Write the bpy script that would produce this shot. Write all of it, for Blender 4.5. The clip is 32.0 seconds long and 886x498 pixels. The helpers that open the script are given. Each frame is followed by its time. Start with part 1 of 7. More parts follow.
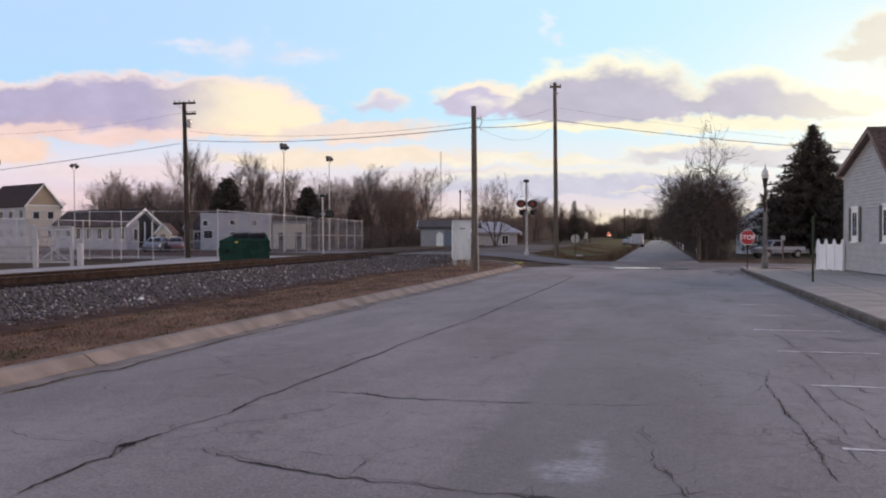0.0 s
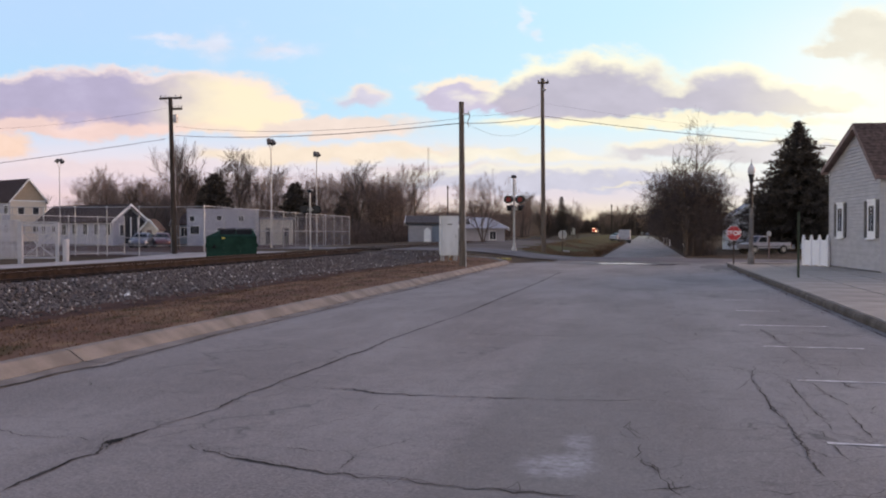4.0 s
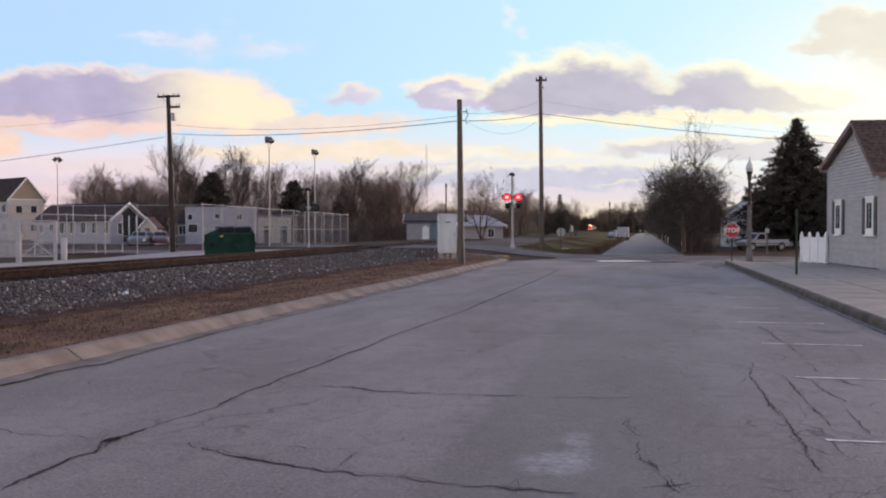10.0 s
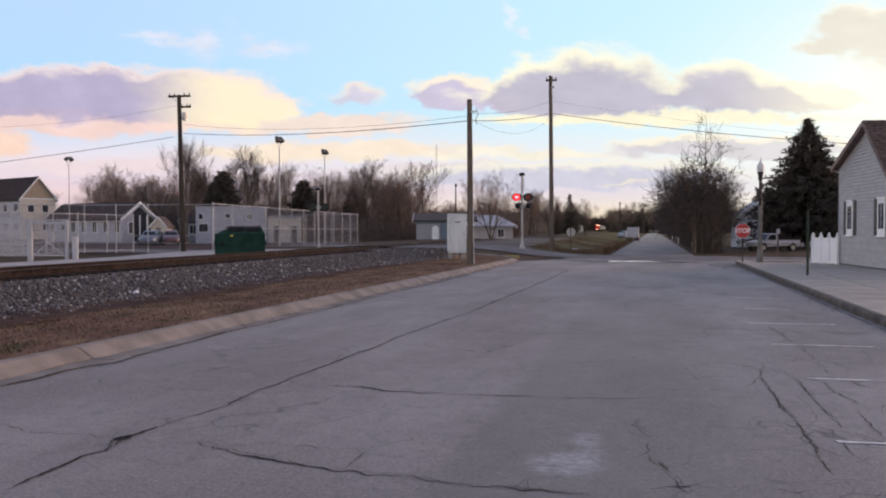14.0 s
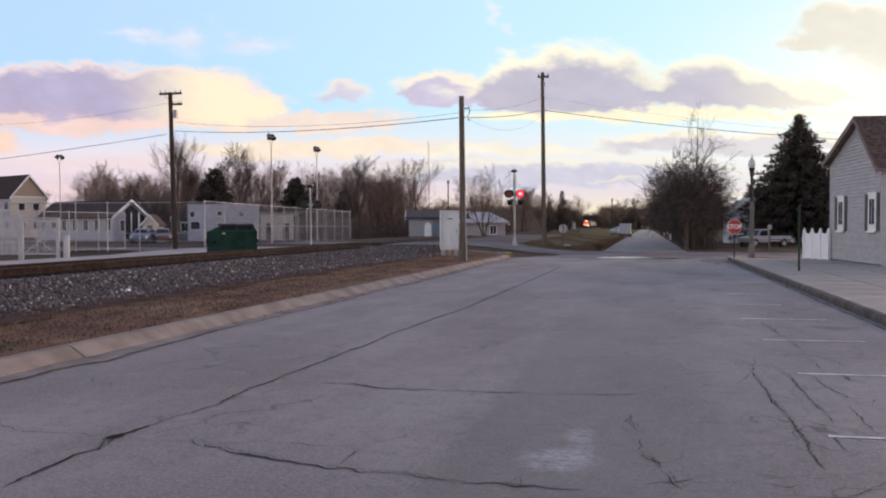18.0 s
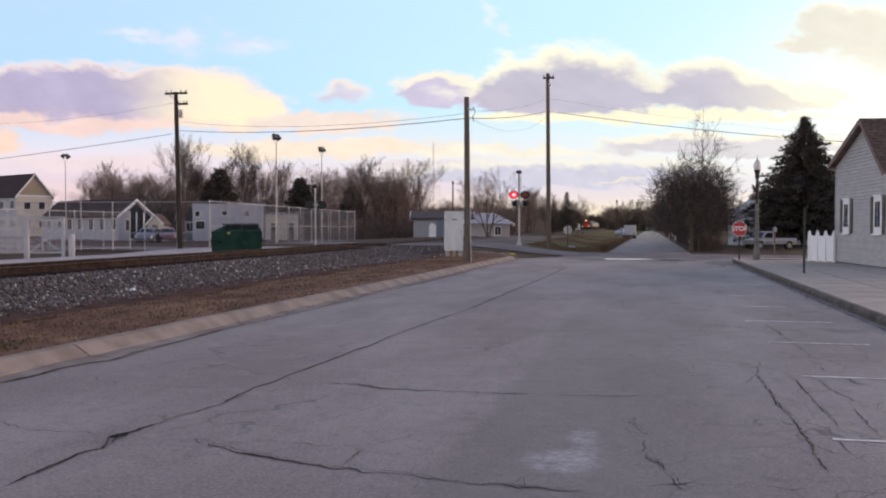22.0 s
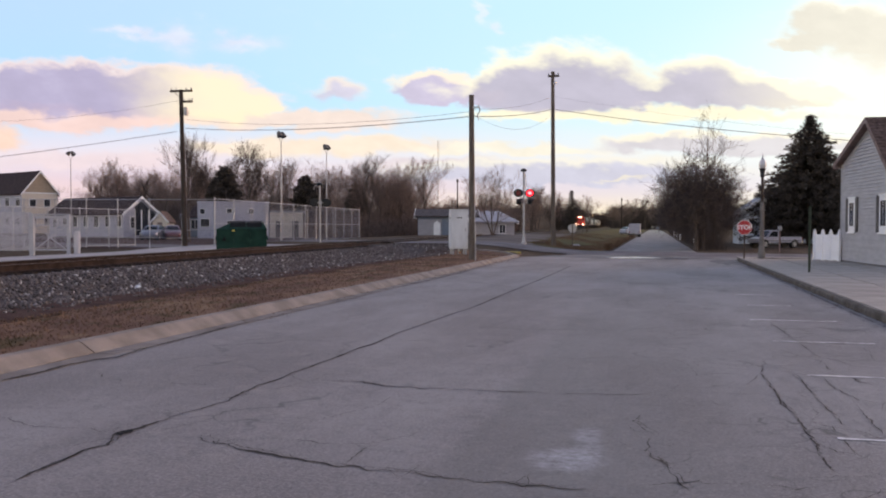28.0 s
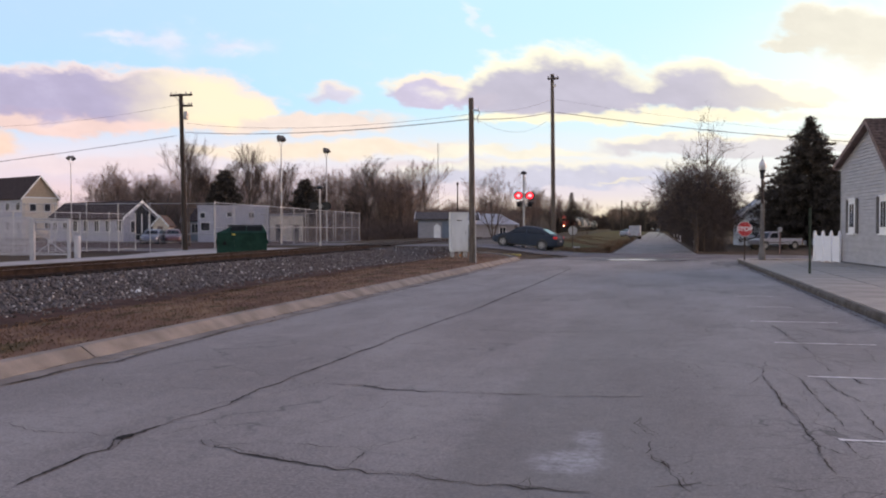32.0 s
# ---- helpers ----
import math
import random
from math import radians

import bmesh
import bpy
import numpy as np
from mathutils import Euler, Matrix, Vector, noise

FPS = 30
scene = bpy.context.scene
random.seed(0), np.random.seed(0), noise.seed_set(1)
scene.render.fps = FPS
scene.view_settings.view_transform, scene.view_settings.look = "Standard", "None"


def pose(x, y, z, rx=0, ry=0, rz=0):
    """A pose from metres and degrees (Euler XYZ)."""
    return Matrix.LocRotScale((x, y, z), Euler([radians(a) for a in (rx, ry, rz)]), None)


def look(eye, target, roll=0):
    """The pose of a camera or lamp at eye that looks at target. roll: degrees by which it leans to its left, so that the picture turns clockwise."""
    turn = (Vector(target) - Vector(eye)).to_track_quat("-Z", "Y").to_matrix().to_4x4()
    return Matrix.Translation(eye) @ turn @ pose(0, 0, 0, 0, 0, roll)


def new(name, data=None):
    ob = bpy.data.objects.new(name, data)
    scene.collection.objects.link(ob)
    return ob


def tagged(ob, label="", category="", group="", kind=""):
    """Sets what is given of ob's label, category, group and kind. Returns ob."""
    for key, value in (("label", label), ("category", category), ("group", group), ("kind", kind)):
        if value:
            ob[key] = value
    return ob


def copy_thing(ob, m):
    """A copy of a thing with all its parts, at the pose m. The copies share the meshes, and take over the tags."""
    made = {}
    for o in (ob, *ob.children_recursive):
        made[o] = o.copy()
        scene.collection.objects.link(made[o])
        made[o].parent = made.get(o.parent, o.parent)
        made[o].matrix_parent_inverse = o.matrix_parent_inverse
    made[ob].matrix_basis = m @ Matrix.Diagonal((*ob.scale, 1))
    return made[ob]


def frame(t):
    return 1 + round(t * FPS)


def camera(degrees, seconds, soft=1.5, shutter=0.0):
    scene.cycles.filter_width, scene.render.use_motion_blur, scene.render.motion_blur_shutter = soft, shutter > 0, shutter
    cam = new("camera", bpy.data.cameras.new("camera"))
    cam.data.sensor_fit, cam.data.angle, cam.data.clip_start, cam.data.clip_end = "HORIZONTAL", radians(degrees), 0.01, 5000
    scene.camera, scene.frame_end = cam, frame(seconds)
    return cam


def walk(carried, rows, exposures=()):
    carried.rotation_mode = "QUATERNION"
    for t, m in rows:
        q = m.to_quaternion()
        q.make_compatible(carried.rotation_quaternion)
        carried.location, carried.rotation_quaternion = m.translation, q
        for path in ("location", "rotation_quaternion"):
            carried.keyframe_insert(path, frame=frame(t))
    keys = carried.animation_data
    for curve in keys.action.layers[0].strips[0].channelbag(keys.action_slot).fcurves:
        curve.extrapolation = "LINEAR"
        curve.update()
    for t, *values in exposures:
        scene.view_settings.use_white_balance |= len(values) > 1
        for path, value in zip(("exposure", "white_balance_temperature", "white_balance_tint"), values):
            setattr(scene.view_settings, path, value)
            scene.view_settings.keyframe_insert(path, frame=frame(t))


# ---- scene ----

# ---- camera and its walk ----
cam = camera(52.2, 32.0, soft=2.0)
walk(cam, [
    (0, pose(0, 0, 1.5, 89.213, 0.005, 13.394)),
    (0.5, pose(0, 0, 1.5, 89.171, 0.173, 13.300)),
    (1, pose(0, 0, 1.5, 89.090, 0.163, 12.964)),
    (1.5, pose(0, 0, 1.5, 89.029, 0.166, 12.748)),
    (2, pose(0, 0, 1.5, 88.998, 0.175, 12.553)),
    (2.5, pose(0, 0, 1.5, 88.980, 0.085, 12.445)),
    (3, pose(0, 0, 1.5, 88.951, 0.060, 12.464)),
    (3.5, pose(0, 0, 1.5, 88.938, 0.022, 12.515)),
    (5.5, pose(0, 0, 1.5, 88.983, -0.137, 13.110)),
    (6, pose(0, 0, 1.5, 88.979, -0.152, 13.304)),
    (6.5, pose(0, 0, 1.5, 88.983, 0.055, 13.397)),
    (7, pose(0, 0, 1.5, 88.933, 0.042, 13.204)),
    (7.5, pose(0, 0, 1.5, 88.902, 0.093, 13.056)),
    (8, pose(0, 0, 1.5, 88.885, 0.084, 12.849)),
    (8.5, pose(0, 0, 1.5, 88.869, 0.104, 12.729)),
    (9, pose(0, 0, 1.5, 88.847, 0.134, 12.572)),
    (9.5, pose(0, 0, 1.5, 88.838, 0.090, 12.518)),
    (10, pose(0, 0, 1.5, 88.800, 0.104, 12.503)),
    (10.5, pose(0, 0, 1.5, 88.740, 0.131, 12.522)),
    (11, pose(0, 0, 1.5, 88.741, -0.071, 12.754)),
    (11.5, pose(0, 0, 1.5, 88.766, -0.098, 12.907)),
    (12, pose(0, 0, 1.5, 88.849, -0.003, 13.112)),
    (12.5, pose(0, 0, 1.5, 88.854, 0.024, 13.094)),
    (13, pose(0, 0, 1.5, 88.809, 0.058, 13.001)),
    (13.5, pose(0, 0, 1.5, 88.790, -0.017, 13.027)),
    (14, pose(0, 0, 1.5, 88.795, -0.004, 13.117)),
    (14.5, pose(0, 0, 1.5, 88.790, 0.015, 13.130)),
    (16.5, pose(0, 0, 1.5, 88.657, 0.076, 13.671)),
    (17, pose(0, 0, 1.5, 88.635, 0.010, 13.313)),
    (17.5, pose(0, 0, 1.5, 88.637, 0.179, 13.122)),
    (18, pose(0, 0, 1.5, 88.598, 0.193, 12.640)),
    (18.5, pose(0, 0, 1.5, 88.594, 0.111, 12.420)),
    (19, pose(0, 0, 1.5, 88.628, 0.100, 12.411)),
    (19.5, pose(0, 0, 1.5, 88.625, 0.042, 12.440)),
    (20, pose(0, 0, 1.5, 88.625, 0.059, 12.527)),
    (20.5, pose(0, 0, 1.5, 88.615, 0.091, 12.627)),
    (21, pose(0, 0, 1.5, 88.610, 0.100, 12.637)),
    (21.5, pose(0, 0, 1.5, 88.628, -0.056, 12.717)),
    (22, pose(0, 0, 1.5, 88.644, -0.067, 12.929)),
    (22.5, pose(0, 0, 1.5, 88.627, -0.193, 13.108)),
    (23, pose(0, 0, 1.5, 88.570, -0.224, 13.409)),
    (23.5, pose(0, 0, 1.5, 88.519, -0.065, 13.470)),
    (24, pose(0, 0, 1.5, 88.461, -0.146, 13.291)),
    (24.5, pose(0, 0, 1.5, 88.446, -0.072, 13.246)),
    (25, pose(0, 0, 1.5, 88.436, -0.148, 13.113)),
    (25.5, pose(0, 0, 1.5, 88.416, -0.176, 13.076)),
    (27.5, pose(0, 0, 1.5, 88.505, -0.182, 13.398)),
    (28, pose(0, 0, 1.5, 88.520, -0.186, 13.218)),
    (28.5, pose(0, 0, 1.5, 88.519, -0.149, 13.011)),
    (29, pose(0, 0, 1.5, 88.557, -0.130, 12.910)),
    (29.5, pose(0, 0, 1.5, 88.594, -0.290, 12.923)),
    (30, pose(0, 0, 1.5, 88.608, -0.155, 13.127)),
    (30.5, pose(0, 0, 1.5, 88.612, -0.130, 13.167)),
    (31, pose(0, 0, 1.5, 88.655, -0.050, 13.208)),
    (31.5, pose(0, 0, 1.5, 88.683, 0.068, 13.285)),
    (32, pose(0, 0, 1.5, 88.703, 0.058, 13.231)),
], exposures=[(0.0, 1.1, 8000, 37.5), (15.0, 1.12, 8000, 37.5), (24.0, 1.18, 8000, 37.5), (32.0, 1.18, 8000, 37.5)])

# ---- light ----
SUN_AZ, SUN_EL = 48.0, 13.0          # degrees to the right of the street's direction, and above the horizon
world = bpy.data.worlds.new("world")
scene.world = world
world.use_nodes = True
wn = world.node_tree.nodes
sky = wn.new("ShaderNodeTexSky")
sky.sky_type = "NISHITA"
sky.sun_disc = False
sky.sun_elevation = radians(SUN_EL)
sky.sun_rotation = radians(SUN_AZ)
sky.air_density, sky.dust_density, sky.ozone_density = 1.0, 0.4, 1.0
wn["Background"].inputs[1].default_value = 0.15
world.node_tree.links.new(sky.outputs[0], wn["Background"].inputs[0])

sun_data = bpy.data.lights.new("sun", "SUN")
sun_data.energy, sun_data.angle, sun_data.color = 0.5, radians(30), (1.0, 0.83, 0.66)
sun = new("sun", sun_data)
sun.matrix_world = look((0, 0, 60), (-60 * math.sin(radians(SUN_AZ)) / math.tan(radians(SUN_EL)),
                                     -60 * math.cos(radians(SUN_AZ)) / math.tan(radians(SUN_EL)), 0))


# ---- mesh tools ----
class MB:
    """Collects vertices and faces of one mesh."""

    def __init__(self):
        self.v, self.f = [], []

    def add(self, vs, fs):
        n = len(self.v)
        self.v += [tuple(p) for p in vs]
        self.f += [tuple(i + n for i in f) for f in fs]
        return self

    def box(self, x0, y0, z0, x1, y1, z1, m=None):
        vs = [Vector((x, y, z)) for z in (z0, z1) for y in (y0, y1) for x in (x0, x1)]
        if m:
            vs = [m @ p for p in vs]
        return self.add(vs, [(0, 2, 3, 1), (4, 5, 7, 6), (0, 1, 5, 4), (2, 6, 7, 3), (0, 4, 6, 2), (1, 3, 7, 5)])

    def tube(self, pts, radii, n=8, cap=True):
        pts = [Vector(p) for p in pts]
        rings = []
        for i, p in enumerate(pts):
            d = (pts[min(i + 1, len(pts) - 1)] - pts[max(i - 1, 0)]).normalized()
            a = d.cross(Vector((0, 0, 1)) if abs(d.z) < 0.9 else Vector((1, 0, 0))).normalized()
            b = d.cross(a)
            r = radii[i] if hasattr(radii, "__len__") else radii
            rings.append([p + r * (math.cos(2 * math.pi * k / n) * a + math.sin(2 * math.pi * k / n) * b) for k in range(n)])
        vs = [q for r in rings for q in r]
        fs = [(i * n + k, i * n + (k + 1) % n, (i + 1) * n + (k + 1) % n, (i + 1) * n + k)
              for i in range(len(pts) - 1) for k in range(n)]
        if cap:
            fs += [tuple(range(n - 1, -1, -1)), tuple((len(pts) - 1) * n + k for k in range(n))]
        return self.add(vs, fs)

    def prism(self, poly, axis, a, b):
        """poly: 2D outline in the two other axes; stretched from a to b along axis (0 x, 1 y, 2 z)."""
        def at(p, t):
            q = [p[0], p[1]]
            q.insert(axis, t)
            return Vector(q)
        n = len(poly)
        vs = [at(p, a) for p in poly] + [at(p, b) for p in poly]
        fs = [tuple(range(n)), tuple(range(2 * n - 1, n - 1, -1))]
        fs += [((k + 1) % n, k, n + k, n + (k + 1) % n) for k in range(n)]
        return self.add(vs, fs)

    def lathe(self, prof, n=16, at=(0, 0, 0)):
        vs = [(at[0] + r * math.cos(2 * math.pi * k / n), at[1] + r * math.sin(2 * math.pi * k / n), at[2] + z)
              for r, z in prof for k in range(n)]
        fs = [(i * n + k, i * n + (k + 1) % n, (i + 1) * n + (k + 1) % n, (i + 1) * n + k)
              for i in range(len(prof) - 1) for k in range(n)]
        fs += [tuple(range(n - 1, -1, -1)), tuple((len(prof) - 1) * n + k for k in range(n))]
        return self.add(vs, fs)

    def mesh(self, name, material=None, bevel=0.0, smooth=False):
        me = bpy.data.meshes.new(name)
        me.from_pydata(self.v, [], self.f)
        bm = bmesh.new()
        bm.from_mesh(me)
        if bevel:
            bmesh.ops.remove_doubles(bm, verts=bm.verts, dist=1e-5)
        bmesh.ops.recalc_face_normals(bm, faces=bm.faces)
        if bevel:
            es = [e for e in bm.edges if len(e.link_faces) == 2 and e.calc_face_angle(0) > 0.6]
            bmesh.ops.bevel(bm, geom=es, offset=bevel, segments=2, affect="EDGES", clamp_overlap=True)
        bm.to_mesh(me)
        bm.free()
        if smooth:
            me.polygons.foreach_set("use_smooth", [True] * len(me.polygons))
            me.set_sharp_from_angle(angle=radians(35))
        if material:
            me.materials.append(material)
        return me


def part(name, mb, material, parent=None, label="", bevel=0.0, smooth=False, kind="", m=None):
    """One mesh object, under a thing or a part."""
    me = mb if isinstance(mb, bpy.types.Mesh) else mb.mesh(name, material, bevel, smooth)
    ob = new(name, me)
    ob.parent = parent
    if m:
        ob.matrix_basis = m
    return tagged(ob, label=label, kind=kind)


def thing(name, m, label, category, group="", kind=""):
    """A top-level Empty that carries parts."""
    ob = new(name)
    ob.empty_display_size = 0.2
    ob.matrix_basis = m
    return tagged(ob, label, category, group, kind)


def raw_mesh(name, verts, faces, material):
    me = bpy.data.meshes.new(name)
    verts, faces = np.asarray(verts, np.float32), np.asarray(faces, np.int32)
    k = faces.shape[1]
    me.vertices.add(len(verts))
    me.vertices.foreach_set("co", verts.ravel())
    me.loops.add(faces.size)
    me.loops.foreach_set("vertex_index", faces.ravel())
    me.polygons.add(len(faces))
    me.polygons.foreach_set("loop_start", np.arange(0, faces.size, k, dtype=np.int32))
    me.update(calc_edges=True)
    me.validate()
    me.materials.append(material)
    return me


# ---- materials ----
class Nodes:
    """Short forms for building node trees."""

    def __init__(self, tree):
        self.t = tree

    def make(self, kind, **props):
        n = self.t.nodes.new("ShaderNode" + kind)
        for k, v in props.items():
            if k == "operation":
                n.operation = v
            elif k == "data_type":
                n.data_type = v
            elif k == "blend_type":
                n.blend_type = v
            elif k == "feature":
                n.feature = v
        return n

    def put(self, socket, value):
        if hasattr(value, "is_output"):
            self.t.links.new(value, socket)
        else:
            socket.default_value = value

    def math(self, op, a, b=0.0, c=0.0):
        n = self.make("Math", operation=op)
        self.put(n.inputs[0], a), self.put(n.inputs[1], b), self.put(n.inputs[2], c)
        return n.outputs[0]

    def mix(self, fac, a, b, blend="MIX"):
        n = self.make("Mix", data_type="RGBA", blend_type=blend)
        self.put(n.inputs[0], fac)
        self.put(n.inputs[6], a if hasattr(a, "is_output") else (*a, 1))
        self.put(n.inputs[7], b if hasattr(b, "is_output") else (*b, 1))
        return n.outputs[2]

    def noise(self, vec, scale, detail=4.0, rough=0.55):
        n = self.make("TexNoise")
        self.put(n.inputs["Vector"], vec)
        n.inputs["Scale"].default_value, n.inputs["Detail"].default_value, n.inputs["Roughness"].default_value = scale, detail, rough
        return n.outputs[0]

    def smooth(self, x, lo, hi, a=0.0, b=1.0):
        n = self.make("MapRange")
        n.interpolation_type = "SMOOTHSTEP"
        self.put(n.inputs[0], x)
        for i, val in enumerate((lo, hi, a, b)):
            self.put(n.inputs[i + 1], val)
        return n.outputs[0]

    def stretch(self, vec, sx, sy, sz):
        n = self.make("Mapping")
        self.put(n.inputs[0], vec)
        n.inputs["Scale"].default_value = (sx, sy, sz)
        return n.outputs[0]


MATS = {}


def mat(name, col, rough=0.7, metal=0.0, var=0.25, scale=3.0, col2=None, bump=0.15, grain=60.0, stretch=(1, 1, 1), per=0.0,
        emit=0.0, spec=0.4, coat=0.0):
    """A procedural surface: col varied to col2 by stains, fine grain and bump; per: spread from piece to piece."""
    if name in MATS:
        return MATS[name]
    m = bpy.data.materials.new(name)
    m.use_nodes = True
    nd = Nodes(m.node_tree)
    b = m.node_tree.nodes["Principled BSDF"]
    co = nd.make("TexCoord").outputs["Object"]
    st = nd.stretch(co, *stretch)
    big = nd.noise(st, scale, 5.0)
    fine = nd.noise(st, grain, 3.0)
    dark = col2 or tuple(c * (1 - 1.6 * var) if 1 - 1.6 * var > 0 else 0.02 * c for c in col)
    c = nd.mix(nd.smooth(big, 0.35, 0.68), col, dark)
    c = nd.mix(nd.math("MULTIPLY", nd.smooth(fine, 0.3, 0.7), min(1.0, var * 1.3)), c, tuple(0.55 * x for x in col))
    if per:
        rnd = nd.make("ObjectInfo").outputs["Random"]
        c = nd.mix(1.0, c, nd.mix(rnd, (1 - per,) * 3, (1 + per,) * 3), "MULTIPLY")
    nd.put(b.inputs["Base Color"], c)
    nd.put(b.inputs["Roughness"], nd.smooth(big, 0.3, 0.7, max(0.03, rough - 0.1), min(1.0, rough + 0.1)))
    b.inputs["Metallic"].default_value = metal
    b.inputs["Specular IOR Level"].default_value = spec
    b.inputs["Coat Weight"].default_value = coat
    if bump:
        bn = nd.make("Bump")
        bn.inputs["Strength"].default_value = bump
        bn.inputs["Distance"].default_value = 0.02
        nd.put(bn.inputs["Height"], fine)
        nd.put(b.inputs["Normal"], bn.outputs[0])
    if emit:
        nd.put(b.inputs["Emission Color"], (*col, 1))
        b.inputs["Emission Strength"].default_value = emit
    MATS[name] = m
    return m


def glow(name, col, strength):
    m = bpy.data.materials.new(name)
    m.use_nodes = True
    b = m.node_tree.nodes["Principled BSDF"]
    b.inputs["Base Color"].default_value = (*col, 1)
    b.inputs["Emission Color"].default_value = (*col, 1)
    b.inputs["Emission Strength"].default_value = strength
    return m


def glass(name, tint=(0.05, 0.06, 0.07), rough=0.05):
    m = bpy.data.materials.new(name)
    m.use_nodes = True
    b = m.node_tree.nodes["Principled BSDF"]
    b.inputs["Base Color"].default_value = (*tint, 1)
    b.inputs["Roughness"].default_value = rough
    b.inputs["Specular IOR Level"].default_value = 0.35
    return m


def road_material():
    m = bpy.data.materials.new("worn_asphalt")
    m.use_nodes = True
    nd = Nodes(m.node_tree)
    b = m.node_tree.nodes["Principled BSDF"]
    co = nd.make("TexCoord").outputs["Object"]
    grit = nd.noise(co, 42.0, 4.0, 0.8)
    blot = nd.noise(nd.stretch(co, 1.0, 0.35, 1.0), 0.55, 6.0, 0.6)
    mid = nd.noise(co, 6.0, 5.0, 0.6)
    c = nd.mix(nd.smooth(blot, 0.3, 0.7), (0.212, 0.192, 0.188), (0.132, 0.119, 0.117))
    c = nd.mix(nd.math("MULTIPLY", nd.smooth(mid, 0.45, 0.72), 0.42), c, (0.085, 0.08, 0.082))
    c = nd.mix(nd.math("MULTIPLY", nd.smooth(nd.noise(co, 1.9, 5.0, 0.7), 0.53, 0.70), 0.32), c, (0.29, 0.265, 0.24))
    c = nd.mix(nd.math("MULTIPLY", nd.smooth(grit, 0.46, 0.62), 0.5), c, (0.31, 0.29, 0.29))
    c = nd.mix(nd.math("MULTIPLY", nd.smooth(grit, 0.36, 0.46, 1.0, 0.0), 0.45), c, (0.06, 0.055, 0.058))
    # hairline cracks that wander between the large ones
    vor = nd.make("TexVoronoi", feature="DISTANCE_TO_EDGE")
    warp = nd.make("VectorMath", operation="ADD")
    nn = nd.make("TexNoise")
    nn.inputs["Scale"].default_value = 1.6
    nd.put(nn.inputs["Vector"], co)
    nd.put(warp.inputs[0], co), nd.put(warp.inputs[1], nn.outputs[1])
    nd.put(vor.inputs["Vector"], warp.outputs[0])
    vor.inputs["Scale"].default_value = 0.55
    line = nd.smooth(vor.outputs[0], 0.004, 0.016, 1.0, 0.0)
    patchy = nd.smooth(nd.noise(co, 0.35, 2.0), 0.5, 0.62)
    line = nd.math("MULTIPLY", nd.math("MULTIPLY", line, patchy), 0.6)
    c = nd.mix(line, c, (0.05, 0.048, 0.05))
    # darker, oily wheel lane
    sp0 = nd.make("SeparateXYZ")
    nd.put(sp0.inputs[0], co)
    edge = nd.math("ADD", sp0.outputs[0], nd.math("MULTIPLY", nd.math("SUBTRACT", mid, 0.5), 0.35))
    strip = nd.math("MULTIPLY", nd.smooth(edge, -1.42, -1.16), nd.smooth(edge, -0.2, 1.2, 1.0, 0.25))
    strip = nd.math("MULTIPLY", strip, nd.smooth(blot, 0.25, 0.6, 1.0, 0.55))
    lane = nd.math("MULTIPLY", strip, nd.smooth(sp0.outputs[1], 6.0, 26.0, 0.58, 0.10))
    c = nd.mix(lane, c, (0.090, 0.091, 0.084))
    # a faint web of crazing where cars park
    for vs_, wd, amt, lo_ in ((1.5, 0.024, 0.75, 0.45), (3.4, 0.035, 0.55, 0.50)):
        v2 = nd.make("TexVoronoi", feature="DISTANCE_TO_EDGE")
        nd.put(v2.inputs["Vector"], warp.outputs[0])
        v2.inputs["Scale"].default_value = vs_
        web = nd.math("MULTIPLY", nd.smooth(v2.outputs[0], 0.004, wd, 1.0, 0.0), nd.smooth(nd.noise(co, 0.8, 3.0), lo_, lo_ + 0.14))
        c = nd.mix(nd.math("MULTIPLY", nd.math("MULTIPLY", web, nd.smooth(sp0.outputs[0], -1.5, 1.2)), amt), c, (0.06, 0.056, 0.056))
    fleck = nd.noise(co, 17.0, 5.0, 0.75)
    c = nd.mix(nd.math("MULTIPLY", nd.smooth(fleck, 0.54, 0.68), 0.4), c, (0.27, 0.25, 0.235))
    c = nd.mix(nd.math("MULTIPLY", nd.smooth(fleck, 0.34, 0.46, 1.0, 0.0), 0.4), c, (0.075, 0.07, 0.07))
    # pale spill with a soft, speckled edge
    sp = nd.make("SeparateXYZ")
    nd.put(sp.inputs[0], co)
    for cx_, cy_, rx, ry, k in ((-0.55, 5.80, 0.24, 0.30, 0.62), (-0.46, 6.52, 0.11, 0.32, 0.42), (-0.42, 6.05, 0.11, 0.34, 0.40)):
        a = nd.math("DIVIDE", nd.math("SUBTRACT", sp.outputs[0], cx_), rx)
        d = nd.math("DIVIDE", nd.math("SUBTRACT", sp.outputs[1], cy_), ry)
        q = nd.math("ADD", nd.math("ADD", nd.math("MULTIPLY", a, a), nd.math("MULTIPLY", d, d)), nd.math("MULTIPLY", nd.math("SUBTRACT", mid, 0.5), 2.4))
        q = nd.math("ADD", q, nd.math("MULTIPLY", nd.math("SUBTRACT", grit, 0.5), 1.6))
        c = nd.mix(nd.math("MULTIPLY", nd.math("MULTIPLY", nd.smooth(q, -0.3, 1.5, 1.0, 0.0), nd.smooth(fleck, 0.38, 0.6, 0.25, 1.0)), k), c, (0.40, 0.41, 0.44))
    # slightly warmer tint towards the railway, cooler towards the east kerb
    c = nd.mix(1.0, c, nd.mix(nd.smooth(sp0.outputs[0], -3.0, 1.2), (1.035, 1.0, 0.975), (0.955, 1.0, 1.01)), "MULTIPLY")
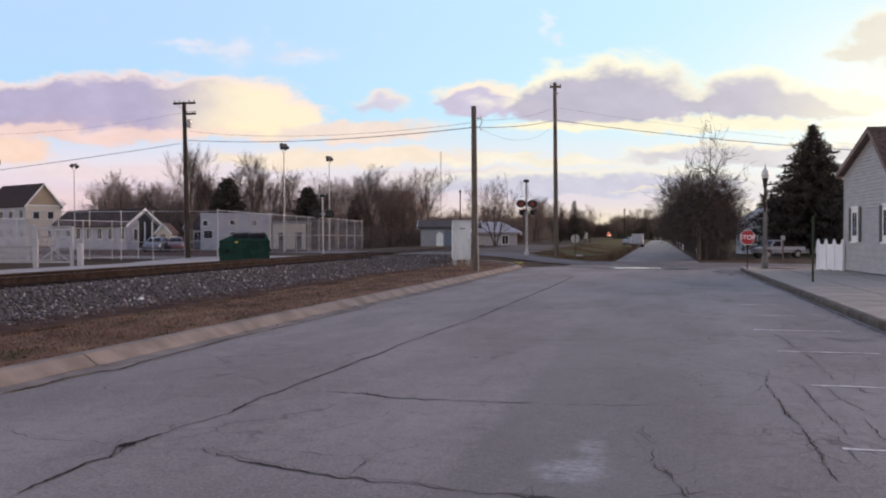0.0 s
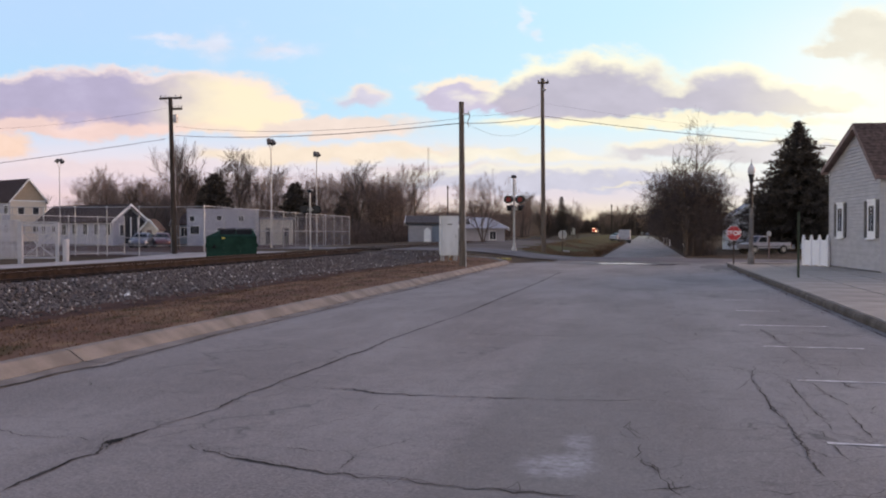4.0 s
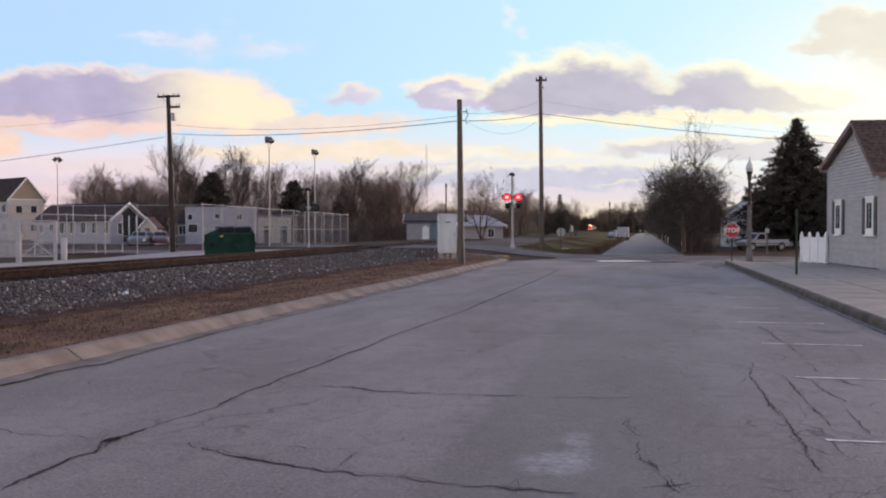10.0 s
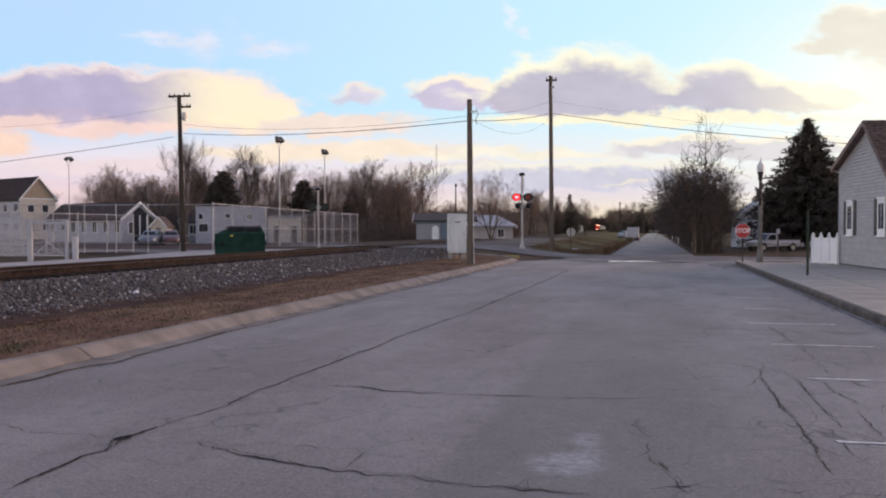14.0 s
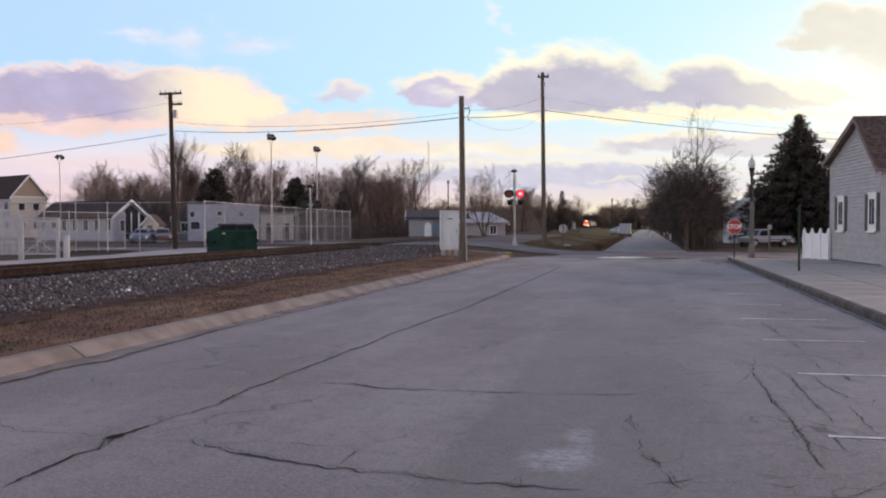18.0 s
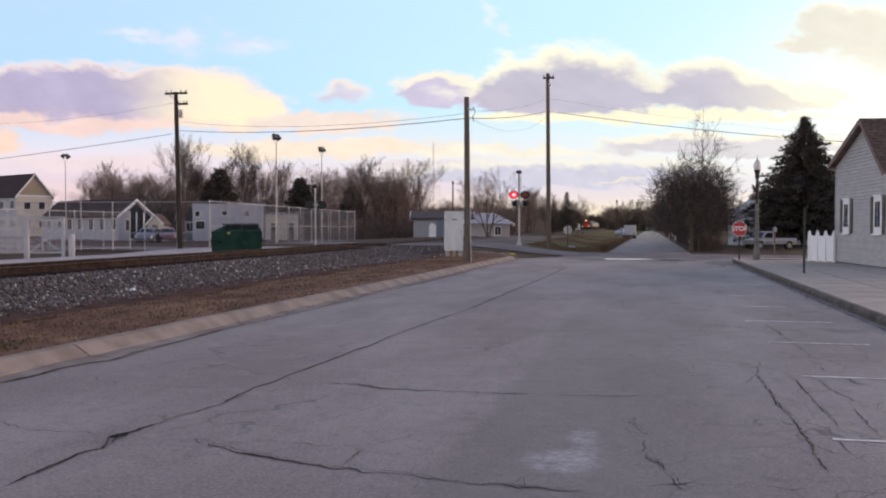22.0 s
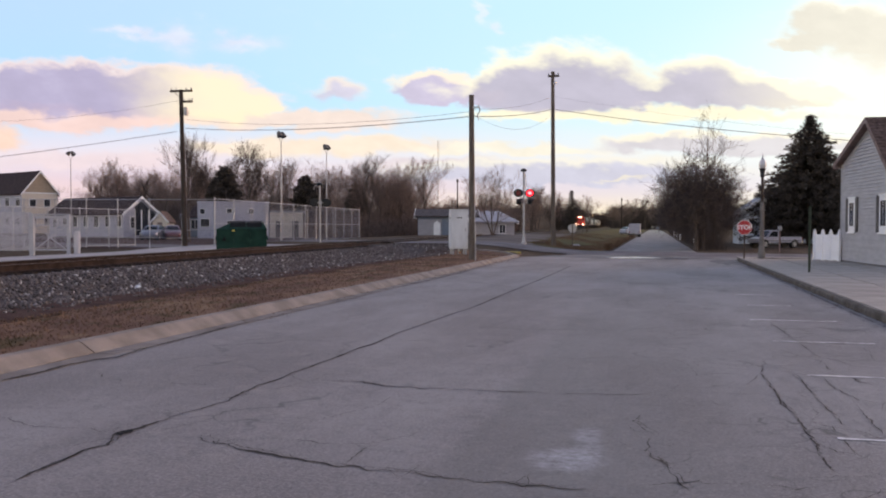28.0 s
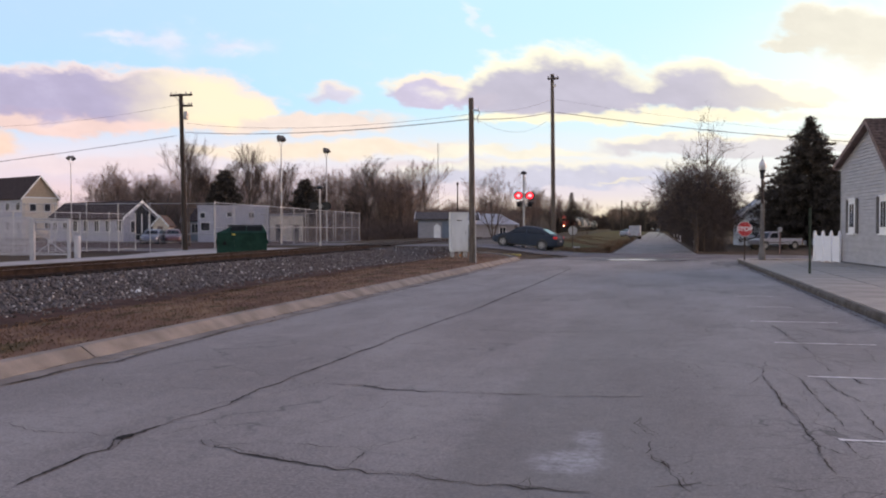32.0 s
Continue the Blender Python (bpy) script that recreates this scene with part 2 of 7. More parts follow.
    nd.put(b.inputs["Base Color"], c)
    nd.put(b.inputs["Roughness"], nd.smooth(blot, 0.3, 0.7, 0.72, 0.9))
    b.inputs["Specular IOR Level"].default_value = 0.55
    bn = nd.make("Bump")
    bn.inputs["Strength"].default_value = 0.35
    bn.inputs["Distance"].default_value = 0.01
    nd.put(bn.inputs["Height"], nd.math("SUBTRACT", grit, line))
    nd.put(b.inputs["Normal"], bn.outputs[0])
    return m


ASPHALT = road_material()
CROSS_ASPHALT = mat("cross_street_asphalt", (0.17, 0.16, 0.165), 0.9, var=0.25, scale=0.7, grain=80, spec=0.15)
TAR = mat("crack_dirt", (0.075, 0.066, 0.062), 0.9, var=0.3, spec=0.05)
POTHOLE = mat("pothole_dirt", (0.03, 0.027, 0.026), 0.95, var=0.3, spec=0.05)
LINE = mat("worn_white_line", (0.78, 0.77, 0.76), 0.8, var=0.4, scale=9, col2=(0.27, 0.26, 0.26), grain=40)
KERB = mat("tan_concrete_kerb", (0.27, 0.233, 0.208), 0.9, var=0.22, scale=1.7, grain=70, spec=0.1)
GREYKERB = mat("grey_concrete_kerb", (0.14, 0.119, 0.104), 0.9, var=0.28, scale=2.0, grain=70, spec=0.1)
YELLOW = mat("yellow_kerb_paint", (0.55, 0.42, 0.12), 0.8, var=0.4, scale=8)
WALKWAY = mat("sidewalk_concrete", (0.335, 0.302, 0.266), 0.9, var=0.12, scale=0.9, grain=60, per=0.05)
EARTH = mat("winter_grass_soil", (0.10, 0.072, 0.05), 0.95, var=0.35, scale=0.6, col2=(0.055, 0.038, 0.028), grain=35, bump=0.6, spec=0.05)
DRYGRASS = mat("dry_grass", (0.20, 0.118, 0.076), 0.9, var=0.45, scale=1.1, col2=(0.095, 0.060, 0.036), grain=13, bump=0.5, spec=0.05)
LAWN = mat("dull_lawn", (0.085, 0.078, 0.030), 0.95, var=0.4, scale=0.16, col2=(0.13, 0.085, 0.046), grain=9, stretch=(1, 0.4, 1), spec=0.05)
BALLAST = mat("ballast_bed", (0.105, 0.092, 0.088), 0.95, var=0.45, scale=9, col2=(0.07, 0.065, 0.066), grain=22, bump=0.9, spec=0.05)
GRAVEL = mat("pale_gravel", (0.37, 0.335, 0.325), 0.95, var=0.2, scale=1.2, grain=40)
RAIL = mat("rusty_rail", (0.034, 0.020, 0.016), 0.8, 0.0, var=0.3, scale=4, spec=0.1)
RAILTOP = mat("worn_rail_head", (0.16, 0.12, 0.10), 0.55, 0.4, var=0.15)
TIE = mat("weathered_tie", (0.052, 0.037, 0.031), 0.95, var=0.35, scale=6, stretch=(0.3, 3, 3), per=0.2, spec=0.05)
POLEWOOD = mat("utility_pole_wood", (0.17, 0.135, 0.11), 0.9, var=0.35, scale=5, stretch=(3, 3, 0.25), col2=(0.09, 0.07, 0.06), spec=0.1)
POLEDARK = mat("dark_pole_wood", (0.075, 0.058, 0.05), 0.9, var=0.35, scale=5, stretch=(3, 3, 0.25), spec=0.1)
GALV = mat("galvanised_steel", (0.46, 0.46, 0.47), 0.5, 0.6, var=0.15, scale=8)
SILVER = mat("aluminium_paint", (0.40, 0.39, 0.39), 0.5, 0.3, var=0.15, scale=6)
WHITE = mat("white_paint", (0.78, 0.78, 0.78), 0.55, var=0.06, scale=2)
VINYL = mat("white_vinyl", (0.74, 0.75, 0.78), 0.4, var=0.04, scale=2)
BLACK = mat("black_paint", (0.016, 0.016, 0.017), 0.5, var=0.2)
WIREM = mat("black_cable", (0.02, 0.02, 0.021), 0.6, var=0.1)
SIDING = mat("grey_siding", (0.405, 0.395, 0.405), 0.55, var=0.07, scale=1.5, stretch=(1, 1, 4), per=0.03, spec=0.2)
SHINGLE = mat("brown_shingle", (0.14, 0.092, 0.078), 0.9, var=0.35, scale=6, grain=30, bump=0.5, per=0.14, spec=0.1)
DARKROOF = mat("dark_roof", (0.072, 0.050, 0.050), 0.9, var=0.3, scale=5, grain=25, spec=0.08)
TRIMBROWN = mat("brown_trim", (0.20, 0.125, 0.11), 0.6, var=0.15)
SHUTTER = mat("dark_shutter", (0.10, 0.09, 0.085), 0.6, var=0.15)
PANE = glass("window_glass")
CONCRETE = mat("concrete", (0.45, 0.43, 0.40), 0.85, var=0.15, scale=3)
BARK = mat("bare_bark", (0.14, 0.105, 0.086), 0.95, var=0.3, scale=8, spec=0.1)
TWIG = mat("bare_twigs", (0.255, 0.18, 0.155), 0.95, var=0.3, scale=2, bump=0, spec=0.05)
TWIGDARK = mat("dark_bare_twigs", (0.100, 0.078, 0.072), 0.95, var=0.3, scale=2, bump=0, spec=0.05)
NEEDLE = mat("spruce_needles", (0.112, 0.093, 0.080), 0.85, var=0.35, scale=2.5, bump=0, spec=0.03)
STEEL_GREEN = mat("dark_green_paint", (0.008, 0.047, 0.033), 0.6, var=0.25, scale=3, spec=0.12)
REDPAINT = mat("stop_red", (0.50, 0.022, 0.028), 0.4, var=0.08)
REDLENS = mat("unlit_red_lens", (0.24, 0.008, 0.01), 0.25, var=0.1, bump=0)


# ---- the lie of the land ----
def sstep(a, b, x):
    t = np.clip((x - a) / (b - a), 0, 1)
    return t * t * (3 - 2 * t)


def track_x(y):
    """The middle of the track; it runs two degrees to the left of the street."""
    return -14.3 - 0.0358 * y


def cross_y(x):
    """The middle of the cross street."""
    return 50.2 - 0.22 * x


def gz(x, y):
    """Height of the ground."""
    x, y = np.asarray(x, float), np.asarray(y, float)
    e = x - track_x(y)
    bank = 0.38 * sstep(5.0, 1.9, e) * sstep(-2.6, -1.4, e) + 0.26 * sstep(-1.3, -2.6, e) * sstep(-14.0, -7.0, e)
    verge = 0.10 * sstep(-6.5, -7.6, x)
    rise = 0.50 * sstep(-3.5, -10.5, x) * sstep(42.0, 48.5, y) * sstep(-16.0, -6.0, e)
    return np.maximum(np.maximum(bank, verge * sstep(-14, -8, e)), rise)


def lift(x, y):
    return float(gz(x, y))


def sheet(name, xs, ys, dz, material, keep=None, label="", category="", edge=0.0, hfun=gz):
    """A sheet over the ground on a grid."""
    X, Y = np.meshgrid(xs, ys)
    Z = hfun(X, Y) + dz
    n, m = len(xs), len(ys)
    i = (np.arange(m - 1)[:, None] * n + np.arange(n - 1)[None, :]).ravel()
    f = np.stack([i, i + 1, i + n + 1, i + n], 1)
    if keep is not None:
        cx, cy = (X[:-1, :-1] + X[1:, 1:]).ravel() / 2, (Y[:-1, :-1] + Y[1:, 1:]).ravel() / 2
        f = f[keep(cx, cy)]
    me = raw_mesh(name, np.stack([X.ravel(), Y.ravel(), Z.ravel()], 1), f, material)
    me.polygons.foreach_set("use_smooth", [True] * len(me.polygons))
    return tagged(new(name, me), label, category, kind="structure")


def spread(lo, hi, step, outer, grow=1.35):
    """Even steps from lo to hi, then wider and wider ones out to +-outer."""
    mid = list(np.arange(lo, hi + 1e-6, step))
    s, a, b = step, [], []
    q = hi
    while q < outer:
        s *= grow
        q += s
        a.append(min(q, outer))
    s, q = step, lo
    while q > -outer:
        s *= grow
        q -= s
        b.append(max(q, -outer))
    return np.array(b[::-1] + mid + a)


ground = sheet("ground", spread(-46, 22, 0.5, 4600), spread(-14, 120, 0.75, 4600), -0.03, EARTH,
               label="brown winter soil and thin dead grass", category="ground")

KL, KR = -6.1, 3.5      # faces of the two kerbs


def cross_band(x, y, half=3.7):
    return np.abs(y - cross_y(x)) < half


# the street: wide up to the crossing, narrow beyond it
road = sheet("road", np.arange(KL - 0.5, KR + 0.51, 0.4), np.arange(-20, 54.1, 0.4), 0.0, ASPHALT, hfun=lambda x, y: 0 * x,
             label="old grey cracked asphalt street with worn patches", category="street")
road_far = sheet("road", np.array([-2.5, -1.4, -0.3, 0.9, 2.3]), np.concatenate([np.arange(54, 90, 3.0), np.arange(90, 900, 30.0)]), 0.004, ASPHALT,
                 hfun=lambda x, y: 0 * x, label="narrow asphalt street running on to the distance", category="street")

# the cross street climbs over the track
cx = np.concatenate([np.arange(-60, KL, 0.6), np.arange(KL, 40, 2.0)])
cw = np.linspace(-3.7, 3.9, 9)
X, W_ = np.meshgrid(cx, cw)
Y = cross_y(X) + W_
Z = gz(X, Y) + 0.012
nx = len(cx)
ii = (np.arange(len(cw) - 1)[:, None] * nx + np.arange(nx - 1)[None, :]).ravel()
tagged(new("cross_street", raw_mesh("cross_street", np.stack([X.ravel(), Y.ravel(), Z.ravel()], 1),
                                    np.stack([ii, ii + 1, ii + nx + 1, ii + nx], 1), CROSS_ASPHALT)),
       "grey asphalt cross street rising over the railway", "street", kind="structure")


# ---- kerbs and pavement ----
def kerb_strip(name, pts, material, label, length=3.0, w=0.38, hgt=0.14, side=1, parent=None, gut=0.35, roll=0.0):
    """A kerb in cast lengths along a polyline; side: +1 puts its body to the left of its face."""
    root = thing(name, pose(0, 0, 0), label, "kerb", kind="structure")
    d = [0.0]
    for a, b in zip(pts, pts[1:]):
        d.append(d[-1] + math.dist(a, b))

    def at(s):
        s = min(max(s, 0), d[-1])
        for i in range(len(pts) - 1):
            if s <= d[i + 1] + 1e-9:
                k = (s - d[i]) / (d[i + 1] - d[i])
                p = [pts[i][j] + k * (pts[i + 1][j] - pts[i][j]) for j in (0, 1)]
                t = Vector((pts[i + 1][0] - pts[i][0], pts[i + 1][1] - pts[i][1])).normalized()
                return Vector(p), t
    s = 0.0
    while s < d[-1] - 0.05:
        e = min(s + length, d[-1])
        mb = MB()
        steps = max(1, int((e - s) / 0.75))
        prof = [(0.0, -0.05), (0.0, hgt - 0.045), (0.02, hgt - 0.012), (0.06, hgt), (w - 0.03, hgt), (w, hgt - 0.02), (w, -0.05)]
        if roll:      # a sloping face
            prof = [(0.0, -0.05), (0.0, 0.02), (0.03, 0.035), (roll, hgt - 0.012), (roll + 0.05, hgt), (w - 0.03, hgt), (w, hgt - 0.02), (w, -0.05)]
        if gut:
            prof = [(-gut, -0.05), (-gut, 0.004), (-0.01, 0.006)] + prof[1:]
        rings = []
        for i in range(steps + 1):
            p, t = at(s + 0.014 + (e - s - 0.028) * i / steps)
            nrm = Vector((-t.y, t.x)) * side
            z = lift(p.x + nrm.x * w, p.y + nrm.y * w) * 0.6
            z = 0 if p.x > KL - 0.8 else z
            rings.append([Vector((p.x + nrm.x * a, p.y + nrm.y * a, z + b)) for a, b in prof])
        n = len(prof)
        vs = [q for r in rings for q in r]
        fs = [(i * n + k, i * n + k + 1, (i + 1) * n + k + 1, (i + 1) * n + k) for i in range(steps) for k in range(n - 1)]
        fs += [tuple(range(n)), tuple(steps * n + k for k in range(n))]
        mb.add(vs, fs)
        part("kerb_stone", mb, material, root)
        s = e
    return root


KF = KL - 0.25
left_line = [(KF, -18.23), (KF, 43.0)]
for k in range(1, 8):
    a = math.radians(k * 90 / 7)
    left_line.append((KF - 3.2 * (1 - math.cos(a)), 43.0 + 3.2 * math.sin(a)))
left_line += [(-10.6, 46.55), (-12.0, 46.8)]
kerb_strip("kerb_west", left_line, KERB, "tan concrete kerb with a gutter and open joints", 9.17, side=1, gut=0.30, w=0.32, roll=0.17)
right_line = [(KR, -20), (KR, 41.5)]
for k in range(1, 6):
    a = math.radians(k * 90 / 5)
    right_line.append((KR + 1.6 * (1 - math.cos(a)), 41.5 + 1.6 * math.sin(a)))
right_line += [(12, 43.2), (24, 43.3)]
kerb_strip("kerb_east", right_line, GREYKERB, "low grey concrete kerb stained dark along the gutter", 3.05, side=-1, w=0.12, hgt=0.122, gut=0)
nose = thing("painted_kerb_nose", pose(-7.2, 46.0, 0.02), "yellow painted end of the concrete kerb", "kerb paint", kind="structure")
for k in range(2):
    mb = MB()
    mb.tube([(-0.75 + 0.75 * k, 0.08 + 0.05 * k, 0.10), (-0.1 + 0.6 * k, 0.1 - 0.5 * k, 0.10)], 0.085, 6)
    part("paint_band", mb, YELLOW, nose)

pavement = thing("pavement", pose(0, 0, 0), "pale concrete pavement slabs in front of the house", "pavement", kind="structure")
slab_mesh = MB().box(-0.745, -0.745, -0.14, 0.745, 0.745, 0).mesh("slab", WALKWAY, 0.012)
for i in range(3):
    for j in range(34):
        part("slab", slab_mesh, WALKWAY, pavement, m=pose(KR + 0.13 + 0.75 + 1.5 * i, -7.0 + 1.5 * j, 0.125 + 0.003 * ((i * 7 + j * 3) % 3)))
forecourt = sheet("forecourt", np.linspace(KR + 4.55, 40, 8), np.linspace(-20, 42.6, 20), 0.10, WALKWAY, hfun=lambda x, y: 0 * x,
                  label="pale concrete apron beside the house", category="pavement")

# parking lines, spill and pothole
for k, (y, x0, x1) in enumerate([(6.84, 1.27, 2.9), (9.7, 1.5, 3.1), (12.5, 1.52, 2.75), (15.3, 1.5, 2.8), (18.1, 1.7, 2.5), (20.9, 1.7, 2.5)]):
    mb = MB()
    n = 14
    for i in range(n):
        a, b = x0 + (x1 - x0) * i / n, x0 + (x1 - x0) * (i + 1) / n
        w0, w1 = [0.045 * (0.65 + 0.5 * noise.noise((k * 3.1, q * 3, s))) for q, s in ((a, 0), (b, 0))]
        mb.add([(a, y - w0, 0.005), (b, y - w1, 0.005), (b, y + w1, 0.005), (a, y + w0, 0.005)], [(0, 1, 2, 3)])
    part("parking_line", mb, LINE, road)


def blob(name, cx_, cy_, rx, ry, material, z, seed, parent, n=36, rough=0.35):
    mb = MB()
    vs = [(cx_, cy_, z)]
    for k in range(n):
        a = 2 * math.pi * k / n
        r = 1 + rough * noise.noise((2.2 * math.cos(a) + seed, 2.2 * math.sin(a), seed)) + 0.4 * rough * noise.noise((7 * math.cos(a), 7 * math.sin(a), seed))
        vs.append((cx_ + rx * r * math.cos(a), cy_ + ry * r * math.sin(a), z))
    mb.add(vs, [(0, 1 + k, 1 + (k + 1) % n) for k in range(n)])
    return part(name, mb, material, parent)


def crack(pts, width, seed, parent, material=TAR):
    """A wandering crack along a few given points, with uneven width."""
    fine = []
    for a, b in zip(pts, pts[1:]):
        n = max(2, int(math.dist(a, b) / 0.04))
        fine += [(a[0] + (b[0] - a[0]) * i / n, a[1] + (b[1] - a[1]) * i / n) for i in range(n)]
    fine.append(pts[-1])
    vs, fs = [], []
    for i, (x, y) in enumerate(fine):
        dx = 0.012 * noise.noise((x * 4.3, y * 4.3, seed)) + 0.020 * noise.noise((x * 11, y * 11, seed)) + 0.016 * noise.noise((x * 31, y * 31, seed))
        dy = 0.035 * noise.noise((x * 5, seed, y * 5)) + 0.045 * noise.noise((x * 13, seed, y * 13)) + 0.035 * noise.noise((x * 37, seed, y * 37))
        w = 0.68 * width * max(0.16, 0.55 + 1.0 * noise.noise((seed * 3, x * 2.3, y * 2.3)) + 0.7 * noise.noise((seed, x * 9, y * 9))) * min(1, (i + 1) / 6, (len(fine) - i) / 6)
        a, b = fine[max(0, i - 1)], fine[min(len(fine) - 1, i + 1)]
        t = Vector((b[0] - a[0], b[1] - a[1])).normalized()
        w *= (1 + 1.1 * abs(t.x)) * (1 + 0.05 * max(0.0, y - 6))
        z = 0.0045 if x > -5.8 else 0.010
        vs += [(x + dx - t.y * w, y + dy + t.x * w, z), (x + dx + t.y * w, y + dy - t.x * w, z)]
    fs = [(2 * i, 2 * i + 1, 2 * i + 3, 2 * i + 2) for i in range(len(fine) - 1)]
    return part("crack", MB().add(vs, fs), material, parent)


CRACKS = []


def crack_run(width, *pts):
    CRACKS.append((list(pts), width))


crack_run(0.019, (-3.63, 4.43), (-3.65, 4.69), (-3.66, 4.97), (-3.68, 5.29), (-3.60, 5.43), (-3.76, 5.74), (-3.70, 5.93), (-3.64, 6.31), (-3.66, 6.43), (-3.60, 6.67), (-3.54, 7.04), (-3.58, 7.30), (-3.61, 7.77), (-3.56, 8.17), (-3.58, 8.50), (-3.54, 9.16), (-3.51, 9.82), (-3.52, 10.45), (-3.46, 10.95), (-3.49, 12.06), (-3.43, 13.25), (-3.36, 14.68), (-3.26, 16.08), (-3.2, 20.5), (-3.1, 27), (-3.1, 34))
crack_run(0.008, (-4.92, 6.01), (-4.46, 5.80), (-4.14, 5.81), (-3.80, 5.80))
crack_run(0.009, (-3.13, 5.85), (-2.93, 5.62), (-2.57, 5.52), (-2.32, 5.41), (-1.90, 5.30), (-1.52, 5.26), (-1.15, 5.19), (-0.81, 5.16), (-0.48, 5.15), (-0.29, 5.13))
crack_run(0.009, (-1.89, 5.33), (-1.89, 5.83))
crack_run(0.010, (-3.14, 8.20), (-2.71, 8.20), (-2.45, 8.08), (-2.05, 8.02), (-1.52, 8.03), (-0.96, 8.07))
crack_run(0.0105, (1.06, 9.70), (1.07, 8.54), (1.05, 8.09), (1.09, 7.71), (1.09, 7.15), (1.09, 6.66), (1.06, 6.29), (1.08, 5.83))
crack_run(0.006, (1.21, 10.69), (1.06, 9.70))
crack_run(0.009, (1.39, 9.66), (1.40, 8.91), (1.38, 8.27), (1.39, 7.97), (1.40, 7.63), (1.39, 7.28))
crack_run(0.009, (1.74, 14.78), (1.79, 13.85), (1.80, 12.83), (1.84, 12.36))
crack_run(0.008, (1.82, 10.84), (1.79, 10.01), (1.83, 9.91))
crack_run(0.009, (1.62, 9.54), (1.63, 8.97), (1.68, 8.63), (1.71, 8.40), (1.85, 8.28))
crack_run(0.009, (1.91, 9.79), (1.93, 9.35), (2.06, 9.22))
crack_run(0.008, (1.67, 8.16), (1.63, 7.68), (1.62, 7.27), (1.63, 6.99))
crack_run(0.008, (1.29, 6.84), (1.31, 6.58), (1.33, 6.28), (1.40, 6.01))
crack_run(0.008, (1.32, 7.30), (1.29, 7.06))
crack_run(0.009, (-0.12, 7.28), (-0.14, 7.02), (-0.06, 6.82), (0.02, 6.62))
crack_run(0.010, (-0.07, 6.13), (-0.02, 5.99), (0.07, 5.87), (0.09, 5.68), (0.13, 5.56), (0.16, 5.41), (0.21, 5.30))
crack_run(0.006, (0.07, 6.29), (0.14, 6.37))
crack_run(0.008, (0.49, 8.01), (0.55, 7.82), (0.61, 7.60))
crack_run(0.008, (0.65, 5.87), (0.66, 5.71))
crack_run(0.008, (0.42, 10.38), (0.48, 9.94))
crack_run(0.005, (-0.03, 8.32), (0.17, 8.54), (0.23, 8.79))
crack_run(0.005, (1.51, 10.76), (1.66, 11.31))
crack_run(0.005, (-0.03, 5.31), (0.14, 5.40), (0.57, 5.54), (0.77, 5.45), (1.01, 5.61))
crack_run(0.006, (1.08, 5.81), (1.14, 5.63))
crack_run(0.034, (-6.07, 7.42), (-6.03, 7.93), (-6.08, 8.37), (-6.03, 8.79), (-5.89, 8.99), (-5.98, 9.72), (-6.01, 10.41), (-6.03, 11.20), (-6.10, 12.16))
crack_run(0.018, (-6.33, 8.43), (-6.36, 9.15), (-6.20, 9.47), (-5.90, 9.90))
crack_run(0.005, (-0.32, 6.63), (-0.25, 6.38), (-0.07, 6.13))
crack_run(0.005, (0.85, 8.94), (1.06, 9.70))
crack_run(0.005, (1.33, 10.30), (1.36, 9.66), (1.40, 8.91))
crack_run(0.007, (0.02, 6.62), (-0.05, 6.4), (-0.02, 6.25), (-0.07, 6.13))
crack_run(0.006, (-0.96, 8.07), (-0.5, 8.1), (-0.1, 8.2), (-0.03, 8.32))
crack_run(0.016, (-6.1, 12.16), (-6.0, 15.8), (-6.02, 19.0))
crack_run(0.020, (-6.02, 21.0), (-6.02, 24.0), (-6.0, 30.0))
crack_run(0.016, (-6.05, 3.0), (-6.08, 5.0), (-6.07, 7.42))
crack_run(0.013, (3.36, 12), (3.36, 18), (3.38, 24), (3.36, 36))
crack_run(0.009, (1.84, 12.36), (1.82, 11.6), (1.82, 10.84))
crack_run(0.008, (2.3, 14.4), (2.9, 14.0), (3.2, 13.9))
crack_run(0.010, (-2.4, 24.0), (-1.0, 24.3), (0.6, 24.1))
crack_run(0.005, (-3.0, 13.2), (-1.8, 13.0), (0.2, 13.2))
crng = random.Random(77)
for k in range(52):       # a web of finer cracks where cars park and turn
    x, y = (crng.uniform(0.2, 3.2), crng.uniform(5.0, 15)) if k < 34 else (crng.uniform(-5.6, -2.3), crng.uniform(5, 20))
    a = crng.uniform(0.9, 2.2) if crng.random() < 0.6 else crng.uniform(-0.4, 0.4)
    pts = [(x, y)]
    for q in range(crng.randint(2, 4)):
        a += crng.uniform(-0.7, 0.7)
        x, y = min(3.3, x + 0.4 * math.cos(a)), y + 0.45 * math.sin(a)
        pts.append((x, y))
    CRACKS.append((pts, crng.uniform(0.002, 0.0045)))
for pts, w in [c for c in CRACKS if c[1] > 0.0065]:      # short branches off the long cracks
    for a, b in zip(pts, pts[1:]):
        if crng.random() < 0.4 and 5 < a[1] < 16 and a[0] > -5:
            f = crng.random()
            x, y = a[0] + f * (b[0] - a[0]), a[1] + f * (b[1] - a[1])
            q = crng.choice((-1, 1)) * crng.uniform(0.05, 0.14)
            CRACKS.append(([(x, y), (x + q, y + crng.uniform(-0.15, 0.25)), (x + 1.6 * q, y + crng.uniform(-0.25, 0.4))], crng.uniform(0.002, 0.004)))
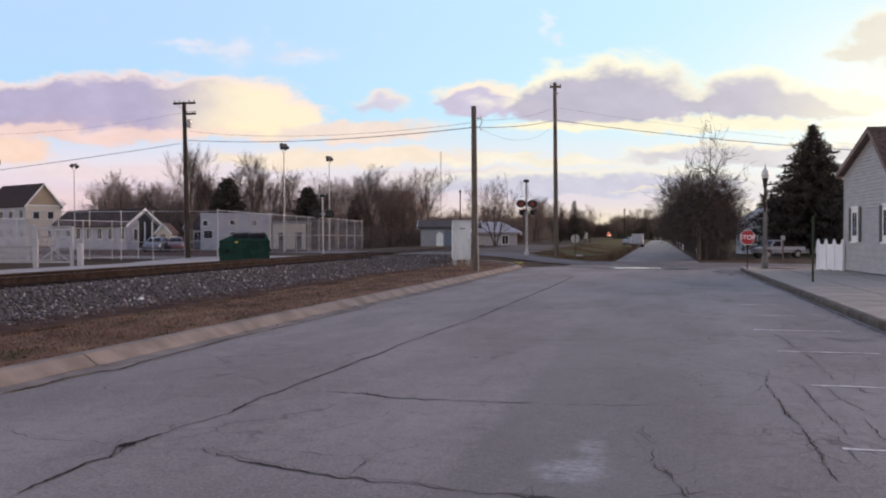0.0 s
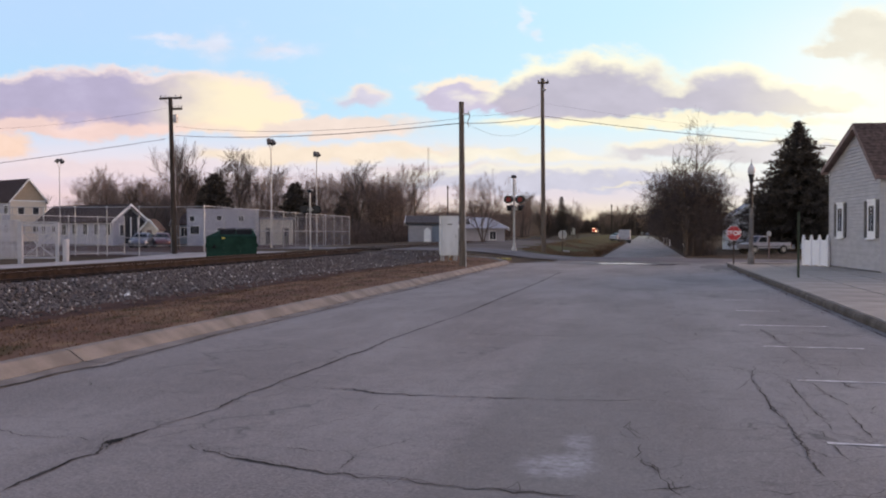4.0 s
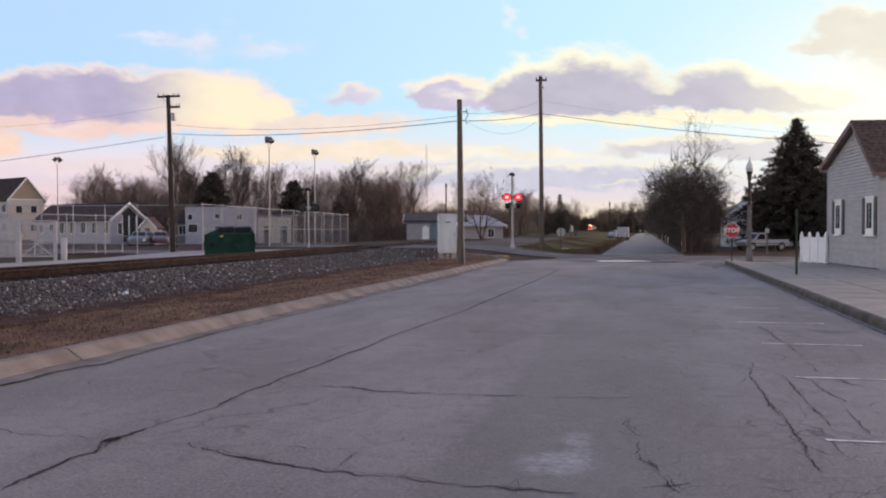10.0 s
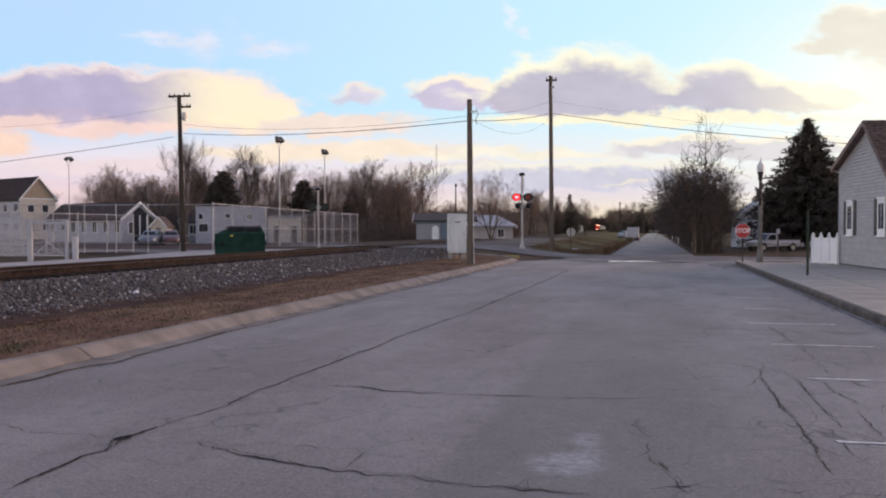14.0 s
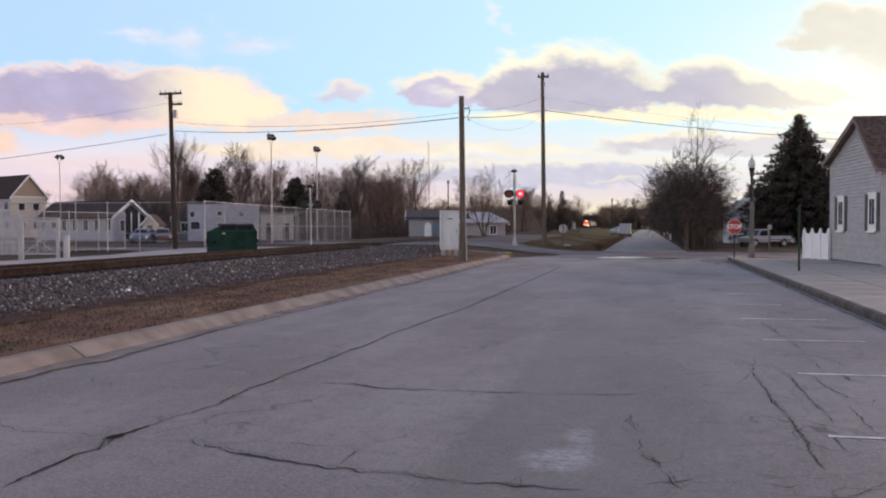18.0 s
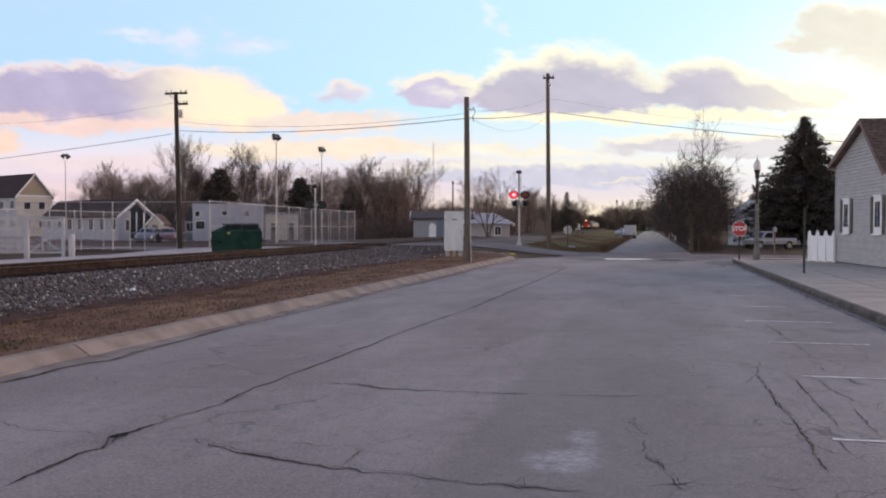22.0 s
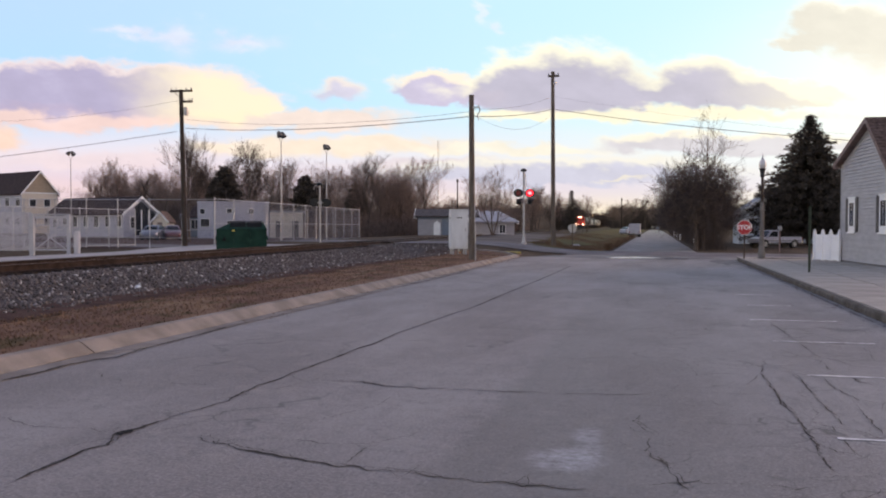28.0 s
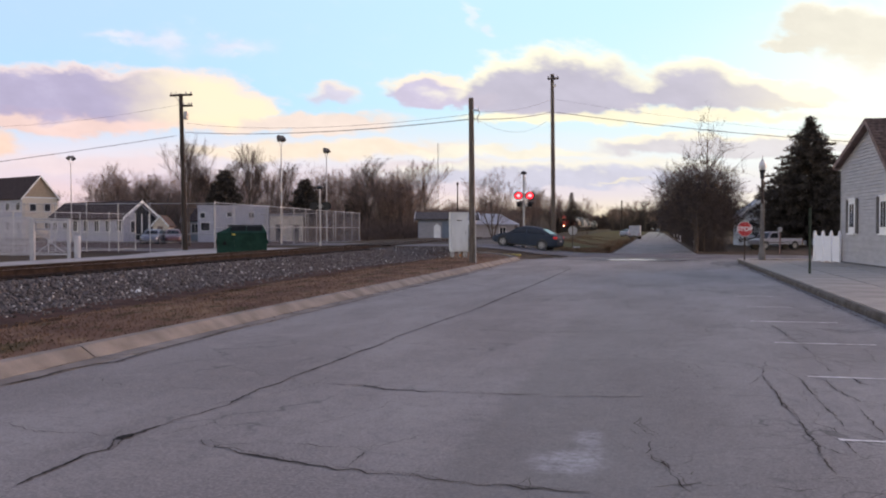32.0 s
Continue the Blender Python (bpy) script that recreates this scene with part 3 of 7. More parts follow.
for k, (pts, w) in enumerate(CRACKS):
    crack(pts, w, k * 1.7 + 0.3, road)
    if w > 0.0085:       # a thinner split beside the main one
        crack([(x + 0.015, y + 0.04) for x, y in pts], 0.4 * w, k * 2.3 + 9.1, road)
DAMP = mat("damp_asphalt", (0.085, 0.078, 0.077), 0.6, var=0.3, scale=2.0, grain=50)
blob("pothole", -3.71, 5.78, 0.05, 0.085, POTHOLE, 0.006, 3.0, road, rough=0.6)
blob("oil_mark", 2.68, 14.05, 0.17, 0.2, DAMP, 0.0042, 5.0, road, rough=0.5)
blob("oil_mark", 2.75, 16.6, 0.15, 0.22, DAMP, 0.0042, 6.0, road, rough=0.6)
PUDDLE = mat("wet_film", (0.16, 0.16, 0.165), 0.16, var=0.05, bump=0, spec=0.6)
blob("puddle", -1.0, 43.6, 1.2, 1.0, PUDDLE, 0.016, 8.0, road, rough=0.6)
blob("puddle", 0.75, 42.6, 0.75, 0.45, PUDDLE, 0.016, 5.0, road, rough=0.7)
blob("wet_patch", -0.6, 43.9, 3.0, 1.9, DAMP, 0.0135, 2.0, road, rough=0.5)
blob("wet_patch", 2.9, 39.5, 0.55, 3.0, DAMP, 0.0135, 4.0, road, rough=0.6)
blob("wet_patch", -5.2, 45.2, 0.9, 0.9, DAMP, 0.0135, 7.0, road, rough=0.6)

# fallen leaves and grit along the east kerb and in the west gutter
LEAF = mat("fallen_leaf", (0.12, 0.065, 0.035), 0.9, var=0.4, scale=9, spec=0.05)
lrng = np.random.default_rng(19)


def litter_places(n):
    y = 12 + 30 * lrng.random(n) ** 0.8
    east = lrng.random(n) < 0.6
    x = np.where(east, KR - 0.02 - 0.28 * lrng.random(n) ** 2.2, KL - 0.22 + 0.45 * lrng.random(n) ** 2)
    return np.stack([x, y, 0 * x + 0.013], 1)


LP = litter_places(900)
la, lr = lrng.uniform(0, 6.28, 900), lrng.uniform(0.008, 0.022, 900)
LV = np.stack([LP + np.stack([lr * np.cos(la + q), 1.4 * lr * np.sin(la + q), 0.006 * np.cos(3 * la + q)], 1) for q in (0.0, 1.3, 3.0, 4.6)], 1).reshape(-1, 3)
tagged(new("leaf_litter", raw_mesh("leaf_litter", LV, np.arange(3600).reshape(-1, 4), LEAF)), "small brown leaves and grit along the kerbs", "leaf litter", kind="stuff")

# ---- railway ----
A_TR = math.atan(0.0358)


def tr(e, y, z):
    """A point e metres to the right of the track's middle."""
    return Vector((track_x(y) + e * math.cos(A_TR), y + e * math.sin(A_TR), z))


track = thing("railway_track", pose(0, 0, 0), "single railway track with rusty rails on weathered timber ties", "railway", kind="structure")
RT = 0.58
for e in (-0.7175, 0.7175):
    prof = [(-0.07, 0), (0.07, 0), (0.07, 0.012), (0.012, 0.03), (0.012, 0.125), (0.036, 0.135), (0.036, 0.165), (-0.036, 0.165),
            (-0.036, 0.135), (-0.012, 0.125), (-0.012, 0.03), (-0.07, 0.012)]
    mb = MB()
    for y0, y1 in ((-60, 20), (20, 49), (49, 58), (58, 140), (140, 1200)):
        a, b = tr(e, y0, RT - 0.165), tr(e, y1, RT - 0.165)
        n = len(prof)
        vs = [p + Vector((q[0], 0, q[1])) for p in (a, b) for q in prof]
        mb.add(vs, [(k, (k + 1) % n, n + (k + 1) % n, n + k) for k in range(n)])
    rail = part("rail", mb, RAIL, track)
    mb = MB()
    a, b = tr(e, -60, RT + 0.001), tr(e, 1200, RT + 0.001)
    mb.add([a + Vector((-0.03, 0, 0)), a + Vector((0.03, 0, 0)), b + Vector((0.03, 0, 0)), b + Vector((-0.03, 0, 0))], [(0, 1, 2, 3)])
    part("rail_head", mb, RAILTOP, rail)
tie_mesh = MB().box(-1.3, -0.115, -0.18, 1.3, 0.115, 0).mesh("tie", TIE, 0.012)
for k in range(118):
    y = -4 + 0.53 * k
    if 48.0 < y < 57.5:
        continue
    p = tr(0.04 * noise.noise((k * 1.7, 0, 0)), y, RT - 0.165)
    part("tie", tie_mesh, TIE, track, m=pose(p.x, p.y, p.z, rz=math.degrees(A_TR) + 1.5 * noise.noise((0, k * 2.1, 0))))
far_ties = MB()
for k in range(420):
    p = tr(0, 58.5 + 0.53 * k, RT - 0.165)
    far_ties.box(p.x - 1.3, p.y - 0.115, p.z - 0.18, p.x + 1.3, p.y + 0.115, p.z)
part("tie_row", far_ties, TIE, track, kind="stuff")
# timber panels of the level crossing
for e0, e1 in ((-1.35, -0.80), (-0.62, -0.21), (-0.20, 0.20), (0.21, 0.62), (0.80, 1.35)):
    mb = MB()
    yc = cross_y(track_x(53.0))
    a, b, c, d = tr(e0, yc - 4.2, 0), tr(e1, yc - 4.2, 0), tr(e1, yc + 4.2, 0), tr(e0, yc + 4.2, 0)
    mb.prism([(a.x, a.y), (b.x, b.y), (c.x, c.y), (d.x, d.y)], 2, 0.48, RT - 0.004)
    part("crossing_panel", mb, TIE, track)


def scatter_stones(name, count, place, size, material, seed, label, category):
    """Broken stones of all turns, joined."""
    rng = np.random.default_rng(seed)
    base = np.array([(1, 0, 0), (-1, 0, 0), (0, 1, 0), (0, -1, 0), (0, 0, 1), (0, 0, -1)], float)
    tri = np.array([(0, 2, 4), (2, 1, 4), (1, 3, 4), (3, 0, 4), (2, 0, 5), (1, 2, 5), (3, 1, 5), (0, 3, 5)])
    P = place(rng, count)
    s = rng.uniform(size[0], size[1], (count, 1, 1)) * rng.uniform(0.6, 1.25, (count, 6, 3)) * np.array([1.5, 1.0, 0.7])
    q = rng.normal(size=(count, 4))
    q /= np.linalg.norm(q, axis=1, keepdims=True)
    w, x, y, z = q.T
    Rm = np.stack([1 - 2 * (y * y + z * z), 2 * (x * y - z * w), 2 * (x * z + y * w), 2 * (x * y + z * w), 1 - 2 * (x * x + z * z),
                   2 * (y * z - x * w), 2 * (x * z - y * w), 2 * (y * z + x * w), 1 - 2 * (x * x + y * y)], 1).reshape(-1, 3, 3)
    V = np.einsum("nij,nkj->nki", Rm, base[None] * s) + P[:, None, :]
    F = (tri[None] + 6 * np.arange(count)[:, None, None]).reshape(-1, 3)
    return tagged(new(name, raw_mesh(name, V.reshape(-1, 3), F, material)), label, category, kind="stuff")


def stone_material():
    m = bpy.data.materials.new("ballast_stones")
    m.use_nodes = True
    nd = Nodes(m.node_tree)
    b = m.node_tree.nodes["Principled BSDF"]
    rnd = nd.make("NewGeometry").outputs["Random Per Island"]
    c = nd.mix(nd.smooth(rnd, 0.0, 0.7), (0.060, 0.048, 0.045), (0.150, 0.128, 0.124))
    c = nd.mix(nd.smooth(rnd, 0.92, 0.99), c, (0.42, 0.40, 0.39))
    nd.put(b.inputs["Base Color"], c)
    b.inputs["Roughness"].default_value = 0.9
    b.inputs["Specular IOR Level"].default_value = 0.1
    return m


STONES = stone_material()


def bank_places(rng, n):
    y = 6 + 42 * rng.random(n) ** 1.3
    e = np.where(rng.random(n) < 0.95, 1.7 + (2.75 + 1.5 * sstep(28, 40, y)) * rng.random(n), 4.4 + 0.8 * rng.random(n) ** 2)
    x = track_x(y) + e
    return np.stack([x, y, gz(x, y) + rng.uniform(-0.01, 0.025, n)], 1)


ballast = sheet("ballast_bed", np.arange(-17.6, -8.6, 0.35), np.arange(-14, 47.6, 0.6), 0.0, BALLAST,
                keep=lambda x, y: (np.abs(x - track_x(y) - 1.25) < 3.3), label="grey crushed-stone railway ballast", category="ballast")
scatter_stones("ballast_stones", 19000, bank_places, (0.02, 0.05), STONES, 3, "loose grey and white crushed ballast stones", "stones")
ballast_far = sheet("ballast_bed", np.concatenate([np.arange(-22, -14, 0.8)]), np.arange(58, 200, 2.0), 0.0, BALLAST,
                    keep=lambda x, y: (np.abs(x - track_x(y)) < 2.8), label="grey crushed-stone railway ballast", category="ballast")
white_stone = part("pale_rock", MB().lathe([(0.02, -0.04), (0.10, -0.02), (0.11, 0.04), (0.05, 0.10), (0.01, 0.11)], 7), WHITE,
                   m=pose(-10.93, 17.58, lift(-10.93, 17.58) + 0.02) @ Matrix.Scale(0.62, 4))
tagged(white_stone, "pale rock lying on the ballast", "rock")
# the lot and court behind the lane
LOT = mat("reddish_lot_surface", (0.085, 0.05, 0.046), 0.95, var=0.3, scale=0.3, col2=(0.055, 0.036, 0.034), grain=20, spec=0.04)
sheet("parking_lot", np.arange(-78.0, -26.4, 1.2), np.arange(50.0, 100, 1.5), 0.0, LOT,
      keep=lambda x, y: (x < -27.0 - 0.09 * (y - 52)), label="dark reddish-brown lot behind the chain-link fences", category="parking lot")
# gravel lane behind the track
sheet("gravel_lane", np.arange(-30.0, -16, 0.8), np.arange(-14, 47.5, 1.0), 0.006, GRAVEL,
      keep=lambda x, y: (x - track_x(y) < -2.3) & (x - track_x(y) > -12.5), label="pale gravel lane beside the railway", category="lane")
# grass in the verge
def verge_material():
    m = bpy.data.materials.new("patchy_winter_grass")
    m.use_nodes = True
    nd = Nodes(m.node_tree)
    b = m.node_tree.nodes["Principled BSDF"]
    co = nd.make("TexCoord").outputs["Object"]
    big, mid, fine = nd.noise(nd.stretch(co, 1, 0.5, 1), 0.8, 5.0), nd.noise(nd.stretch(co, 1, 0.4, 1), 2.6, 5.0), nd.noise(co, 45.0, 4.0, 0.7)
    c = nd.mix(nd.smooth(big, 0.36, 0.64), (0.190, 0.114, 0.076), (0.138, 0.078, 0.058))
    c = nd.mix(nd.math("MULTIPLY", nd.smooth(mid, 0.54, 0.66), 0.75), c, (0.072, 0.058, 0.030))
    c = nd.mix(nd.math("MULTIPLY", nd.smooth(mid, 0.30, 0.44, 1.0, 0.0), 0.6), c, (0.26, 0.17, 0.105))
    c = nd.mix(nd.math("MULTIPLY", nd.smooth(fine, 0.5, 0.68), 0.25), c, (0.075, 0.048, 0.036))
    nd.put(b.inputs["Base Color"], c)
    b.inputs["Roughness"].default_value = 0.95
    b.inputs["Specular IOR Level"].default_value = 0.05
    bn = nd.make("Bump")
    bn.inputs["Strength"].default_value, bn.inputs["Distance"].default_value = 0.35, 0.03
    nd.put(bn.inputs["Height"], nd.math("ADD", fine, mid))
    nd.put(b.inputs["Normal"], bn.outputs[0])
    return m


VERGEGRASS = verge_material()
DARKSOIL = mat("damp_red_soil", (0.092, 0.048, 0.038), 0.95, var=0.4, scale=1.4, col2=(0.050, 0.029, 0.025), grain=30, bump=0.6, spec=0.04)
sheet("soil_strip", np.arange(-12.2, -8.0, 0.35), np.arange(-14, 46.0, 0.6), 0.003, DARKSOIL,
      keep=lambda x, y: (x > track_x(y) + 4.3) & (x < track_x(y) + 6.0 + 0.3 * np.sin(y * 0.9)), label="dark bare soil at the foot of the ballast", category="soil")
VERGE = sheet("verge", np.arange(-10.6, KL - 0.2, 0.35), np.arange(-14, 46.0, 0.6), 0.008, VERGEGRASS,
              keep=lambda x, y: (x < KL - 0.36) & (x > track_x(y) + 5.75 + 0.25 * np.sin(y * 0.8) + 0.15 * np.sin(2.3 * y)) & (y < 44.5 + 1.5 * (KL - x) / 3), label="strip of dry brown grass", category="grass")
FAR_LAWN = sheet("lawn", np.concatenate([np.arange(-13.0, -2.4, 0.9)]), np.arange(54.2, 330, 2.5), 0.01, LAWN,
                 keep=lambda x, y: (y > cross_y(x) + 3.7) & (x > track_x(y) + 3.0) & (x > -6.4 - 0.03 * y + 0.6 * np.sin(y * 0.7)) & (x < -2.45), label="dull green and brown winter lawn", category="lawn")


GREYDIRT = mat("grey_gravelly_dirt", (0.165, 0.142, 0.135), 0.95, var=0.3, scale=0.25, col2=(0.10, 0.078, 0.066), grain=12, spec=0.05)
sheet("dirt_lot", np.arange(-17.0, -5.0, 0.8), np.arange(53.0, 112, 1.5), 0.004, GREYDIRT,
      keep=lambda x, y: (y > cross_y(x) + 3.7) & (x > track_x(y) + 2.4), label="grey gravelly dirt beside the lawn", category="dirt")


def blades(name, count, place, height, material, seed, label):
    rng = np.random.default_rng(seed)
    P = place(rng, count)
    hgt = rng.uniform(height[0], height[1], count)
    a = rng.uniform(0, 2 * np.pi, count)
    w = 0.008 + 0.006 * rng.random(count)
    d = np.stack([np.cos(a), np.sin(a), 0 * a], 1)
    lean = np.stack([rng.normal(0, 0.6, count) * hgt, rng.normal(0, 0.6, count) * hgt, hgt], 1)
    V = np.stack([P - d * w[:, None], P + d * w[:, None], P + lean], 1).reshape(-1, 3)
    F = np.arange(3 * count).reshape(-1, 3)
    return tagged(new(name, raw_mesh(name, V, F, material)), label, "grass", kind="stuff")


def verge_places(rng, n):
    y = 5 + 39 * rng.random(n) ** 1.6
    x = rng.uniform(0, 1, n) ** 0.8 * (track_x(y) + 5.55 - KL + 0.42) + KL - 0.42
    return np.stack([x, y, gz(x, y) + 0.005], 1)


blades("grass_tufts", 20000, verge_places, (0.015, 0.05), VERGEGRASS, 5, "short dry brown grass blades")


def lawn_places(rng, n):
    y = 56 + 70 * rng.random(n) ** 1.7
    x = -2.6 - (3.6 + 0.03 * y) * rng.random(n)
    keep = noise_patch(x, y)
    return np.stack([np.where(keep, x, -2.7 - 0.3 * rng.random(n)), y, gz(x, y) + 0.008], 1)


def noise_patch(x, y):
    """Where the tufts stand: loose patches."""
    return np.sin(1.3 * x + 0.6 * np.sin(0.35 * y)) + np.sin(0.31 * y + 1.7 * np.sin(0.8 * x)) > -0.3


blades("grass_tufts", 16000, lawn_places, (0.05, 0.16), DRYGRASS, 6, "patches of dead brown grass on the far lawn")


# ---- clouds: one thin layer that drifts, seen towards the sunset ----
CLOUD_H = 60.0
YAW0 = 13.394


def srgb(r, g, b):
    """A sky colour from the values it shows, set against the camera's exposure and white balance."""
    lin = [(c / 255 / 12.92 if c < 10 else ((c / 255 + 0.055) / 1.055) ** 2.4) for c in (r, g, b)]
    return (lin[0] * 0.400, lin[1] * 0.534, lin[2] * 0.548)


def cloud_material():
    m = bpy.data.materials.new("evening_clouds")
    m.use_nodes = True
    tree = m.node_tree
    tree.nodes.clear()
    nd = Nodes(tree)
    pos = nd.make("TexCoord").outputs["Object"]
    sep = nd.make("SeparateXYZ")
    nd.put(sep.inputs[0], pos)
    inv = nd.math("DIVIDE", 1.0, sep.outputs[1])
    u = nd.math("MULTIPLY", sep.outputs[0], inv)      # sideways, as a slope
    v = nd.math("MULTIPLY", CLOUD_H, inv)             # upwards, as a slope
    com = nd.make("CombineXYZ")
    nd.put(com.inputs[0], u), nd.put(com.inputs[1], v)
    # clear sky: blue above, pale towards the sun, lilac and pink haze low down
    side = nd.smooth(u, -0.45, 0.45)
    top = nd.mix(side, srgb(172, 212, 249), srgb(188, 236, 255))
    mid = nd.mix(side, srgb(166, 216, 248), srgb(200, 241, 253))
    c = nd.mix(nd.smooth(v, 0.13, 0.25), mid, top)
    low = nd.mix(side, srgb(226, 220, 234), srgb(226, 238, 242))
    c = nd.mix(nd.smooth(v, 0.075, 0.14, 1.0, 0.0), c, low)
    haze = nd.mix(side, srgb(226, 203, 215), srgb(222, 217, 226))
    c = nd.mix(nd.smooth(v, 0.04, 0.085, 1.0, 0.0), c, haze)
    glow_ = nd.mix(side, srgb(233, 203, 203), srgb(246, 232, 205))
    c = nd.mix(nd.smooth(v, 0.012, 0.045, 1.0, 0.0), c, glow_)
    # brightness round the hidden sun, which stays where it is while the layer drifts
    fixed = nd.make("VectorRotate")
    fixed.rotation_type = "Z_AXIS"
    nd.put(fixed.inputs["Vector"], nd.make("NewGeometry").outputs["Position"])
    fixed.inputs["Angle"].default_value = -radians(YAW0)
    sep_f = nd.make("SeparateXYZ")
    nd.put(sep_f.inputs[0], fixed.outputs[0])
    uf, vf = nd.math("DIVIDE", sep_f.outputs[0], sep_f.outputs[1]), nd.math("DIVIDE", CLOUD_H, sep_f.outputs[1])
    su, sv = nd.math("SUBTRACT", uf, 0.57), nd.math("SUBTRACT", vf, 0.155)
    r2 = nd.math("ADD", nd.math("MULTIPLY", su, su), nd.math("MULTIPLY", nd.math("MULTIPLY", sv, sv), 3.4))
    halo = nd.math("EXPONENT", nd.math("MULTIPLY", r2, -24.0))
    c = nd.mix(nd.math("MULTIPLY", halo, 0.9), c, srgb(255, 255, 246))
    # ragged outlines: the shapes are pushed about by turbulence of three sizes
    uu, vv = u, v
    for scale, ku, kv, off in ((9.0, 0.05, 0.018, 0.0), (24.0, 0.046, 0.030, 3.0), (64.0, 0.014, 0.010, 7.0)):
        sh = nd.make("VectorMath", operation="ADD")
        nd.put(sh.inputs[0], nd.stretch(com.outputs[0], 1.0, 1.8, 1.0)), nd.put(sh.inputs[1], (off, off, off))
        tn = nd.make("TexNoise")
        nd.put(tn.inputs["Vector"], sh.outputs[0])
        tn.inputs["Scale"].default_value, tn.inputs["Detail"].default_value = scale, 4.0
        sp3 = nd.make("SeparateXYZ")
        nd.put(sp3.inputs[0], tn.outputs[1])
        uu = nd.math("ADD", uu, nd.math("MULTIPLY", nd.math("SUBTRACT", sp3.outputs[0], 0.5), ku))
        vv = nd.math("ADD", vv, nd.math("MULTIPLY", nd.math("SUBTRACT", sp3.outputs[1], 0.5), kv))
    billow = nd.noise(nd.stretch(com.outputs[0], 1, 1.7, 1), 22.0, 6.0, 0.6)
    tex = nd.math("MULTIPLY", nd.math("SUBTRACT", billow, 0.5), 0.7)
    streak = nd.noise(nd.stretch(com.outputs[0], 1, 7.0, 1), 6.0, 5.0, 0.6)
    veil = nd.math("MULTIPLY", nd.smooth(streak, 0.5, 0.72), nd.smooth(v, 0.03, 0.15, 0.55, 0.0))
    c = nd.mix(veil, c, nd.mix(side, srgb(244, 214, 210), srgb(251, 240, 214)))

    def field(lobes, du=0.0, dv=0.0):
        """Height of a cloud made of rounded lobes that melt into one another."""
        total = None
        for cu, cv, ru, rv in lobes:
            a = nd.math("DIVIDE", nd.math("SUBTRACT", uu, cu - du), ru)
            b = nd.math("DIVIDE", nd.math("SUBTRACT", vv, cv - dv), rv)
            q = nd.math("ADD", nd.math("MULTIPLY", a, a), nd.math("MULTIPLY", b, b))
            g = nd.math("EXPONENT", nd.math("MULTIPLY", q, -0.8))
            total = g if total is None else nd.math("ADD", total, g)
        return nd.math("ADD", total, tex)

    def cloud(below, colour, lobes, soft=1.0, rim=None, depth=0.012, dense=0.94, tail=None):
        """Lays a cloud over what lies behind it; rim: the colour of its sunlit upper edge."""
        g = field(lobes)
        lo, hi = 0.44 - 0.20 * soft, 0.44 + 0.24 * soft
        body = nd.mix(nd.smooth(billow, 0.3, 0.7), srgb(*[0.955 * k for k in colour]), srgb(*colour))
        if tail:
            body = nd.mix(nd.smooth(uu, tail[0], tail[1]), body, srgb(*tail[2]))
        if rim:
            g2 = field(lobes, 0.006, depth)
            body = nd.mix(nd.math("MULTIPLY", nd.smooth(g2, 0.22, 0.72, 1.0, 0.0), 0.95), body, srgb(*rim))
        return nd.mix(nd.math("MULTIPLY", nd.smooth(g, lo, hi), dense), below, body)

    # long soft bands low down
    c = cloud(c, (247, 226, 216), [(-0.10, 0.117, 0.10, 0.008), (-0.20, 0.112, 0.08, 0.007)], 1.4)
    c = cloud(c, (251, 214, 196), [(-0.48, 0.094, 0.042, 0.014)], 1.2)
    c = cloud(c, (250, 231, 212), [(-0.05, 0.090, 0.10, 0.010), (-0.19, 0.082, 0.07, 0.009)], 1.5)
    c = cloud(c, (240, 218, 222), [(-0.36, 0.072, 0.12, 0.010)], 1.7, dense=0.7)
    c = cloud(c, (228, 216, 222), [(0.02, 0.066, 0.10, 0.008)], 1.4)
    c = cloud(c, (247, 240, 224), [(0.10, 0.085, 0.12, 0.006)], 1.6)
    c = cloud(c, (255, 246, 216), [(0.30, 0.124, 0.17, 0.008), (0.14, 0.124, 0.06, 0.006)], 1.4)
    c = cloud(c, (205, 206, 224), [(0.19, 0.062, 0.17, 0.013), (0.10, 0.055, 0.10, 0.008)], 1.2, (240, 236, 224), 0.008)
    c = cloud(c, (216, 212, 219), [(0.28, 0.093, 0.07, 0.010), (0.37, 0.088, 0.08, 0.009), (0.44, 0.096, 0.06, 0.007)], 1.2, (248, 240, 220), 0.006)
    c = cloud(c, (250, 238, 208), [(0.215, 0.053, 0.030, 0.002)], 1.6, dense=0.55)
    # the bank: violet above, rose below, gold where it ends
    c = cloud(c, (247, 212, 206), [(-0.36, 0.117, 0.17, 0.012), (-0.50, 0.122, 0.08, 0.010)], 1.1, tail=(-0.30, -0.18, (253, 232, 204)))
    c = cloud(c, (184, 174, 204), [(-0.46, 0.149, 0.13, 0.021), (-0.33, 0.151, 0.075, 0.022), (-0.56, 0.150, 0.08, 0.023), (-0.235, 0.149, 0.068, 0.027), (-0.185, 0.136, 0.050, 0.014)],
              0.9, (246, 226, 222), 0.006, 0.95, (-0.33, -0.21, (253, 236, 206)))
    # small clouds
    c = cloud(c, (216, 206, 224), [(-0.070, 0.148, 0.026, 0.011)], 1.5, (246, 228, 216), 0.006, 0.85)
    c = cloud(c, (206, 196, 220), [(0.028, 0.150, 0.040, 0.013), (0.050, 0.158, 0.030, 0.013), (0.075, 0.142, 0.040, 0.007)], 1.15, (253, 238, 218), 0.010)
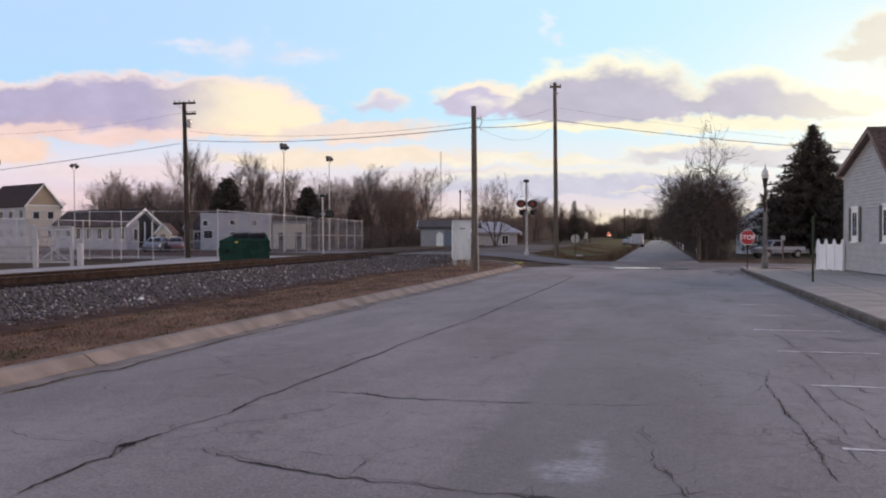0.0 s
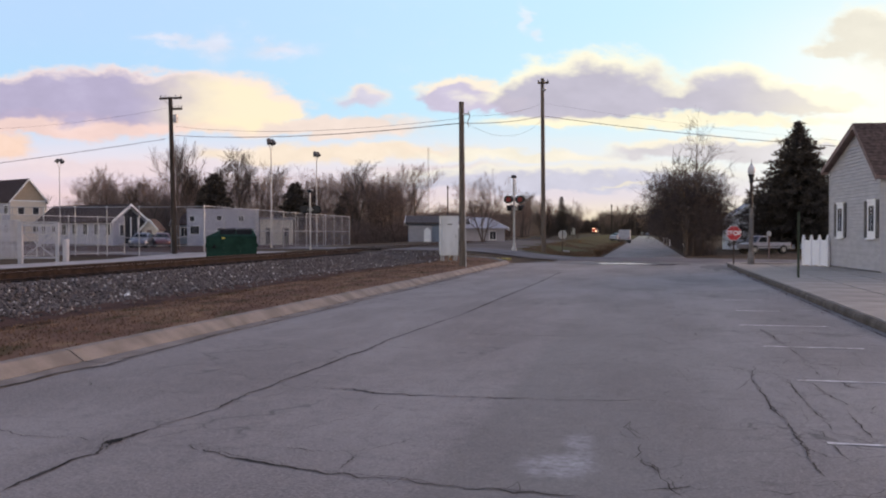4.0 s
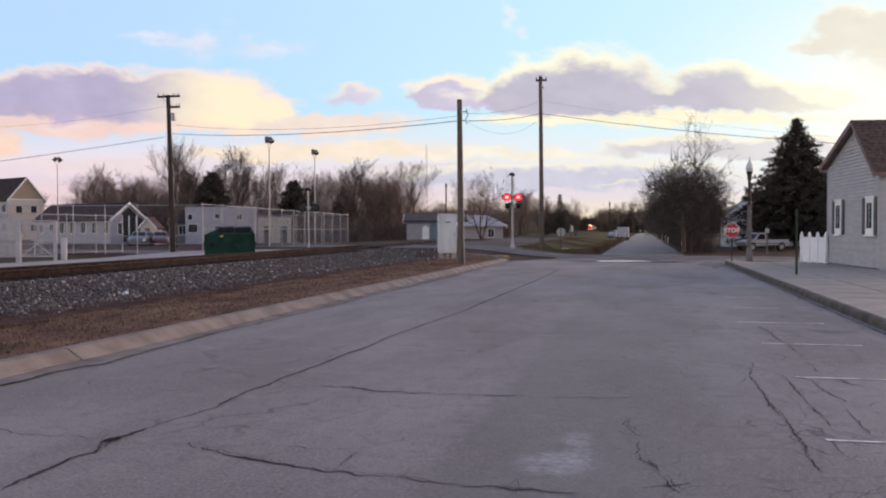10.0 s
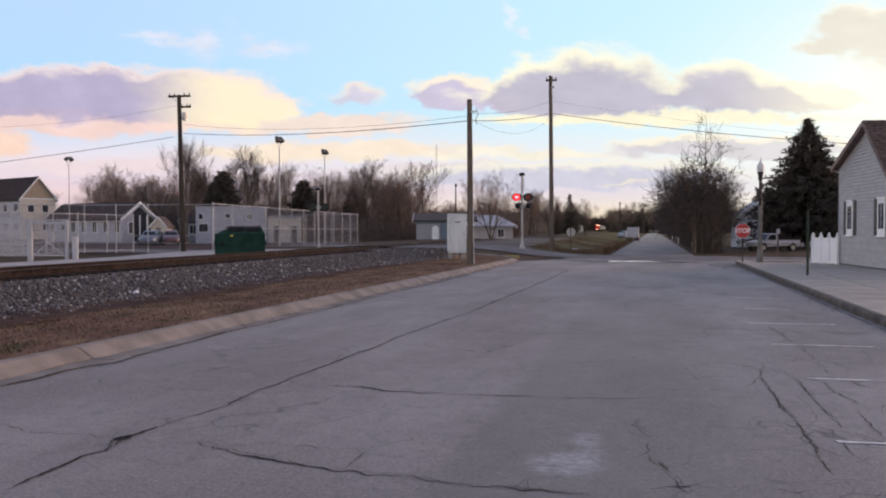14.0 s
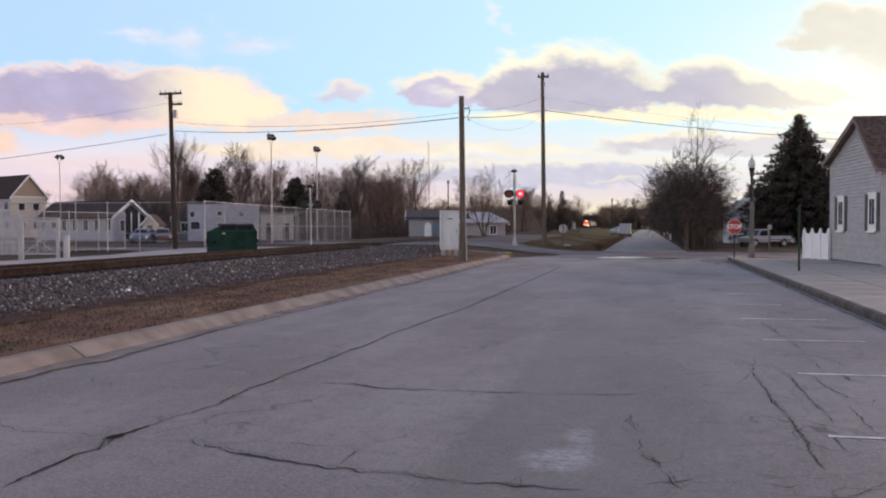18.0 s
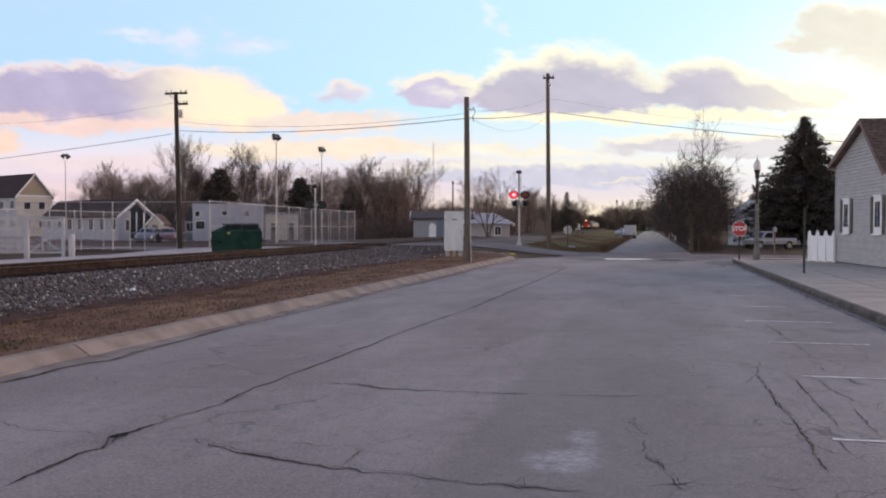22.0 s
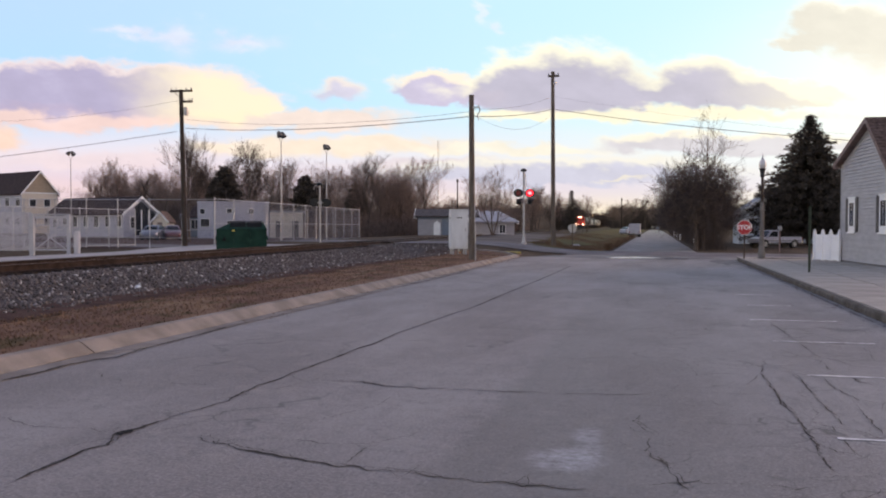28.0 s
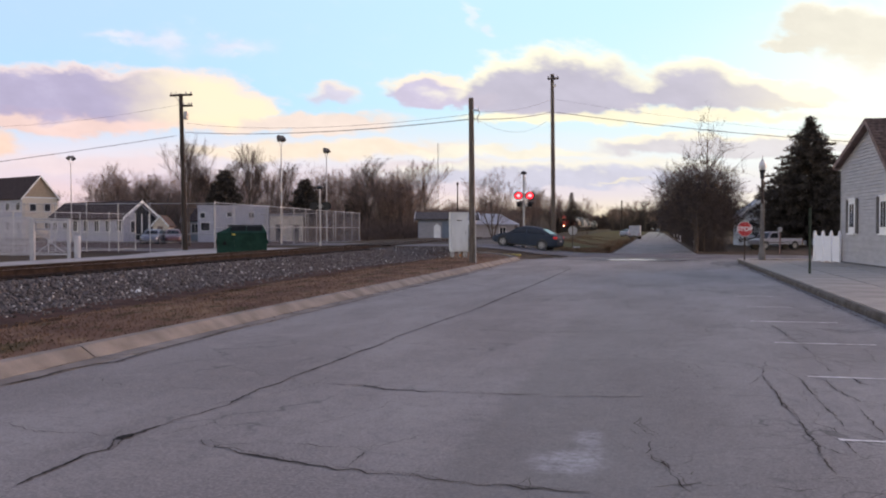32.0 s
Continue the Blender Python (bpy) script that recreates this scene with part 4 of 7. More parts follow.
    c = cloud(c, (226, 230, 246), [(-0.228, 0.208, 0.018, 0.014), (-0.156, 0.201, 0.028, 0.008), (-0.28, 0.211, 0.03, 0.005)], 2.3, dense=0.75)
    c = cloud(c, (228, 240, 252), [(0.113, 0.236, 0.006, 0.014), (0.132, 0.217, 0.010, 0.007)], 2.0, dense=0.7)
    # the large heaped cloud
    c = cloud(c, (192, 187, 205), [(0.25, 0.146, 0.17, 0.012), (0.200, 0.169, 0.056, 0.031), (0.345, 0.164, 0.050, 0.025), (0.125, 0.160, 0.042, 0.022), (0.42, 0.146, 0.06, 0.010)],
              0.95, (255, 250, 224), 0.014, 0.96, (0.33, 0.50, (244, 234, 208)))
    # the near corner cloud beside the sun
    high = cloud(c, (226, 221, 208), [(0.485, 0.226, 0.040, 0.022), (0.545, 0.205, 0.045, 0.032), (0.455, 0.203, 0.020, 0.006)], 1.3, (252, 247, 228), 0.005)
    c = nd.mix(0.30, nd.mix(nd.math("MULTIPLY", halo, 0.62), high, srgb(255, 254, 242)), high)
    em = nd.make("Emission")
    nd.put(em.inputs[0], c)
    em.inputs[1].default_value = 1.0
    # the layer thins out at its rims
    tb = nd.make("BsdfTransparent")
    thin = nd.math("MULTIPLY", nd.smooth(nd.math("ABSOLUTE", u), 0.56, 0.66, 1.0, 0.0), nd.smooth(v, 0.272, 0.29, 1.0, 0.0))
    mix = nd.make("MixShader")
    nd.put(mix.inputs[0], thin), nd.put(mix.inputs[1], tb.outputs[0]), nd.put(mix.inputs[2], em.outputs[0])
    out = nd.make("OutputMaterial")
    nd.put(out.inputs[0], mix.outputs[0])
    return m


cloud_mb = MB()
cy_ = [205.0, 420.0, 1000.0, 2200.0, 4700.0]
cloud_mb.add([(sx * (0.68 * y + 60), y, 0.0) for y in cy_ for sx in (-1, 1)], [(2 * i, 2 * i + 1, 2 * i + 3, 2 * i + 2) for i in range(4)])
clouds = part("backdrop_clouds", cloud_mb, cloud_material(), m=pose(0, 0, CLOUD_H + 1.5, 0, 0, YAW0))
tagged(clouds, "drifting evening clouds, violet below and gold at the rims", "clouds", kind="structure")


# ---- the grey house by the street ----
def wall_frame(a, b):
    """A pose whose x runs along the wall's foot from a to b, and whose -y looks out."""
    a, b = Vector(a), Vector(b)
    return Matrix.Translation(a) @ pose(0, 0, 0, 0, 0, math.degrees(math.atan2(b.y - a.y, b.x - a.x)))


def grey_house():
    a, b = (7.25, 39.0, 0.12), (7.77, 33.07, 0.12)
    L = math.dist(a, b)
    root = thing("house", wall_frame(a, b), "single-storey house with grey clapboard siding and a brown shingle gable roof", "house")
    e0, e1, ap, apx = 3.84, 3.30, 5.16, 3.72
    D = 11.0
    gable = [(0, 0), (L, 0), (L, e1), (apx, ap), (0, e0)]
    wall = part("wall", MB().prism(gable, 1, 0.03, D), SIDING, root, bevel=0)
    # clapboards on the gable side
    hgt, k = 0.125, 0
    z = 0.06
    while z < ap - 0.08:
        z1 = min(z + hgt, ap - 0.02)
        zt = z1 - 0.01

        def span(zz):
            lo = 0.0 if zz <= e0 else apx * (zz - e0) / (ap - e0)
            hi = L if zz <= e1 else L - (L - apx) * (zz - e1) / (ap - e1)
            return lo, hi
        (l0, h0), (l1, h1) = span(z), span(zt)
        mb = MB()
        vs = [(l0, 0.028, z), (h0, 0.028, z), (h1, 0.028, zt), (l1, 0.028, zt), (l0, -0.018, z), (h0, -0.018, z), (h1, 0.012, zt), (l1, 0.012, zt)]
        mb.add(vs, [(0, 1, 2, 3), (4, 7, 6, 5), (0, 4, 5, 1), (3, 2, 6, 7), (0, 3, 7, 4), (1, 5, 6, 2)])
        part("clapboard", mb, SIDING, wall)
        z += hgt
        k += 1
    # footing in the dark shutter colour, drawing a dark line along the wall's foot
    part("foundation", MB().box(-0.01, -0.012, -0.1, L + 0.01, 0.025, 0.06), SHUTTER, root, "dark footing below the siding")
    for x in (-0.01, L - 0.07):
        part("corner_board", MB().box(x, -0.026, 0.05, x + 0.09, 0.03, e0 if x < 1 else e1), SIDING, root)
    # roof: two slopes, with shingle courses
    oh = 0.24
    for s, (ex, ez) in enumerate(((-0.28, e0 - 0.06), (L + 0.26, e1 - 0.12))):
        sl = part("roof_slope", MB().add([(ex, -oh, ez), (apx, -oh, ap + 0.03), (apx, D + 0.3, ap + 0.03), (ex, D + 0.3, ez),
                                          (ex, -oh, ez + 0.12), (apx, -oh, ap + 0.17), (apx, D + 0.3, ap + 0.17), (ex, D + 0.3, ez + 0.12)],
                                         [(0, 1, 2, 3), (4, 7, 6, 5), (0, 4, 5, 1), (1, 5, 6, 2), (2, 6, 7, 3), (3, 7, 4, 0)]), TRIMBROWN, root)
        n = 17
        for i in range(n):
            t0, t1 = i / n, (i + 1) / n + 0.01
            p0 = (ex + (apx - ex) * t0, ez + 0.125 + (ap + 0.05 - ez) * t0)
            p1 = (ex + (apx - ex) * min(1, t1), ez + 0.125 + (ap + 0.05 - ez) * min(1, t1))
            mb = MB().add([(p0[0], -oh - 0.02, p0[1] + 0.016), (p1[0], -oh - 0.02, p1[1]), (p1[0], D + 0.32, p1[1]), (p0[0], D + 0.32, p0[1] + 0.016),
                           (p0[0], -oh - 0.02, p0[1]), (p0[0], D + 0.32, p0[1])], [(0, 1, 2, 3), (0, 3, 5, 4)])
            part("shingle_course", mb, SHINGLE, sl)
        part("rake_board", MB().add([(ex, -oh - 0.03, ez - 0.06), (apx, -oh - 0.03, ap - 0.03), (apx, -oh - 0.03, ap + 0.16), (ex, -oh - 0.03, ez + 0.12),
                                     (ex, -oh, ez - 0.06), (apx, -oh, ap - 0.03), (apx, -oh, ap + 0.16), (ex, -oh, ez + 0.12)],
                                    [(0, 1, 2, 3), (4, 7, 6, 5), (0, 4, 5, 1), (3, 2, 6, 7), (0, 3, 7, 4), (1, 5, 6, 2)]), TRIMBROWN, root)
    part("soffit_return", MB().box(-0.29, -0.23, e0 - 0.13, -0.02, 0.02, e0 - 0.03), TRIMBROWN, root)
    # red vent cap on the far slope
    part("roof_vent", MB().lathe([(0.06, 0), (0.06, 0.32), (0.13, 0.33), (0.13, 0.40), (0.02, 0.44)], 10, (1.55, 1.6, e0 + 0.60)), TRIMBROWN, root)
    for wx in (1.5, 5.1):
        wroot = part("window", MB().box(wx - 0.42, -0.045, 1.18, wx + 0.42, 0.0, 2.5), WHITE, root, "white-framed sash window", bevel=0.01)
        part("pane", MB().box(wx - 0.27, -0.052, 1.42, wx - 0.02, -0.047, 2.3), PANE, wroot)
        part("pane", MB().box(wx + 0.02, -0.052, 1.42, wx + 0.27, -0.047, 2.3), PANE, wroot)
        part("window_frame", MB().box(wx - 0.44, -0.07, 2.46, wx + 0.44, -0.02, 2.54), WHITE, wroot, bevel=0.008)
        part("sill", MB().box(wx - 0.46, -0.10, 1.13, wx + 0.46, -0.02, 1.19), WHITE, wroot, bevel=0.008)
        for sx in (-0.60, 0.60):
            sh = part("shutter", MB().box(wx + sx - 0.14, -0.05, 1.18, wx + sx + 0.14, -0.02, 2.5), SHUTTER, root, "dark louvred shutter", bevel=0.006)
            for i in range(16):
                part("slat", MB().box(wx + sx - 0.105, -0.062, 1.26 + 0.074 * i, wx + sx + 0.105, -0.05, 1.30 + 0.074 * i), SHUTTER, sh)
    return root


grey_house()


def vinyl_fence():
    a, b = Vector((6.45, 40.1, 0.12)), Vector((7.15, 38.75, 0.12))
    L = (b - a).length
    root = thing("privacy_fence", wall_frame(a, b), "short white vinyl privacy fence with knobbed posts by the house", "fence")
    for k in range(4):
        x = L * k / 3
        p = part("post", MB().box(x - 0.055, -0.055, 0, x + 0.055, 0.055, 1.14), VINYL, root, bevel=0.01)
        part("post_cap", MB().lathe([(0.075, 1.14), (0.075, 1.17), (0.045, 1.20), (0.05, 1.25), (0.02, 1.28)], 10, (x, 0, 0)), VINYL, p)
    for k in range(3):
        x0, x1 = L * k / 3 + 0.057, L * (k + 1) / 3 - 0.057
        n = 6
        mb = MB()
        top = [(x0 + (x1 - x0) * i / 10, 1.10 - 0.045 * math.sin(math.pi * i / 10)) for i in range(11)]
        part("panel", mb.prism([(x0, 0.04), (x1, 0.04)] + top[::-1], 1, -0.018, 0.018), VINYL, root)
        for i in range(1, 3):
            xx = x0 + (x1 - x0) * i / 3
            part("panel_rib", MB().box(xx - 0.006, -0.024, 0.06, xx + 0.006, -0.0185, 1.03), VINYL, root)
    return root


vinyl_fence()


def cylinder_pole(name, at, hgt, r0, r1, material, label, lean=(0, 0), category="pole"):
    root = thing(name, pose(*at), label, category)
    n = 8
    part("shaft", MB().tube([(lean[0] * i / n, lean[1] * i / n, -0.2 + (hgt + 0.2) * i / n) for i in range(n + 1)],
                            [r0 + (r1 - r0) * i / n for i in range(n + 1)], 12), material, root, smooth=True)
    return root


def insulator(parent, x, y, z):
    part("insulator", MB().lathe([(0.02, 0), (0.045, 0.03), (0.03, 0.06), (0.05, 0.09), (0.02, 0.14)], 8, (x, y, z)), SILVER, parent)


# bare service pole by the crossing
pole_m = cylinder_pole("utility_pole", (-7.37, 36.69, 0.03), 6.85, 0.14, 0.105, POLEWOOD, "bare brown timber utility pole beside the kerb", (-0.06, 0))
part("cable_bracket", MB().box(0.02, -0.18, 6.3, 0.32, -0.13, 6.35).tube([(0.25, -0.15, 6.45), (0.33, -0.15, 6.2), (0.22, -0.15, 6.0), (0.28, -0.15, 5.8)], 0.02, 6), GALV, pole_m)
part("conduit", MB().tube([(0.15, -0.05, 0), (0.10, -0.05, 2.4)], 0.025, 6), GALV, pole_m)
# tall pole beyond the cross street
pole_r = cylinder_pole("utility_pole", (-6.45, 58.9, lift(-6.45, 58.9)), 11.3, 0.16, 0.11, POLEWOOD, "tall grey timber utility pole beyond the cross street", (-0.12, 0))
arm = part("crossarm", MB().box(-0.42, -0.06, 10.95, 0.30, 0.06, 11.08), POLEWOOD, pole_r, bevel=0.01)
for x in (-0.38, 0.0, 0.24):
    insulator(arm, x, 0, 11.08)
part("transformer_bracket", MB().box(-0.16, -0.10, 10.5, 0.12, 0.10, 10.62), GALV, pole_r)
# crossarm pole behind the track
pl = Vector((-28.58, 51.27, 0.10))
pole_l = cylinder_pole("utility_pole", pl, 9.8, 0.17, 0.12, POLEDARK, "dark timber utility pole with two crossarms", (-0.24, 0))
for z, w in ((9.72, 0.75), (9.05, 0.42)):
    a = part("crossarm", MB().box(-0.22 - w + (0.35 if z < 9.5 else 0), -0.06, z - 0.06, -0.22 + w + (0.35 if z < 9.5 else 0), 0.06, z + 0.06), POLEDARK, pole_l, bevel=0.01)
    for q in (-0.9, -0.45, 0.45, 0.9):
        insulator(a, -0.22 + q * w + (0.35 if z < 9.5 else 0), 0, z + 0.06)
part("fuse_box", MB().box(0.0, -0.12, 8.2, 0.22, 0.12, 8.7), SILVER, pole_l, bevel=0.02)
part("brace", MB().tube([(-0.7, 0.07, 9.66), (-0.2, 0.07, 9.15)], 0.02, 5), GALV, pole_l)


def cable(name, a, b, sag, r, label):
    a, b = Vector(a), Vector(b)
    n = 24
    pts = [a.lerp(b, i / n) - Vector((0, 0, sag * 4 * (i / n) * (1 - i / n))) for i in range(n + 1)]
    ob = part(name, MB().tube(pts, r, 5), WIREM)
    return tagged(ob, label, "cable", "overhead cables")


top_m, top_r, top_l = Vector((-7.41, 36.6, 6.75)), Vector((-6.57, 58.9, 11.5)), Vector((-28.85, 51.2, 9.9))
cable("power_cable", (-28.5, 51.2, 7.5), top_m + Vector((0, 0, -0.75)), 0.30, 0.016, "thick black overhead cable between the timber poles")
cable("power_cable", top_m + Vector((0, 0, -0.75)), top_r + Vector((0, 0, -2.43)), 0.15, 0.016, "thick black overhead cable rising to the tall pole")
cable("power_cable", top_m + Vector((0.1, 0, -0.45)), top_r + Vector((0, 0, -1.6)), 0.25, 0.007, "thin black overhead line rising to the tall pole")
cable("power_cable", top_m + Vector((0.1, 0, -0.7)), top_r + Vector((0, 0, -2.7)), 0.8, 0.006, "thin slack overhead line between two poles")
cable("power_cable", top_r + Vector((0, 0, -2.43)), (18.0, 52.0, 5.5), 0.35, 0.016, "thick black overhead cable running to the houses")
cable("power_cable", top_r + Vector((0, 0, -1.6)), (22.0, 60.0, 6.3), 0.5, 0.004, "thin black overhead line running to the houses")
cable("power_cable", (-29.1, 51.2, 7.3), (-43.5, 42.0, 4.3), 0.1, 0.016, "thick black overhead cable running off along the railway")
cable("power_cable", (-28.4, 51.2, 9.3), (-52, 55.0, 9.0), 0.6, 0.006, "thin black overhead line along the railway")
cable("power_cable", (-28.4, 51.2, 8.05), top_m + Vector((0, 0, -0.55)), 0.42, 0.007, "thin black overhead line between two poles")

# ---- crossing signals ----
LIT = glow("lit_red_lens", (1.0, 0.02, 0.03), 1.7)
HOT = glow("lit_lamp_core", (1.0, 0.12, 0.13), 3.2)


def put_disc(mb, cx_, cz, r, y0, y1, n=24, sx=1.0):
    pts = [(cx_ + sx * r * math.cos(2 * math.pi * k / n), cz + r * math.sin(2 * math.pi * k / n)) for k in range(n)]
    return mb.prism(pts, 1, y0, y1)


FLASHERS = []


def signal_head(root, x, z, live, turn=0.0):
    """One round flasher: backing disc, housing, hood, lens and, where it works, the lamp behind it."""
    m = pose(x, 0, z, 0, 0, turn)
    back = part("background_disc", put_disc(MB(), 0, 0, 0.25, -0.12, -0.105, 28, 1.18), BLACK, root, "black background disc of a flasher", m=m)
    part("housing", put_disc(MB(), 0, 0, 0.165, -0.10, 0.12, 20), BLACK, back)
    part("lens", put_disc(MB(), 0, 0, 0.155, -0.14, -0.121, 24), REDLENS, back, "dark red glass lens")
    n, mb = 14, MB()
    vs = []
    for k in range(n + 1):
        a = math.radians(-20 + 220 * k / n)
        for r in (0.172, 0.182):
            vs += [(r * math.cos(a), -0.12, r * math.sin(a)), (r * math.cos(a), -0.12 - 0.20 * max(0.25, math.sin(a)), r * math.sin(a))]
    fs = []
    for k in range(n):
        i, j = 4 * k, 4 * (k + 1)
        fs += [(i, i + 1, j + 1, j), (i + 2, j + 2, j + 3, i + 3), (i + 1, i + 3, j + 3, j + 1)]
    part("hood", mb.add(vs, fs), BLACK, back)
    if live is not None:
        lamp = part("lamp", put_disc(MB(), 0, 0, 0.19, -0.004, 0.004, 24, 1.12), LIT, root, "glowing red lamp", m=pose(x, 0.06, z))
        part("lamp_core", put_disc(MB(), 0, 0, 0.085, -0.009, -0.005, 18, 1.3), HOT, lamp)
        FLASHERS.append((lamp, x, z, live))
    return back


def crossing_signal(at, turn, hgt, live):
    root = thing("crossing_signal", pose(*at, rz=turn),
                 "silver railway crossing mast with red flashers and a bell" if live else "silver railway crossing mast seen from behind", "crossing signal", "crossing signals")
    k = 1.0 if live else 0.55
    part("base", MB().lathe([(0.17 * k, -0.1), (0.17 * k, 0.05), (0.11 * k, 0.09), (0.09 * k, 0.35), (0.07 * k, 0.42)], 14), SILVER, root)
    part("mast", MB().tube([(0, 0, 0.3), (-0.03, 0, hgt)], 0.062 if live else 0.045, 12), SILVER, root, smooth=True)
    part("bell", MB().lathe([(0.02, -0.08), (0.17, -0.06), (0.20, 0.0), (0.16, 0.09), (0.06, 0.13), (0.01, 0.14)], 16, (-0.03, 0, hgt + 0.02)), BLACK, root, smooth=True)
    z = 3.08 if live else 2.45
    part("junction_box", MB().box(-0.09, -0.09, z - 0.12, 0.09, 0.09, z + 0.12), SILVER, root, bevel=0.015)
    part("bracket", MB().box(-0.36, -0.03, z - 0.025, 0.36, 0.03, z + 0.025), SILVER, root)
    for sx in (-1, 1):
        signal_head(root, 0.35 * sx, z, (0 if sx < 0 else 1) if live else None, 0 if live else 180)
    if live:
        part("bracket", MB().box(-0.34, -0.03, z - 0.62, 0.34, 0.03, z - 0.57), SILVER, root)
        for sx in (-1, 1):
            signal_head(root, 0.33 * sx, z - 0.52, None, 100)
        part("ladder_rod", MB().tube([(0.0, 0.05, hgt - 0.1), (0.14, 0.05, hgt - 0.7), (0.05, 0.05, hgt - 0.95)], 0.015, 5), GALV, root)
    # crossed boards carried edge-on to the street
    for s in ((-1, 1) if live else ()):
        part("crossbuck_board", MB().box(-0.012, -0.60, -0.11, 0.012, 0.60, 0.11), WHITE, root, "white crossbuck board", m=pose(0.09 + 0.012 * s, 0, hgt - 0.62, 45 * s))
    return root


signal_a = crossing_signal((-7.93, 55.67, 0.45), 8.1, 4.45, True)
signal_b = crossing_signal((-19.47, 50.87, 0.40), 20.0, 3.5, False)

# ---- relay cabinet ----
CABWHITE = mat("cabinet_enamel", (0.62, 0.63, 0.64), 0.45, 0.0, var=0.10, scale=2.5, stretch=(1, 1, 0.4))
cab = thing("relay_cabinet", pose(-9.31, 42.91, 0.12, rz=24), "white steel railway relay cabinet on short legs", "cabinet")
part("body", MB().box(-0.40, -0.32, 0.26, 0.40, 0.32, 2.12), CABWHITE, cab, bevel=0.02)
part("lid", MB().box(-0.43, -0.35, 2.12, 0.43, 0.35, 2.17), CABWHITE, cab, bevel=0.015)
dr = part("door", MB().box(-0.37, -0.342, 0.34, 0.37, -0.321, 2.06), CABWHITE, cab, bevel=0.008)
part("handle", MB().box(0.26, -0.375, 1.1, 0.30, -0.343, 1.28), GALV, dr)
part("nameplate", MB().box(-0.16, -0.35, 1.74, 0.10, -0.343, 1.79), SHUTTER, dr, "small dark plate")
dr2 = part("side_door", MB().box(-0.422, -0.28, 0.34, -0.401, 0.28, 2.06), CABWHITE, cab, bevel=0.008)
part("nameplate", MB().box(-0.43, -0.10, 1.72, -0.423, 0.12, 1.77), SHUTTER, dr2, "small dark plate")
for x in (-0.32, 0.32):
    for y in (-0.26, 0.26):
        part("leg", MB().box(x - 0.035, y - 0.035, -0.12, x + 0.035, y + 0.035, 0.26), GALV, cab)
part("conduit", MB().tube([(0.05, 0.1, -0.1), (0.05, 0.1, 0.26)], 0.05, 8), GALV, cab)
part("seal_tag", MB().box(-0.03, -0.30, 0.05, 0.05, -0.26, 0.13), mat("orange_tag", (0.6, 0.2, 0.03), 0.6), cab)


# ---- stop sign, lamp post and sign post ----
def octagon(r):
    return [(r * math.cos(math.radians(22.5 + 45 * k)), r * math.sin(math.radians(22.5 + 45 * k))) for k in range(8)]


def stop_sign(at, turn, zc, label, rim=WHITE, face=REDPAINT, letters=True):
    root = thing("stop_sign", pose(*at, rz=turn), label, "stop sign", "stop signs")
    part("post", MB().box(-0.03, 0.0, -0.15, 0.03, 0.035, zc + 0.33), STEELPOST, root)
    plate = part("plate", MB().prism([(x, z + zc) for x, z in octagon(0.335)], 1, -0.016, -0.010), rim, root)
    part("face", MB().prism([(x, z + zc) for x, z in octagon(0.315)], 1, -0.019, -0.0165), face, plate)
    if letters:
        cu = bpy.data.curves.new("stop_word", "FONT")
        cu.body, cu.size, cu.extrude, cu.align_x, cu.align_y = "STOP", 0.265, 0.001, "CENTER", "CENTER"
        cu.offset = 0.006
        tmp = bpy.data.objects.new("tmp", cu)
        scene.collection.objects.link(tmp)
        me = bpy.data.meshes.new_from_object(tmp.evaluated_get(bpy.context.evaluated_depsgraph_get()))
        bpy.data.objects.remove(tmp)
        me.materials.append(WHITE)
        part("lettering", me, None, plate, "white word STOP", m=pose(0, -0.021, zc, 90))
    for z in (zc - 0.2, zc + 0.2):
        part("bolt", put_disc(MB(), 0, z, 0.012, -0.024, -0.019, 8), GALV, plate)
    return root


STEELPOST = mat("rusty_steel_post", (0.10, 0.065, 0.05), 0.7, 0.3, var=0.3, scale=8)
GREENPOST = mat("green_steel_post", (0.035, 0.05, 0.03), 0.7, 0.2, var=0.25, scale=8)
stop_sign((3.72, 40.75, 0.12), -2.0, 1.34, "red octagonal stop sign on a thin steel post at the corner")
stop_sign((-5.9, 66.43, lift(-5.9, 66.43)), 176.0, 1.2, "weathered grey back of a stop sign on a thin post", rim=SILVER, face=SILVER, letters=False)
sp = thing("sign_post", pose(4.55, 29.2, 0.12), "bare green steel sign post standing in the pavement", "post")
part("channel", MB().prism([(-0.035, 0), (0.035, 0), (0.03, 0.03), (0.018, 0.03), (0.018, 0.008), (-0.018, 0.008), (-0.018, 0.03), (-0.03, 0.03)], 2, -0.1, 2.0), GREENPOST, sp)

GLOBE = mat("frosted_globe", (0.62, 0.60, 0.58), 0.2, var=0.05, bump=0)
LAMPGREY = mat("weathered_lamp_concrete", (0.165, 0.152, 0.145), 0.85, var=0.2, scale=3)
lp = thing("street_lamp", pose(4.45, 40.95, 0.12), "grey concrete street lamp with an acorn glass globe", "street lamp")
part("base", MB().lathe([(0.15, -0.1), (0.15, 0.30), (0.125, 0.36), (0.12, 0.5), (0.105, 0.56)], 10), LAMPGREY, lp)
part("shaft", MB().tube([(0, 0, 0.5), (0, 0, 2.45)], [0.105, 0.082], 10), LAMPGREY, lp)
part("neck", MB().lathe([(0.085, 2.44), (0.095, 2.48), (0.070, 2.53), (0.058, 3.50)], 12), mat("dark_rusty_iron", (0.055, 0.036, 0.030), 0.7, 0.2, var=0.3, scale=6), lp, "rusty brown upper post")
